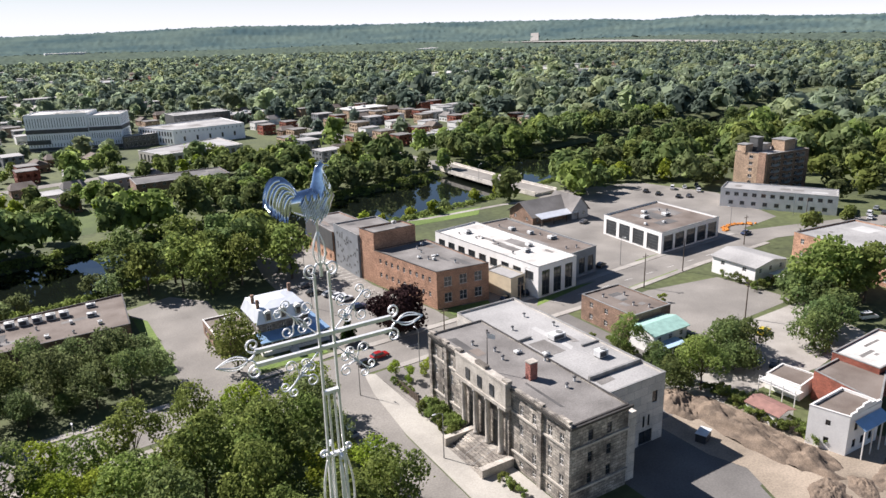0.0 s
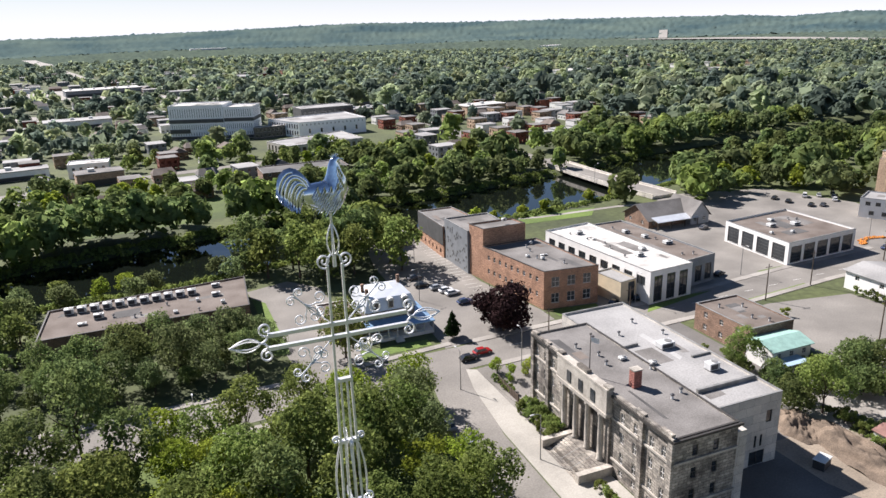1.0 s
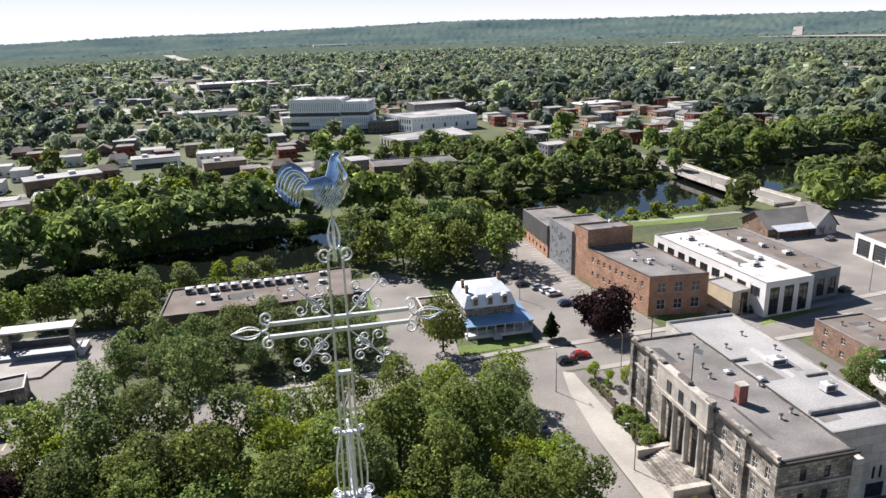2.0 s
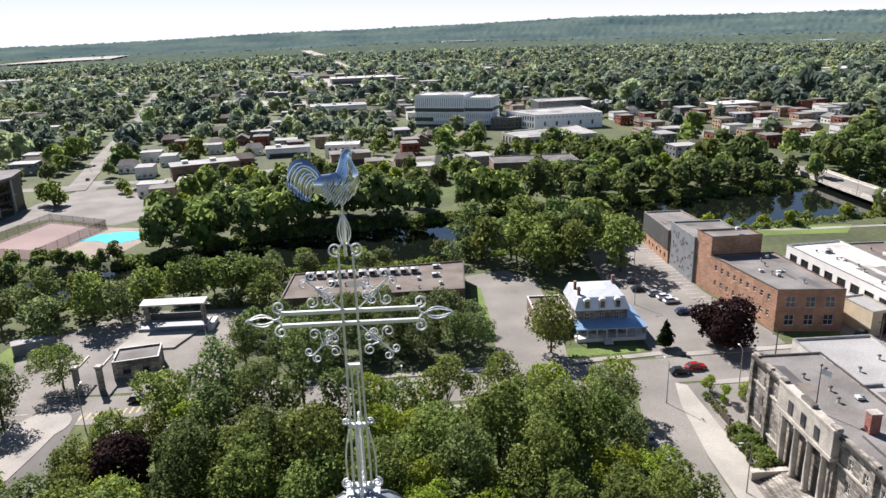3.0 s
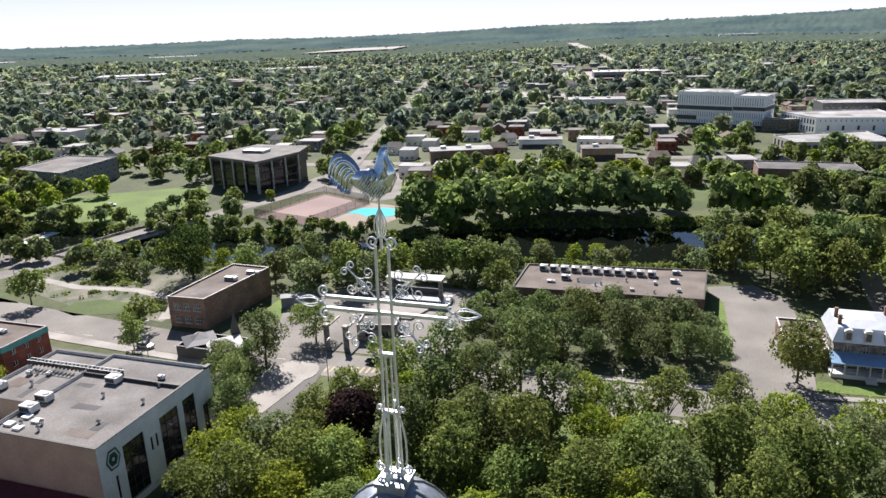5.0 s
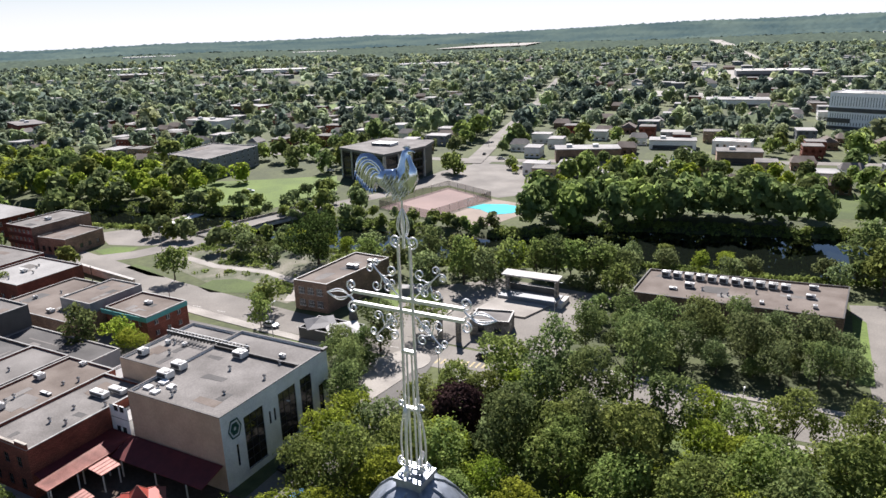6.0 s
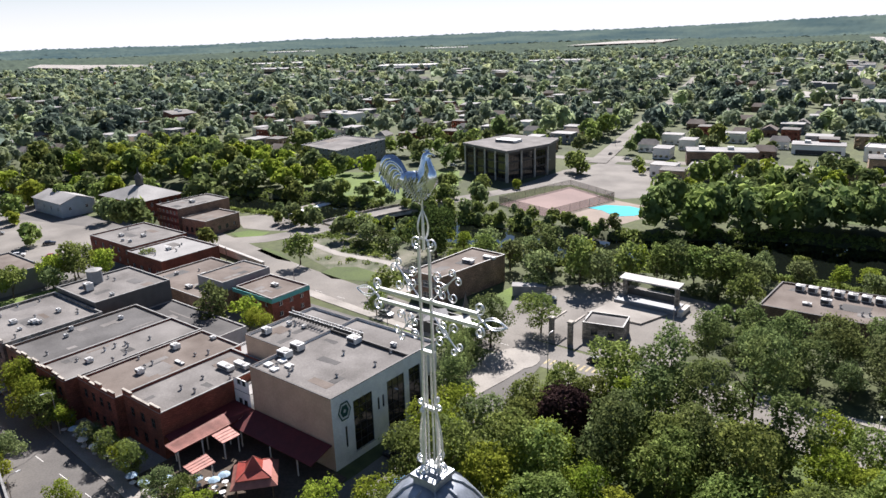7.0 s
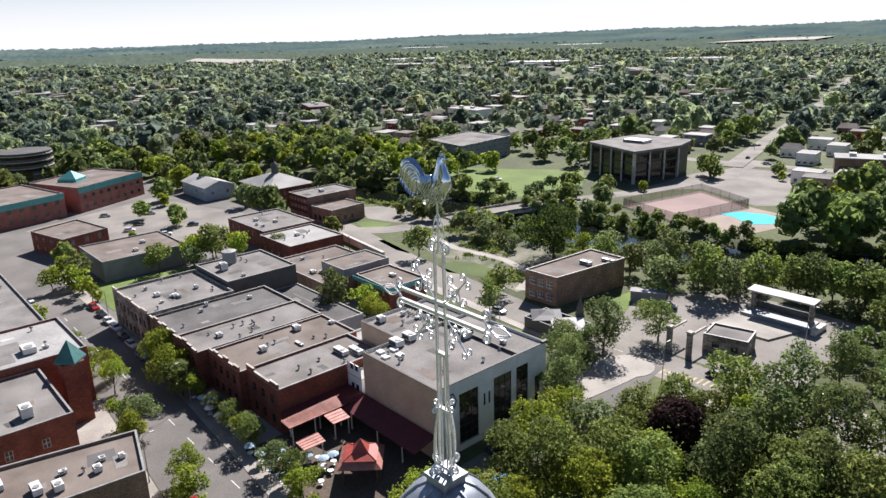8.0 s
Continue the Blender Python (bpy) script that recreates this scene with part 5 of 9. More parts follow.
def plant_trees(limit=300):
    """The nearer trees as things of their own, those behind them joined into one wood."""
    order = sorted(WANTED)
    trees = [w for w in order if w[1] != "bush"][:limit]
    for _, key, v, x, y, ground, k, turn, sx, sy in trees + [w for w in order if w[1] == "bush"]:
        trunk, crown, coarse = TREES[key][v]
        name = {"bush": "shrub", "fir": "fir_tree", "willow": "willow_tree", "maple": "maple_tree"}.get(key, "tree")
        top = thing(name, TREE_LABELS[key], "shrub" if key == "bush" else "tree", group={"bush": "shrubs of the town"}.get(key, "trees of the town"))
        top.matrix_basis = pose(x, y, ground, 0, 0, turn) @ Matrix.Diagonal((k * sx, k * sy, k, 1))
        part_mesh("trunk", trunk, "bark", top)
        part_mesh("crown", crown if math.hypot(x - 4, y) < 168 or key in ("maple", "round", "bush") else coarse, "leaf", top)
    rng = np.random.default_rng(8)
    rest = {}
    for w in [w for w in order if w[1] != "bush"][limit:]:
        rest.setdefault(({"willow": "leaf_willow", "light": "leaf_light", "broad": "leaf", "deep": "leaf_deep", "tall": "leaf_deep"}.get(w[1], "leaf"), int(w[3] // 110), int(w[4] // 90)), []).append(w)
    words = {"leaf": "dense green wood along the far river bank", "leaf_light": "light green trees in the riverside wood", "leaf_willow": "grey-green willows in the riverside wood", "leaf_deep": "deep green trees in the riverside wood"}
    for (mat, _, _), rows in rest.items():
        size = {"tall": (5.0, 15), "broad": (5.4, 12), "deep": (5.4, 12.5)}
        x, y, ground, k, sx = (np.array([w[i] for w in rows]) for i in (3, 4, 5, 6, 8))
        rx, h = np.array([size.get(w[1], (4.8, 10)) for w in rows]).T
        co = crowns(rng, x, y, ground - 0.5, h * k, rx * k * sx, 11, 24, 0.215).reshape(-1, 3)
        ob = part_mesh("riverside_wood", mesh_of("riverside_wood", co, np.arange(len(co)).reshape(-1, 4)), mat)
        tagged(ob, words[mat], "woods", "", "stuff")


def grove(region, gap, kinds, k0, k1, seed, tries=4000):
    """Trees at about even gaps inside a region given as a test."""
    r = random.Random(seed)
    x0, y0, x1, y1, inside = region
    done = []
    for _ in range(tries):
        x, y = r.uniform(x0, x1), r.uniform(y0, y1)
        if not inside(x, y) or any((x - a) ** 2 + (y - b) ** 2 < gap * gap for a, b in done):
            continue
        done.append((x, y))
        tree(r.choice(kinds), x, y, r.uniform(k0, k1))


def gap_at(x, y):
    return float(river_gap(np.array([x]), np.array([y]))[0])


def shore(x, y):
    """Distance from the water's edge."""
    return gap_at(x, y) - 1.5 - float(np.interp(x, [-170, -100, -40, 0, 190], [9, 11, 16, 19, 21]))


def side_of_river(x, y):
    """Positive north of the river."""
    xs, ys = [p[0] for p in RIVER], [p[1] for p in RIVER]
    return y - float(np.interp(x, xs, ys))


# the park before the church
PARK = ((-61, 80, 1.0, "light"), (-53.5, 87, 0.95, "willow"), (-42, 87.5, 0.95, "light"), (-41, 113.5, 1.05, "broad"), (-33, 92, 1.05, "deep"), (-31, 104.5, 1.1, "deep"), (-32, 115, 1.15, "tall"), (-18, 117, 1.2, "tall"), (-25, 110, 1.0, "tall"),
        (-6, 115.5, 0.95, "light"), (-12.5, 92.5, 1.2, "broad"), (-11, 108.5, 1.0, "deep"), (8.5, 117.5, 0.85, "broad"), (18.5, 119, 0.8, "broad"), (16, 101, 1.15, "broad"), (28, 97.5, 1.15, "broad"), (36.5, 111, 1.0, "willow"),
        (27.5, 114.5, 1.0, "light"), (5, 98, 1.0, "broad"), (-4, 103, 0.9, "light"), (38, 80, 0.95, "broad"), (-22, 88, 1.0, "broad"), (-20.5, 99, 1.0, "deep"), (37, 100, 0.85, "willow"), (21, 108.5, 0.9, "broad"), (-49, 107, 0.8, "broad"),
        (-51, 97.5, 0.8, "broad"), (7, 107, 0.8, "willow"), (33, 89, 0.9, "light"), (-2, 90, 1.0, "broad"), (10, 89, 1.05, "deep"), (21, 88, 1.05, "broad"))
for x, y, k, key in PARK:
    tree(key, x, y, k * 1.12)
grove((-60, 50, 41, 117, lambda x, y: not (x > 34 and y < 84) and not (x < -52 and y > 92) and not (x < -38 and y > 113) and not (5 < x < 22 and y > 110) and math.hypot(x - 2.5, y - 6.9) > 46 and math.hypot(x + 44, y - 98) > 7 and all(math.hypot(x - a, y - b) > 6.0 for a, b, *_ in PARK)), 6.6, ["broad", "light", "broad", "light"], 0.86, 1.15, 5)
tree("maple", -44.5, 98, 1.15), tree("maple", 71.5, 140.5, 1.2)
for x, y, k, key in ((-97, 47.5, 0.55, "broad"), (-88, 46.5, 0.55, "willow"), (-82, 47.5, 0.58, "broad"), (-106, 47.5, 0.5, "broad"), (-113, 47.5, 0.5, "willow"), (-150, 36.5, 0.6, "light"), (-160, 35.8, 0.55, "broad"),
                     (-208, 84, 1.0, "light"), (-206, 90, 1.0, "broad"), (-202.5, 97, 0.95, "light"), (-211, 93, 0.9, "broad"), (-208, 99, 0.85, "light"), (-198, 108.5, 0.62, "broad"), (-199.5, 121.5, 0.45, "thicket"), (-240, 54, 0.7, "broad"), (-246, 78, 0.6, "light"), 
                     (107, 101.1, 0.75, "broad"), (108.7, 95.8, 0.46, "thicket"), (103.5, 84.3, 1.0, "thicket"), (107.5, 81.5, 0.95, "broad"), (121.1, 83.9, 1.0, "thicket"), (163, 97, 1.15, "thicket"), (168, 102, 1.1, "thicket"), (174, 98, 1.2, "thicket"), (181, 92, 1.2, "thicket"), (184, 103, 1.1, "broad"),
                     (-158, 232, 1.05, "willow"), (-150, 221, 0.6, "thicket"), (-154, 314, 0.95, "broad"), (-161, 319, 0.9, "broad"), (-146, 226, 0.55, "thicket"), (-138, 229, 0.5, "willow"), (-128, 226, 0.6, "thicket"), (-118, 225, 0.65, "thicket"), (-104, 222, 0.7, "thicket"), (-134, 338, 0.6, "broad"), (-174, 229, 0.8, "broad"), (-171, 252, 0.65, "broad"), (-128, 329, 0.5, "light"), (-117, 338, 0.6, "broad"), (-212, 225, 0.7, "thicket"), (-193, 236, 0.6, "willow"), (-163, 270, 0.5, "light"), (-98, 224, 0.6, "willow"), (-111, 226, 0.5, "thicket"), (-240, 205, 0.9, "broad"), (-226, 212, 0.8, "willow"),
                     (-86, 162.5, 1.12, "willow"), (-84, 177, 0.95, "broad"), (-79, 171, 1.1, "broad"), (-74, 175, 1.05, "willow"), (-68, 179, 1.0, "broad"), (-62, 184, 0.95, "broad"), (-57, 187, 0.95, "deep"), (-52, 185, 1.0, "broad"), (-47, 188, 0.95, "deep"), (-42, 186, 1.0, "broad"), (-44, 181, 0.6, "thicket"), (-37, 184, 0.85, "deep"), (-50, 181, 0.5, "thicket"), (-57, 182, 0.45, "thicket"), (-94, 178, 1.00, "tall"), (-103, 172, 0.95, "willow"), (-112, 172, 0.85, "broad"), (-120, 134, 0.70, "broad"),  (-140.5, 47.4, 0.95, "light"), (-131, 46.6, 0.95, "light"), (-125, 46.5, 0.7, "broad"), (-96, 35.5, 0.60, "light"), (-117, 35.5, 0.75, "willow"), (-136, 36.5, 0.7, "light"), (-143, 38.5, 0.65, "light"),  (-301, 110, 0.60, "light"), (-313, 136, 0.95, "broad"), (-301, 147, 1.00, "broad"), (-294, 165, 1.00, "broad"), (-255, 168, 0.90, "light"), (-217, 53, 0.80, "broad"), (-214, 44, 0.75, "light"), (-197, 171, 0.70, "maple"), (-204, 182, 0.70, "willow"), (-36, 176, 0.80, "broad"),
                     (33, 142.5, 1.2, "broad"), (-2, 150, 1.20, "willow"), (10.5, 155, 1.15, "willow"), (5, 143, 0.87, "willow"), (-11, 151, 1.03, "deep"), (-20, 150, 0.98, "deep"), (17, 148, 0.82, "willow"), (3, 160, 0.87, "willow"), (-38, 163, 0.87, "thicket"), (-36, 155, 0.76, "thicket"), (12, 145, 0.82, "deep"), (-7, 143, 0.76, "willow"), (-28, 152, 0.92, "deep"), (-15, 160, 0.82, "willow"), (-5, 159, 0.87, "deep"), (16, 158, 0.76, "willow"), (-24, 143, 0.87, "deep"), (-14, 141, 0.82, "deep"), (-35, 144, 0.87, "deep"), (-31, 160, 0.6, "thicket"), (-22, 157, 0.62, "thicket"), (-10, 164, 0.55, "thicket"), (-18, 145.5, 0.6, "thicket"), (-8, 148, 0.62, "thicket"), (0, 145, 0.6, "thicket"), (7, 150, 0.62, "thicket"), (12, 161, 0.6, "thicket"), (-1, 155, 0.62, "thicket"), (-30, 147, 0.6, "thicket"), (6, 164, 0.5, "thicket"),
                     (-73, 104.5, 0.85, "deep"), (-79, 111, 0.80, "deep"), (-77, 123.5, 0.95, "deep"), (-71.8, 137.3, 0.86, "broad"), (-80, 117.5, 0.75, "thicket"), (-75.5, 114, 0.7, "thicket"), (-74, 109, 0.65, "thicket"), (-82, 124.5, 0.7, "thicket"), (-112, 122.5, 0.70, "broad"), (-67.5, 97, 0.85, "deep"), (-84, 117, 0.6, "deep"),
                     (-162, 140.3, 0.86, "broad"), (-121, 133.5, 0.58, "light"), (-139.5, 93.5, 0.95, "deep"), (-133, 98.5, 0.88, "light"), (-127.5, 97.5, 0.72, "light"),
                     (-213, 86, 0.85, "light"), (-208, 73, 0.85, "broad"), (-203, 83, 0.8, "willow"),
                     (-130, 169.5, 1.3, "round"), (-171, 168, 0.95, "willow"), (-165, 172, 0.9, "willow"), (-156, 167, 0.85, "willow"), (-150, 169, 0.7, "thicket"), (-160, 163, 0.5, "thicket"), (-144, 166, 0.55, "willow"), (-205, 174, 0.9, "willow"), (-193, 174, 0.8, "willow"), (-209, 170, 0.55, "thicket"), (-220, 180, 0.60, "willow"),
                     (103, 99, 0.67, "thicket"), (108, 93, 0.75, "thicket"), (114, 88, 0.84, "thicket"), (120, 86, 1.28, "thicket"), (127, 86, 1.14, "thicket"), (130, 91, 1.01, "thicket"), (107, 87, 0.53, "thicket"), (100, 92, 0.45, "thicket"),
                     (170, 95, 1.45, "broad"), (177, 88, 1.35, "broad"), (164, 90, 1.22, "thicket"), (143, 80, 1.28, "thicket"), (150, 82, 1.34, "thicket"), (158, 84, 1.22, "thicket"), (182, 98, 1.22, "thicket"),
                     (137, 118, 0.40, "small"), (130, 122, 0.50, "small"), (128, 128, 0.50, "small"),
                     (229, 239, 1.00, "light"), (244, 227, 1.05, "willow"), (252, 220, 1.10, "light"), (263, 210, 1.15, "willow"), (270, 214, 1.00, "broad"), (236, 232, 0.90, "light"),
                     (226, 133, 0.65, "broad"), (293, 166, 0.95, "willow"), (275, 152, 0.90, "willow"), (250, 134.5, 0.62, "round"), (288, 150, 1.00, "broad"), (300, 175, 1.10, "broad")):
    tree(key, x, y, k)
for x, y, k in ((-136, 47.5, 1.2), (-129, 48.5, 1.1), (-122, 48, 0.9), (-144, 33, 1.0), (-120, 32.5, 1.1), (-112, 32, 1.15), (-88, 32.5, 1.2), (-78, 46.5, 1.1), (-79, 32, 1.2), (-69, 44.5, 1.1), (-100, 47.5, 0.9), (-197, 50, 1.2), (-206, 50, 1.3), (-212, 49, 1.2), (-188, 34, 1.1), (-228, 50, 1.1), (-180, 33, 1.0), (-262, 100, 0.9), (-285, 95, 0.8), (-312, 114, 1.1), (-200, 132, 0.9)):
    tree("small", x, y, k)
for x, y, k in ((58.8, 142, 1.0),):
    tree("fir", x, y, 0.62)
grove((-192, 166, -122, 200, lambda x, y: 2.5 < shore(x, y) < 14 and side_of_river(x, y) < 0 and math.hypot(x + 130, y - 168) > 11 and not (-206 < x < -181)), 7.0, ["thicket", "willow", "thicket", "light"], 0.5, 0.85, 41)
grove((-190, 205, -92, 236, lambda x, y: side_of_river(x, y) > 0 and 2.5 < shore(x, y) < 10), 6.5, ["thicket", "willow", "thicket"], 0.45, 0.75, 43)
# riverside
grove((-118, 176, 22, 222, lambda x, y: side_of_river(x, y) < 0 and shore(x, y) > 3 and shore(x, y) < 13 and not (-84 < x < -78) and not (-2 < x < 10)), 7.4, ["willow", "willow", "broad", "light"], 0.62, 0.88, 7)
grove((22, 192, 64, 246, lambda x, y: side_of_river(x, y) < 0 and shore(x, y) > 4 and not (x < 40 and y < 200)), 8.2, ["broad", "deep", "broad"], 1.15, 1.5, 8)
grove((64, 226, 180, 258, lambda x, y: side_of_river(x, y) < 0 and 2 < shore(x, y) < 8), 9, ["light", "willow"], 0.5, 0.7, 9)
grove((-84, 225, 60, 300, lambda x, y: side_of_river(x, y) > 0 and 4 < shore(x, y) < (27 if x < 8 else 11) and not (8 < x < 24)), 8.0, ["broad", "deep", "deep", "tall"], 1.2, 1.5, 10)
grove((60, 270, 185, 372, lambda x, y: side_of_river(x, y) > 0 and shore(x, y) > 5 and not (28 < x < 96 and 322 < y < 372) and not (x > 120 and shore(x, y) > 24)), 8.0, ["broad", "deep", "deep", "willow"], 0.85, 1.15, 12)
grove((202, 292, 420, 368, lambda x, y: side_of_river(x, y) > 0 and shore(x, y) > 5), 9.0, ["broad", "deep", "willow", "deep"], 1.0, 1.3, 13)
grove((205, 236, 420, 310, lambda x, y: side_of_river(x, y) < 0 and shore(x, y) > 4 and y > 0.2 * x + 200), 9, ["broad", "tall", "willow"], 0.9, 1.2, 14)
grove((-96, 268, 40, 345, lambda x, y: gap_at(x, y) > 44 and not (-55 < x < 25 and 280 < y < 325)), 10, ["broad", "deep", "light"], 0.8, 1.15, 15)
grove((40, 322, 128, 395, lambda x, y: gap_at(x, y) > 50 and side_of_river(x, y) > 90 - x * 0.3 and not (28 < x < 100 and y < 372)), 11, ["broad", "deep", "light", "tall"], 0.8, 1.15, 16)
grove((-300, 205, -170, 262, lambda x, y: side_of_river(x, y) > 18 and not (-288 < x < -196 and 218 < y < 262)), 11, ["broad", "willow"], 0.6, 0.85, 17)
grove((-430, 130, -245, 260, lambda x, y: gap_at(x, y) > 17 and not (abs(x - -307) < 19 and abs(y - 134) < 14) and not (-262 < x < -228 and 138 < y < 168) and not (-300 < x < -255 and 130 < y < 168)), 9.0, ["broad", "light", "deep", "light", "willow"], 0.95, 1.35, 18)


# ---- far woods and suburbs ----
def far_house_meshes():
    kinds = []
    for wall, roof, flat, w, d, h in (("brick_red", "roof_grey", True, 10, 10, 6.8), ("white_wall", "roof_grey", False, 10, 8, 4.6), ("brick_tan", "roof_grey", True, 11, 10, 6.8), ("white_wall", "roof_pale", True, 12, 9, 5.6),
                                      ("brick_brown", "roof_brown", False, 11, 9, 4.2), ("grey_wall", "roof_pale", True, 14, 11, 6)):
        bm = bmesh.new()
        wins = []
        pts = rect(-w / 2, -d / 2, w / 2, d / 2)
        for i in range(4):
            a, b = pts[i], pts[(i + 1) % 4]
            ln = math.dist(a, b)
            ops = []
            for f in range(2 if flat and h > 5.6 else 1):
                for c in range(3):
                    u, z = ln * (c + 0.5) / 3, 0.9 + 2.9 * f
                    ops.append((u - 0.8, z, u + 0.8, z + 1.5))
                    if i in (0, 1, 3):
                        wins.append((a, b, u, z))
            facade(bm, a, b, h, ops, 0.2)
        me = bpy.data.meshes.new("wall")
        bm.to_mesh(me), bm.free()
        me.materials.append(M[wall])
        bm = bmesh.new()
        if flat:
            box(bm, -w / 2 - 0.15, -d / 2 - 0.15, h, w / 2 + 0.15, d / 2 + 0.15, h + 0.35)
        else:
            o, r = 0.5, 2.6
            v = [bm.verts.new(p) for p in ((-w / 2 - o, -d / 2 - o, h - 0.1), (w / 2 + o, -d / 2 - o, h - 0.1), (w / 2 + o, d / 2 + o, h - 0.1), (-w / 2 - o, d / 2 + o, h - 0.1), (-w / 2 + 1.2, 0, h + r), (w / 2 - 1.2, 0, h + r))]
            for f in ((0, 1, 5, 4), (2, 3, 4, 5), (1, 2, 5), (3, 0, 4), (3, 2, 1, 0)):
                bm.faces.new([v[i] for i in f])
        rf = bpy.data.meshes.new("roof")
        bm.to_mesh(rf), bm.free()
        rf.materials.append(M[roof])
        kinds.append((me, rf, wins, w, flat))
    return kinds


HOUSES = far_house_meshes()
HOUSE_AT = []
HOUSE_LABELS = ("two-storey red brick flat-roofed house among trees", "white bungalow with a dark pitched roof", "tan brick flat-roofed duplex among trees", "low white house with a pale flat roof", "brown bungalow with a pitched roof", "grey flat-roofed commercial building")


def far_house(k, x, y, turn):
    HOUSE_AT.append((x, y, HOUSES[k][3] * 0.75, k, turn))


def build_houses(limit=205):
    """The nearer houses as things of their own, the farther ones joined."""
    rows = sorted(HOUSE_AT, key=lambda h: math.hypot(h[0], h[1]))
    for x, y, _, k, turn in rows[:limit]:
        me, rf, wins, w, flat = HOUSES[k]
        top = thing("house", HOUSE_LABELS[k], "house", (x, y, float(land_height(x, y)) - 0.1), turn, "houses of the suburb")
        part_mesh("wall", me, "white_wall", top), part_mesh("roof", rf, "roof_dark", top)
        if math.hypot(x, y) < 400:
            for a, b, u, z in wins:
                add_window(top, a, b, u, z, 1.6, 1.5, "frame_white", (0, 0), "glass")
    walls, roofs = {}, {}
    for x, y, _, k, turn in rows[limit:]:
        me, rf, wins, w, flat = HOUSES[k]
        c, s = math.cos(radians(turn)), math.sin(radians(turn))
        g = float(land_height(x, y))
        h = max(v.co.z for v in me.vertices)
        d = w * 0.8
        big = 1.0 if math.hypot(x, y) < 900 else 1.5

        def at(u, v, z):
            return (x + big * (c * u - s * v), y + big * (s * u + c * v), g + z)
        base = [at(u, v, -0.3) for u, v in rect(-w / 2, -d / 2, w / 2, d / 2)]
        eave = [at(u, v, h) for u, v in rect(-w / 2, -d / 2, w / 2, d / 2)]
        out = [at(u, v, h) for u, v in rect(-w / 2 - 0.4, -d / 2 - 0.4, w / 2 + 0.4, d / 2 + 0.4)]
        ridge = [at(u, v, h + (0.4 if flat else 2.6)) for u, v in (rect(-w / 2 - 0.4, -d / 2 - 0.4, w / 2 + 0.4, d / 2 + 0.4) if flat else ((-w / 2 + 1, 0), (w / 2 - 1, 0), (w / 2 - 1, 0.1), (-w / 2 + 1, 0.1)))]
        for store, lo, hi, cap, key in ((walls, base, eave, False, me.materials[0].name), (roofs, out, ridge, True, rf.materials[0].name)):
            vs, fs = store.setdefault(key, ([], []))
            n = len(vs)
            vs.extend(lo + hi)
            fs.extend([(n + i, n + (i + 1) % 4, n + 4 + (i + 1) % 4, n + 4 + i) for i in range(4)])
            if cap:
                fs.append((n + 4, n + 5, n + 6, n + 7))
    for name, store in (("distant_house_walls", walls), ("distant_house_roofs", roofs)):
        for key, (vs, fs) in store.items():
            me = bpy.data.meshes.new(name)
            me.from_pydata(vs, [], fs)
            tagged(part_mesh(name, me, bpy.data.materials[key]), "walls of small distant suburban houses" if "walls" in name else "roofs of small distant suburban houses", "houses", "", "stuff")


def keep_clear(x, y, pad=0.0):
    """True where buildings, roads, courts or lawns stand."""
    for x0, y0, x1, y1 in CLEAR:
        if x0 - pad < x < x1 + pad and y0 - pad < y < y1 + pad:
            return True
    for line, w in CLEAR_LINES:
        for (ax, ay), (bx, by) in zip(line, line[1:]):
            dx, dy = bx - ax, by - ay
            t = min(1, max(0, ((x - ax) * dx + (y - ay) * dy) / (dx * dx + dy * dy)))
            if math.hypot(x - ax - t * dx, y - ay - t * dy) < w / 2 + pad:
                return True
    return False


CLEAR = [(-64, 362, -24, 430), (-232, 138, -114, 182), (-322, 125, -292, 143), (-288, 226, -200, 288), (-370, 20, -250, 128), (-250, 20, -60, 170), (-60, 40, 240, 215), (-212, 272, -164, 328), (-312, 255, -262, 306), (-156, 218, -88, 304), (0, 500, 84, 566), (56, 408, 148, 584), (40, 326, 90, 360), (230, 130, 300, 195), (-44, 286, 20, 318)]
CLEAR_LINES = [([(-160, 345), (-185, 440), (-215, 560), (-245, 680), (-290, 840), (-330, 985)], 22), ([(-420, 300), (-330, 330), (-250, 345), (-160, 356), (-100, 372), (0, 400), (60, 410)], 12),
               ([(190, 235), (190, 330), (192, 420), (200, 560)], 12), ([(-178, 232), (-160, 275), (-150, 320), (-160, 370)], 12)]
rng_h = random.Random(21)
for _ in range(20000):
    if len(HOUSE_AT) >= 1180:
        break
    a, r = radians(rng_h.uniform(-82, 66)), 330 + 1570 * rng_h.random() ** 1.5
    x, y = r * math.sin(a), r * math.cos(a)
    y = round(y / 34) * 34 + rng_h.choice((-9, 9)) + 0.15 * x
    if x > 420 and y < 520 or side_of_river(x, y) < 60 and x > -250 or side_of_river(x, y) < 20 or (x > 60 and y < 420 and x < 420) or (x > 190 and y < 430):
        continue
    if in_fields(np.array(x), np.array(y)) or gap_at(x, y) < 30 or keep_clear(x, y, 9) or any((x - p) ** 2 + (y - q) ** 2 < 15**2 for p, q, *_ in HOUSE_AT):
        continue
    if x > 150 and rng_h.random() < 0.55:
        continue
    far_house(rng_h.choice((0, 1, 1, 2, 3, 3, 4, 4, 5, 5)), x, y, math.degrees(math.atan(0.15)) + rng_h.choice((0, 0, 90)) + rng_h.uniform(-3, 3))


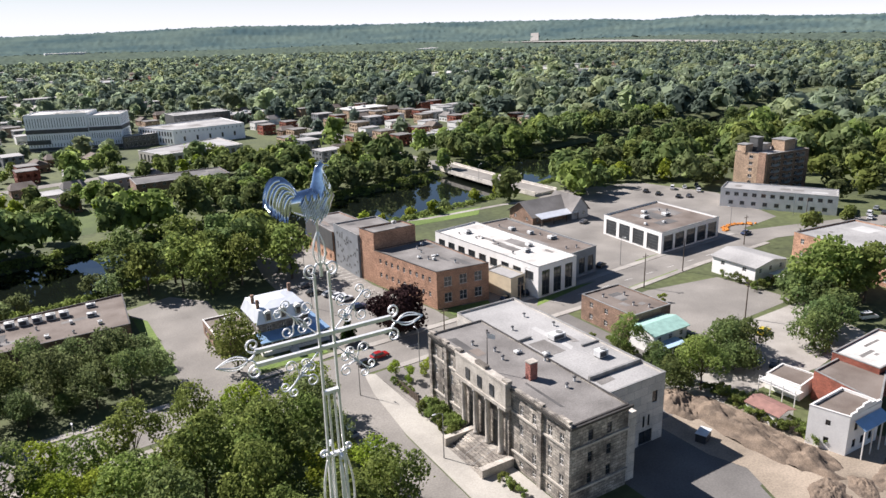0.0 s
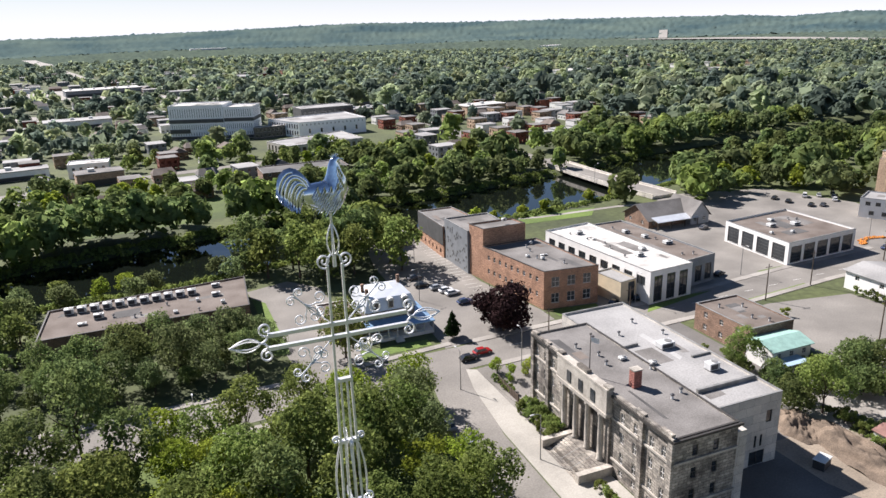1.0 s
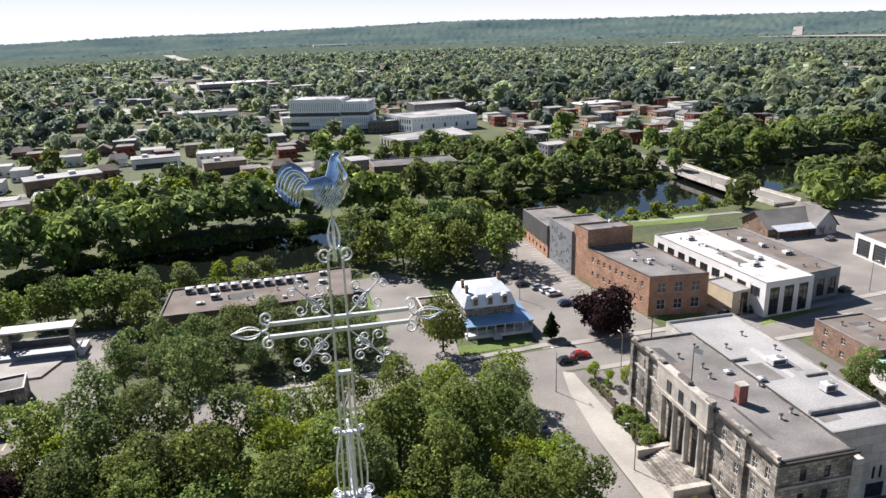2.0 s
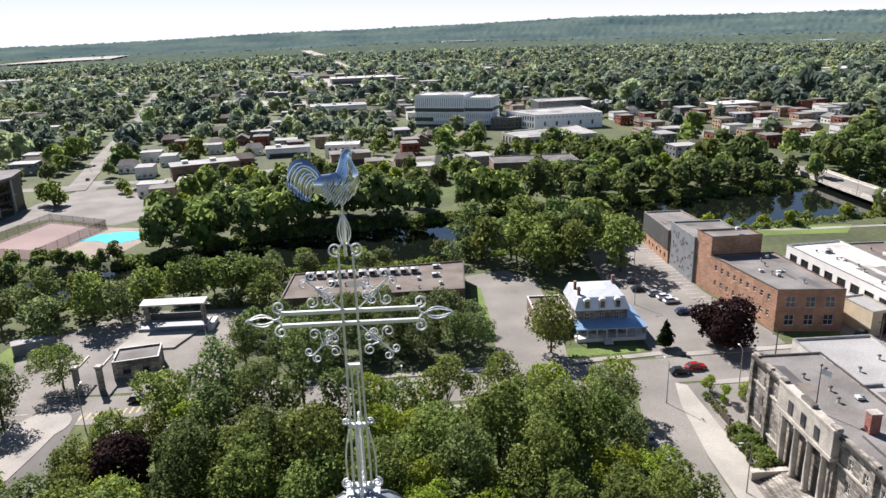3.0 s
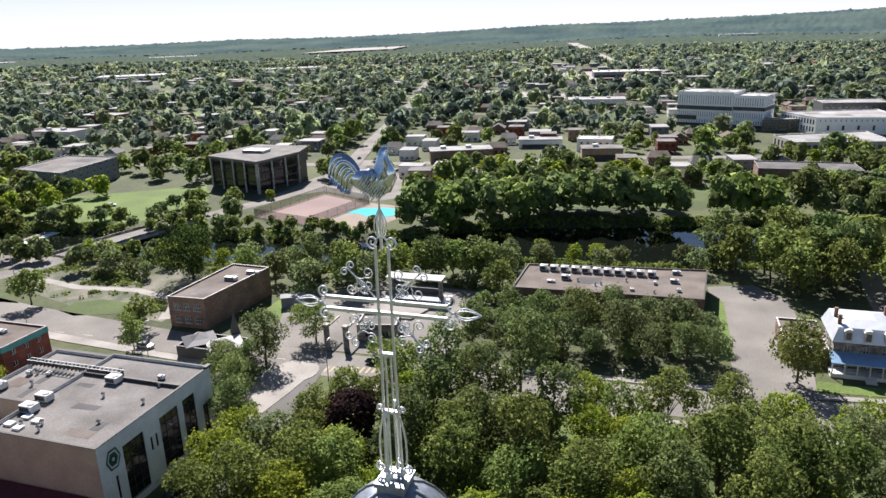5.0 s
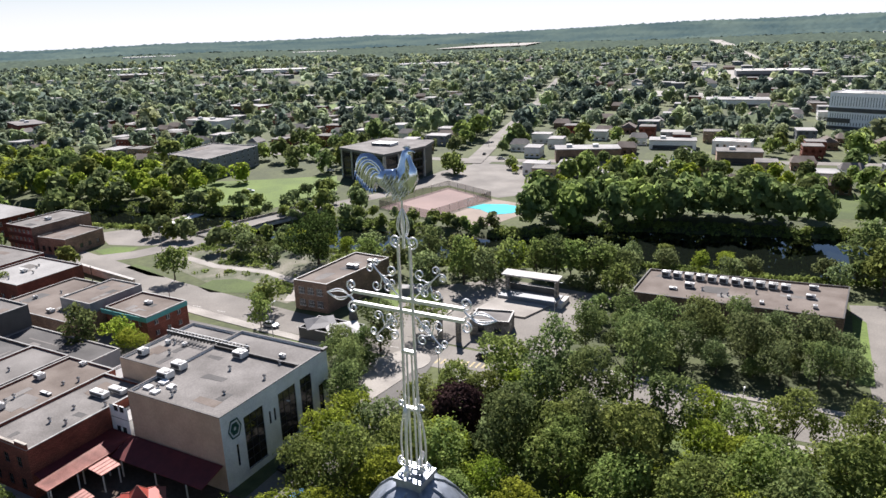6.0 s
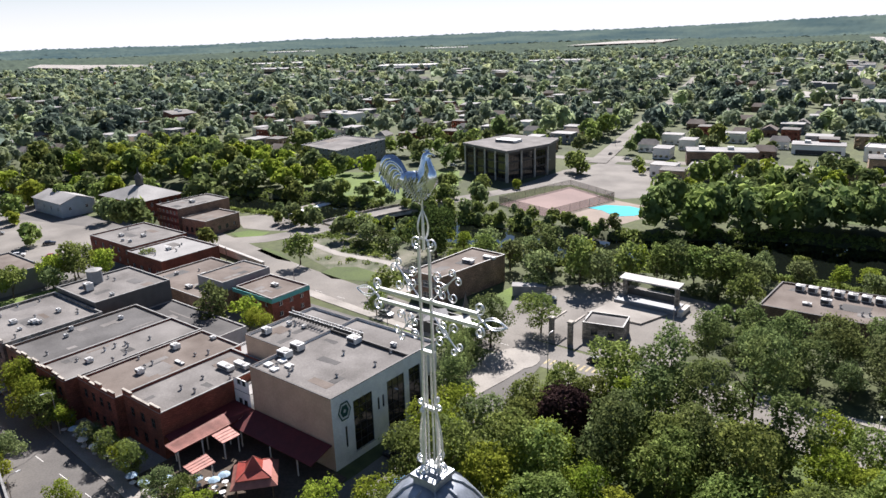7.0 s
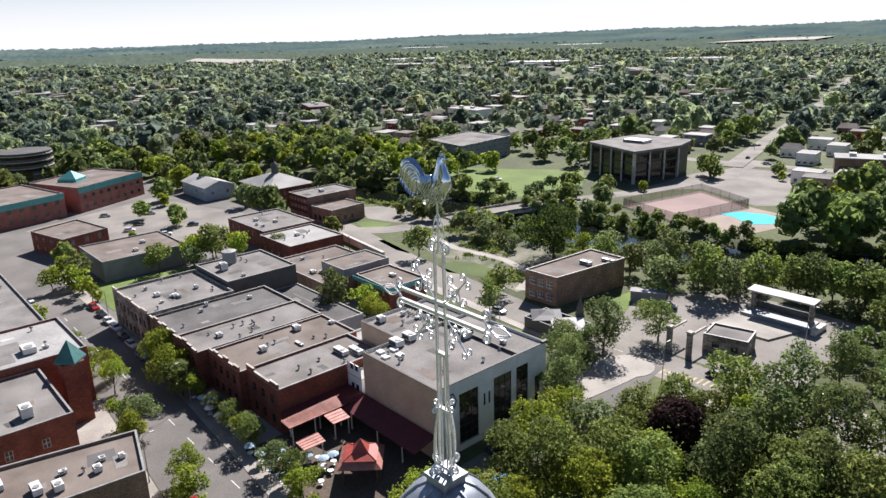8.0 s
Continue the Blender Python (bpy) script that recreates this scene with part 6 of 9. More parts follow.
for k, x, y in ((0, 186, 413), (2, 210, 505), (5, 253, 545), (0, 254, 495), (2, 283, 522), (3, 292, 504), (3, 320, 522), (2, 347, 530), (3, 322, 468), (0, 408, 449), (3, 432, 471), (5, 152, 377), (3, 156, 357), (2, 150, 437), (0, 219, 442), (2, 217, 473), (0, 223, 526), (2, 221, 595), (3, 178, 565), (0, 236, 420), (2, 168, 470), (0, 176, 500), (3, 262, 452), (2, 246, 470)):
    if all((x - p) ** 2 + (y - q) ** 2 > 13**2 for p, q, *_ in HOUSE_AT):
        far_house(k, x, y, 8.5 + (90 if x % 3 == 0 else 0))
# close rows of houses beyond the eastern bridge
for r in range(7):
    for c in range(13):
        x, y = 146 + 16 * c + rng_h.uniform(-2, 2), 386 + 25 * r + 2.4 * c + rng_h.uniform(-2, 2)
        if rng_h.random() < 0.8 and side_of_river(x, y) > 48 and not keep_clear(x, y, 7) and all((x - p) ** 2 + (y - q) ** 2 > 14**2 for p, q, *_ in HOUSE_AT):
            far_house(rng_h.choice((0, 2, 0, 4, 5, 2, 3)), x, y, 8.5 + rng_h.choice((0, 0, 90)))


def long_shed(x, y, w, d, h, turn, wall, roof):
    top = thing("long_shed", "long low commercial building with a pale roof", "building", (x, y, float(land_height(x, y)) - 0.2), turn, "commercial buildings of the suburb")
    part("wall", boxes((-w / 2, -d / 2, 0, w / 2, d / 2, h)), wall, top)
    part("roof", boxes((-w / 2 - 0.3, -d / 2 - 0.3, h, w / 2 + 0.3, d / 2 + 0.3, h + 0.5)), roof, top)
    part("door_band", boxes((-w / 2 + 2, -d / 2 - 0.1, 0.3, w / 2 - 2, -d / 2 - 0.02, h * 0.5)), "frame_dark", top)
    for k in range(int(w // 14)):
        part("roof_unit", boxes((-w / 2 + 6 + 14 * k, -1.5, h + 0.5, -w / 2 + 9 + 14 * k, 1.5, h + 2)), "hvac", top)
    HOUSE_AT_EXTRA.append((x, y, max(w, d) * 0.6))


HOUSE_AT_EXTRA = []
for row in ((-105, 375, 34, 14, 7, 22, "brick_brown", "roof_pale"), (-60, 660, 50, 24, 7, 8, "white_wall", "roof_pale"), (-30, 395, 22, 13, 6, 10, "brick_tan", "roof_grey"), (-70, 430, 26, 13, 5, 10, "white_wall", "roof_pale"), 
            (-60, 1050, 90, 40, 8, 10, "grey_wall", "roof_white"), (120, 1180, 80, 40, 8, 10, "brick_tan", "roof_pale"), (-700, 1250, 120, 50, 9, 30, "white_wall", "roof_pale"), (-900, 1050, 110, 50, 9, 30, "white_wall", "roof_white"), (-1100, 900, 100, 50, 9, 30, "brick_tan", "roof_pale"),
            (-1350, 1100, 140, 50, 9, 40, "white_wall", "roof_white"), (-1500, 800, 140, 50, 9, 40, "white_wall", "roof_pale"), (260, 560, 40, 20, 7, 10, "brick_tan", "roof_white"), (330, 620, 50, 20, 7, 10, "white_wall", "roof_grey"), (170, 600, 40, 18, 7, 10, "brick_red", "roof_pale"), (420, 700, 46, 20, 8, 20, "brick_tan", "roof_pale"), (560, 900, 60, 30, 8, 20, "white_wall", "roof_white"), (750, 1150, 70, 30, 8, 30, "white_wall", "roof_pale"),
            (-430, 420, 36, 18, 7, 0, "white_wall", "roof_pale"), (-480, 520, 40, 18, 7, 0, "brick_red", "roof_pale"), (-560, 350, 40, 20, 9, -20, "brick_red", "roof_grey"), (247, 3300, 150, 60, 12, 0, "white_wall", "roof_white"), (1200, 2050, 90, 40, 9, 30, "white_wall", "roof_white"), (-2000, 1700, 160, 60, 10, 40, "white_wall", "roof_white"), (-1700, 2200, 160, 60, 10, 40, "white_wall", "roof_white")):
    long_shed(*row)


def far_woods():
    rng = np.random.default_rng(5)
    houses = np.array([(x, y, r) for x, y, r, *_ in HOUSE_AT] + HOUSE_AT_EXTRA)
    near = np.array([(x, y) for x, y, _ in TREE_AT])

    def scatter(r0, r1, count):
        a, r = np.radians(rng.uniform(-100, 84, count)), np.sqrt(rng.uniform(r0**2, r1**2, count))
        return r * np.sin(a), r * np.cos(a)

    def add_crowns(name, co, tones, word):
        shade = rng.choice(3, len(co), p=(0.40, 0.38, 0.22))
        patch = rng.integers(0, 6, len(co))
        for k, (tone, tint) in enumerate(tones):
            for p in range(6):
                one = co[(shade == k) & (patch == p)].reshape(-1, 3)
                ob = part_mesh(name, mesh_of(name, one, np.arange(len(one)).reshape(-1, 4)), tone)
                tagged(ob, f"dense {tint} {word}", "trees", "", "stuff")

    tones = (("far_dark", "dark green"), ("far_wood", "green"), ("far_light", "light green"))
    # middle distance: gardens and copses; the eastern side is closed wood
    x, y = scatter(290, 930, 15000)
    ok = (river_gap(x, y) > 28) & ~in_fields(x, y)
    copse = np.sin(x / 41 + 1) + np.sin(y / 37) + np.sin((x + y) / 63) + np.sin((x - 2 * y) / 90)
    ok &= (copse > -0.5 - 2.4 * smooth(20, 200, x) - 1.6 * smooth(-250, -420, x)) | (rng.uniform(size=len(x)) < 0.22)
    town = (x > 140) & (x < 350) & (y > 352) & (y < 550)
    ok &= ~town | (rng.uniform(size=len(x)) < 0.26)
    placed = np.zeros((0, 2))
    ahead = 1 - 12.0 / np.hypot(houses[:, 0], houses[:, 1])
    front = 1 - 4.0 / np.hypot(houses[:, 0], houses[:, 1])
    for i in np.nonzero(ok)[0]:
        gap = 8.8
        if keep_clear(float(x[i]), float(y[i]), 5) or (np.hypot(houses[:, 0] * front - x[i], houses[:, 1] * front - y[i]) < houses[:, 2] + 3.0).any() or (np.hypot(near[:, 0] - x[i], near[:, 1] - y[i]) < 7).any() or (np.hypot(placed[:, 0] - x[i], placed[:, 1] - y[i]) < gap).any():
            ok[i] = False
        elif town[i] and (np.hypot(houses[:, 0] * ahead - x[i], houses[:, 1] * ahead - y[i]) < houses[:, 2] + 1.5).any():
            ok[i] = False
        else:
            placed = np.vstack([placed, (x[i], y[i])])
    x, y = x[ok], y[ok]
    # trees along both sides of the long road
    line = np.array(CLEAR_LINES[0][0], float)
    u = np.concatenate([np.arange(0.35, 4.9, 0.085)] * 2) + rng.normal(size=108) * 0.02
    side = np.repeat((-1.0, 1.0), 54) * rng.uniform(11, 17, 108)
    kept = rng.uniform(size=108) < 0.62
    x = np.concatenate([x, (np.interp(u, range(6), line[:, 0]) + side)[kept]])
    y = np.concatenate([y, (np.interp(u, range(6), line[:, 1]) + 0.3 * side)[kept]])
    m = len(x)
    big = np.clip(rng.lognormal(-0.02, 0.26, m), 0.6, 1.75) * (0.86 + 0.28 * smooth(0, 260, x))
    close = np.hypot(x, y) < 470
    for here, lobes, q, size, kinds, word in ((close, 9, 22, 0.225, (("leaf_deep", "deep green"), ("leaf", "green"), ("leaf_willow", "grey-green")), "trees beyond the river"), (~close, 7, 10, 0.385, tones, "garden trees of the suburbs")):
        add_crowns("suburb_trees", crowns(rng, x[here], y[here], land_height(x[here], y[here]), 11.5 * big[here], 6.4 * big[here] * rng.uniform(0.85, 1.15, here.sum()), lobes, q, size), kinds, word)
    # shrubs and reeds along both banks
    t = rng.uniform(0, 1, 3600)
    xs = -300 + 560 * t
    ys = np.interp(xs, [p[0] for p in RIVER], [p[1] for p in RIVER])
    half = np.interp(xs, [-170, -100, -40, 0, 190], [9, 11, 16, 19, 21])
    ys = ys + rng.choice((-1, 1), 3600) * (half + rng.uniform(4.5, 11.0, 3600))
    ok = np.array([not keep_clear(float(a), float(b), -2) or abs(b - 200) < 30 for a, b in zip(xs, ys)]) & ~((np.abs(xs + 186) < 9) | (np.abs(xs - 190) < 9) | ((xs > -120) & (xs < -94) & (ys > 214)))
    xs, ys = xs[ok], ys[ok]
    # tufts and low scrub over the gravel flats
    fx, fy = rng.uniform(-182, -117, 1500), rng.uniform(144, 180, 1500)
    track = np.interp(fx, [-176, -160, -140, -124, -117.5], [158, 155, 157, 153, 140])
    ok = (np.abs(fy - track) > 2.6) & (np.sin(fx / 5.1) + np.sin(fy / 3.7 + fx / 9) + rng.normal(size=1500) * 0.5 > 0.35) & (fy > 150 - (fx + 182) * 0.14)
    xs, ys = np.concatenate([xs, fx[ok]]), np.concatenate([ys, fy[ok]])
    m, q = len(xs), 14
    h, w = rng.uniform(0.6, 1.8, m), rng.uniform(0.7, 1.7, m)
    h[-int(ok.sum()):] *= 0.6
    w[-int(ok.sum()):] *= 0.75
    d = rng.normal(size=(m, q, 3)) + (0, 0, 0.3)
    d /= np.linalg.norm(d, axis=2)[..., None]
    p = np.stack([xs, ys, land_height(xs, ys) + h * 0.45], -1)[:, None] + d * np.stack([w, w, h * 0.6], -1)[:, None]
    co, fa = leaf_quads(rng, p.reshape(-1, 3), d.reshape(-1, 3), np.repeat(w * 0.42, q))
    tagged(part_mesh("bank_growth", mesh_of("bank_growth", co, fa), "leaf"), "tangled green shrubs and tufts along the river banks", "shrubs", "", "stuff")
    # farther: copses between the roofs, closed wood towards the east
    x, y = scatter(900, 2150, 15000)
    copse = np.sin(x / 70 + 1) + np.sin(y / 90 + 2) + np.sin((x - y) / 130) + np.sin((x + 2 * y) / 210)
    ok = ((copse > -0.3 - 2.6 * smooth(50, 400, x)) | (rng.uniform(size=len(x)) < 0.3)) & ~in_fields(x, y)
    for p0 in houses:
        ok &= np.hypot(x - p0[0], y - p0[1]) > p0[2] + 2
    for line, wd in CLEAR_LINES[:1]:
        for (ax, ay), (bx, by) in zip(line, line[1:]):
            dx, dy = bx - ax, by - ay
            t = np.clip(((x - ax) * dx + (y - ay) * dy) / (dx * dx + dy * dy), 0, 1)
            ok &= np.hypot(x - ax - t * dx, y - ay - t * dy) > 16
    x, y = x[ok], y[ok]
    m = len(x)
    big = rng.uniform(0.8, 1.3, m)
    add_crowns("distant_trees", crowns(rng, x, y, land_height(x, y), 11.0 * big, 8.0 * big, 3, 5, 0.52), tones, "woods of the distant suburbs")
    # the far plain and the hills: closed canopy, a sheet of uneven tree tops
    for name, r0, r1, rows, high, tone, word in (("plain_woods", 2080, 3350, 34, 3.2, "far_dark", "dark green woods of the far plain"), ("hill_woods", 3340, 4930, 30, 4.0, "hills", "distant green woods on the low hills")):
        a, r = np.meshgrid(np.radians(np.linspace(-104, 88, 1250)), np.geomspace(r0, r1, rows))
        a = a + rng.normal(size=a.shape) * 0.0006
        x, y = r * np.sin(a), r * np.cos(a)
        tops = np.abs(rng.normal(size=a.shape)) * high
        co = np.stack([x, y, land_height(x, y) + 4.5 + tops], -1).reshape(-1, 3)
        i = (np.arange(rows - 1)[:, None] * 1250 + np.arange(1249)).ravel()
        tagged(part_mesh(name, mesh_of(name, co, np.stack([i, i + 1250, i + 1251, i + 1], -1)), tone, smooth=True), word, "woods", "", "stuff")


far_woods()
build_houses()


# ---- things on the roofs, in the streets, round the buildings ----
def wpart(name, bm, mat, top, label="", smooth=False):
    """A part given in world coordinates under a thing that stands unturned."""
    bmesh.ops.translate(bm, verts=bm.verts, vec=-top.matrix_basis.translation)
    return part(name, bm, mat, top, label, smooth)


def tube(bm, x, y, z0, z1, r, seg=10, r2=None):
    return lathe(bm, [(r, z0), (r2 or r, z1)], seg, x, y)


# porch, piers and steps of the stone building
bm = boxes((60.3, 82.3, 11.0, 61.48, 97.2, 14.9), (60.1, 82.1, 10.4, 61.48, 97.4, 11.0), (60.2, 82.2, 14.9, 61.6, 97.3, 15.3))
wpart("entablature", bm, "stone_trim", STONE)
for y in (84.2, 88.0, 91.6, 95.3):
    bm = bmesh.new()
    lathe(bm, [(0.62, 1.5), (0.62, 1.85), (0.48, 2.0), (0.50, 5.5), (0.42, 9.6), (0.58, 9.9), (0.64, 10.4)], 14, 60.75, y)
    wpart("column", bm, "stone_trim", STONE, smooth=True)
for y in (67.6, 74.2, 82.4, 96.4, 101.6, 107.2):
    wpart("pier", boxes((61.05, y, 0, 61.49, y + 0.95, 14.7)), "stone", STONE)
for z in (2.9, 10.1, 13.6):
    wpart("string_course", boxes((61.28, 67.8, z, 61.485, 82.2, z + 0.35)), "stone_trim", STONE)
    wpart("string_course", boxes((61.28, 97.4, z, 61.485, 107.9, z + 0.35)), "stone_trim", STONE)
for z in (2.9, 10.1, 13.6):
    wpart("string_course", boxes((61.4, 67.66, z, 73.2, 67.885, z + 0.35)), "stone_trim", STONE)
# projecting cornice, its dark colour painting the shadow band below the roof
for row in ((61.0, 67.3, 13.98, 73.5, 67.62, 14.4), (60.95, 67.63, 13.98, 61.25, 82.0, 14.4), (60.95, 97.6, 13.98, 61.25, 108.2, 14.4)):
    wpart("cornice", boxes(row), "dark_cap", STONE, "dark projecting roof edge")
for k in range(9):
    wpart("step", boxes((55.2 + 0.55 * k, 82.6, 0.17 * k, 61.4 if k == 8 else 55.75 + 0.55 * k, 92.6, 0.17 * (k + 1))), "stone", STONE)
for y in (81.4, 92.7):
    wpart("step_wall", boxes((55.0, y, 0, 61.4, y + 1.1, 1.7)), "stone_trim", STONE)
for k in range(3):
    bm = bmesh.new()
    y = 84.6 + 3.0 * k
    for x, z in ((55.6, 0.2), (58.0, 0.9), (60.2, 1.6)):
        tube(bm, x, y, z, z + 0.95, 0.03, 6)
    sweep(bm, [(55.6, y, 1.15), (60.2, y, 2.55)], 0.06)
    wpart("handrail", bm, "pole", STONE)
for y0, y1, h in ((67.9, 70.4, 0.75), (70.4, 74.0, 0.35), (74.0, 76.2, 0.7), (76.2, 81.8, 0.35), (81.9, 83.6, 0.82), (88.2, 91.4, 0.95), (96.0, 97.6, 0.82), (97.8, 101.4, 0.35), (101.4, 103.4, 0.7), (103.4, 106, 0.35), (106, 107.7, 0.75)):
    wpart("parapet_block", boxes((61.15 if h < 0.8 else 60.5, y0 + 0.02, 14.44 if h < 0.8 else 15.31, 61.75 if h < 0.8 else 61.4, y1 - 0.02, 14.44 + h + (0 if h < 0.8 else 0.45))), "stone", STONE)
for y0 in (85.2, 88.8, 92.4):
    wpart("doorway", boxes((61.38, y0, 1.6, 61.485, y0 + 1.9, 6.2)), "frame_dark", STONE, "tall dark doorway")
    wpart("upper_window", boxes((60.18, y0 + 0.3, 11.5, 60.29, y0 + 1.5, 13.6)), "glass", STONE)
wpart("rear_stair_block", boxes((73.12, 68.4, 0, 75.4, 74.1, 12.2)), "concrete", STONE)


def hvac(x, y, z, w=2.2, d=1.6, h=1.3, turn=0):
    top = thing("hvac_unit", "galvanised rooftop air-conditioning unit", "air conditioner", (x, y, z), turn, "rooftop units")
    part("casing", soft_box(-w / 2, -d / 2, 0.18, w / 2, d / 2, h, 0.04), "hvac", top)
    part("curb", boxes((-w / 2 + 0.1, -d / 2 + 0.1, 0, w / 2 - 0.1, d / 2 - 0.1, 0.18)), "hvac_dark", top)
    part("grille", boxes((-w / 2 + 0.15, -d / 2 - 0.02, 0.35, w / 2 - 0.5, -d / 2 - 0.001, h - 0.2)), "hvac_dark", top)
    bm = bmesh.new()
    lathe(bm, [(min(w, d) * 0.32, h), (min(w, d) * 0.34, h + 0.12)], 14, w * 0.18, 0)
    part("fan_cowl", bm, "metal_cap", top)
    return top


def vent(x, y, z, h=0.7):
    top = thing("roof_vent", "short metal roof vent pipe with a cap", "vent", (x, y, z), 0, "roof vents")
    bm = bmesh.new()
    lathe(bm, [(0.22, 0), (0.2, h)], 10)
    part("pipe", bm, "hvac", top)
    bm = bmesh.new()
    lathe(bm, [(0.36, h), (0.34, h + 0.12), (0.05, h + 0.28)], 10)
    part("cap", bm, "hvac_dark", top)


ZS, ZA = 14.4 - 0.25, 12.7 - 0.4
for x, y, z, w, d, h in ((82.5, 95.9, ZA, 3.6, 2.4, 1.5), (84.0, 85.4, ZA, 2.6, 2.0, 1.7), (76.2, 91.3, ZA, 1.4, 1.2, 0.8), (70.2, 92.0, ZS, 1.6, 1.2, 0.7), (135, 160, 7.6, 3, 2.2, 1.2), (131, 175, 7.6, 2, 2, 1.2), (133, 168, 7.6, 2, 2, 1.2), (119, 152, 8.5, 2.6, 2, 1.2), (123, 156, 8.5, 2.2, 2, 1.0), (116, 178, 8.5, 2.6, 2.4, 1.2),
                           (178, 163, 6.4, 3, 2.4, 1.3), (186, 161, 6.4, 3, 2.4, 1.3), (183, 168, 6.4, 2, 2, 1.0), (-90.3, 75.7, 13.1, 3.2, 2.2, 1.6), (-90.8, 79.2, 13.1, 3.2, 2.0, 1.6), (-84, 87.5, 13.1, 3.0, 2.2, 1.5), (-103, 81.5, 12.5, 2.2, 1.8, 1.5),
                           (-103.5, 71.5, 8.5, 4.6, 1.8, 1.2), (-101.5, 73.8, 8.5, 4.6, 1.6, 1.2), (-116.5, 61.0, 8.2, 1.8, 1.6, 1.2), (-121, 71.5, 8.2, 2.2, 1.8, 1.3), (-129.5, 57.5, 8.4, 1.8, 1.5, 1.0), (-114, 68, 8.2, 3.4, 0.9, 0.5),
                           (-167, 76.3, 10.1, 2.4, 2.2, 2.4), (-160, 60, 8.7, 2.2, 1.6, 1.0), (-164, 57, 8.7, 2, 1.6, 1.0), (-139, 112, 6.1, 2.4, 1.6, 0.9), (-165, 108, 5.1, 2.4, 1.6, 1.0), (-160, 99.5, 5.1, 2.4, 1.6, 1.0),
                           (-104, 152, 7.8, 4.2, 1.8, 1.2), (-101, 158, 7.8, 4.6, 1.6, 1.0), (-93.5, 22, 9.5, 1.6, 1.4, 1.2), (-94.2, 14, 9.5, 3.2, 1.6, 1.4), (-92.8, 16.5, 9.5, 2.4, 1.6, 1.4), (-99, 10, 9.5, 2.6, 1.8, 1.2), (-118, 18, 10, 3.0, 2.2, 2.4), (-143, 24, 11.5, 4, 3, 1.6), (-147, 17, 11.5, 3, 2.6, 1.4),
                           (9.5, 188.5, 5.6, 2.6, 1.4, 1.2), (9.0, 181.5, 5.6, 2.6, 1.4, 1.2), (-22, 175.3, 5.6, 2.4, 1.4, 0.7), (-18.5, 178.2, 5.6, 2.8, 1.8, 1.5), (-188, 302, 15.4, 14, 9, 1.6), (-218, 70, 6.1, 2, 1.6, 1), (-226, 75, 6.1, 2.4, 1.6, 1), (-195, 115, 6.1, 2, 1.6, 1), (-215, 118, 6.6, 2, 1.6, 1), (-222, 114, 6.6, 2, 1.6, 1), (-238, 152, 8.6, 2.6, 2, 1.2),
                           (90.5, 178, 16.0, 1.6, 1.2, 1.0), (93.5, 160, 10.1, 2.4, 1.0, 0.5)):
    hvac(x, y, z, w * 0.82, d * 0.82, h * 0.85)
for k in range(11):
    x = -25.5 + 2.88 * k
    hvac(x, 184.6 + 0.08 * k, 5.6, 2.1, 1.9, 1.5)
for x, y, z in ((65.5, 99.5, ZS), (67.3, 95, ZS), (66.5, 91.5, ZS), (69, 77.5, ZS), (71.5, 78.5, ZS), (72.3, 87, ZS), (70, 101, ZS), (78, 104, ZA), (84, 108, ZA), (86, 101, ZA), (-98.3 - 2, 62.5, 8.5), (-103.4, 61.7, 8.5), (-99.5, 69.6, 8.5), (-127, 64, 8.4), (-125.8, 60.5, 8.4), (-130, 66, 8.4), (-132, 62, 8.4), (-118, 64.5, 8.2), (-113, 74, 8.2), (-85, 73, 13.1), (-84, 71.4, 13.1), (-88, 72, 13.1),
                (-3, 180, 5.6), (-10.5, 175, 5.6), (95, 152, 10.1), (92, 165, 10.1), (118, 110, 6.2), (121, 116, 6.2), (116, 118, 6.2), (120, 107, 6.2)):
    vent(x, y, z)


# small units, pipes and hatches scattered over the shop roofs
rng_c = random.Random(17)
for x0, y0, x1, y1, z, n in ((-109, 56, -99, 69, 8.5, 1), (-123, 55, -112, 79, 8.2, 4), (-135, 53, -126, 79, 8.4, 4), (-150, 53, -138, 79, 8.1, 4), (-175, 52, -153, 70, 8.7, 12), (-175, 74, -158, 91, 10.1, 3), (-135, 1, -114, 22, 10, 6), (-157, 7, -138, 31, 11.5, 6),
                             (-212, 3, -163, 30, 8.5, 12), (-176, 98, -162, 117, 5.1, 3), (-88, 72, -73, 94, 13.1, 6), (-104, 80, -93, 88, 12.5, 4), (-230, 110, -207, 126, 6.6, 5), (-202, 108, -186, 124, 6.1, 4), (-102, 11, -92, 27, 9.5, 4), (170, 150, 195, 171, 6.4, 6), (128, 148, 137, 185, 7.6, 6), (112, 142, 124, 183, 8.5, 7), (88, 150, 98, 172, 10.1, 5), (-28, 172, 13, 182, 5.6, 8)):
    for k in range(n):
        x, y = rng_c.uniform(x0, x1), rng_c.uniform(y0, y1)
        if rng_c.random() < 0.4:
            hvac(x, y, z, rng_c.uniform(0.8, 1.4), rng_c.uniform(0.7, 1.0), rng_c.uniform(0.6, 0.95), rng_c.choice((0, 90)))
        else:
            vent(x, y, z, rng_c.uniform(0.35, 0.8))


def skylight(x, y, z):
    top = thing("skylight", "small square white roof hatch", "skylight", (x, y, z), 0, "roof hatches")
    part("curb", boxes((-0.7, -0.6, 0, 0.7, 0.6, 0.25)), "frame_white", top)
    part("lid", soft_box(-0.75, -0.65, 0.25, 0.75, 0.65, 0.38, 0.05), "tarp", top)


for x, y in ((-91, 71.0), (-88.6, 70.4), (-90, 73.4), (-87.4, 72.8)):
    skylight(x + 1.0, y + 0.6, 13.1)

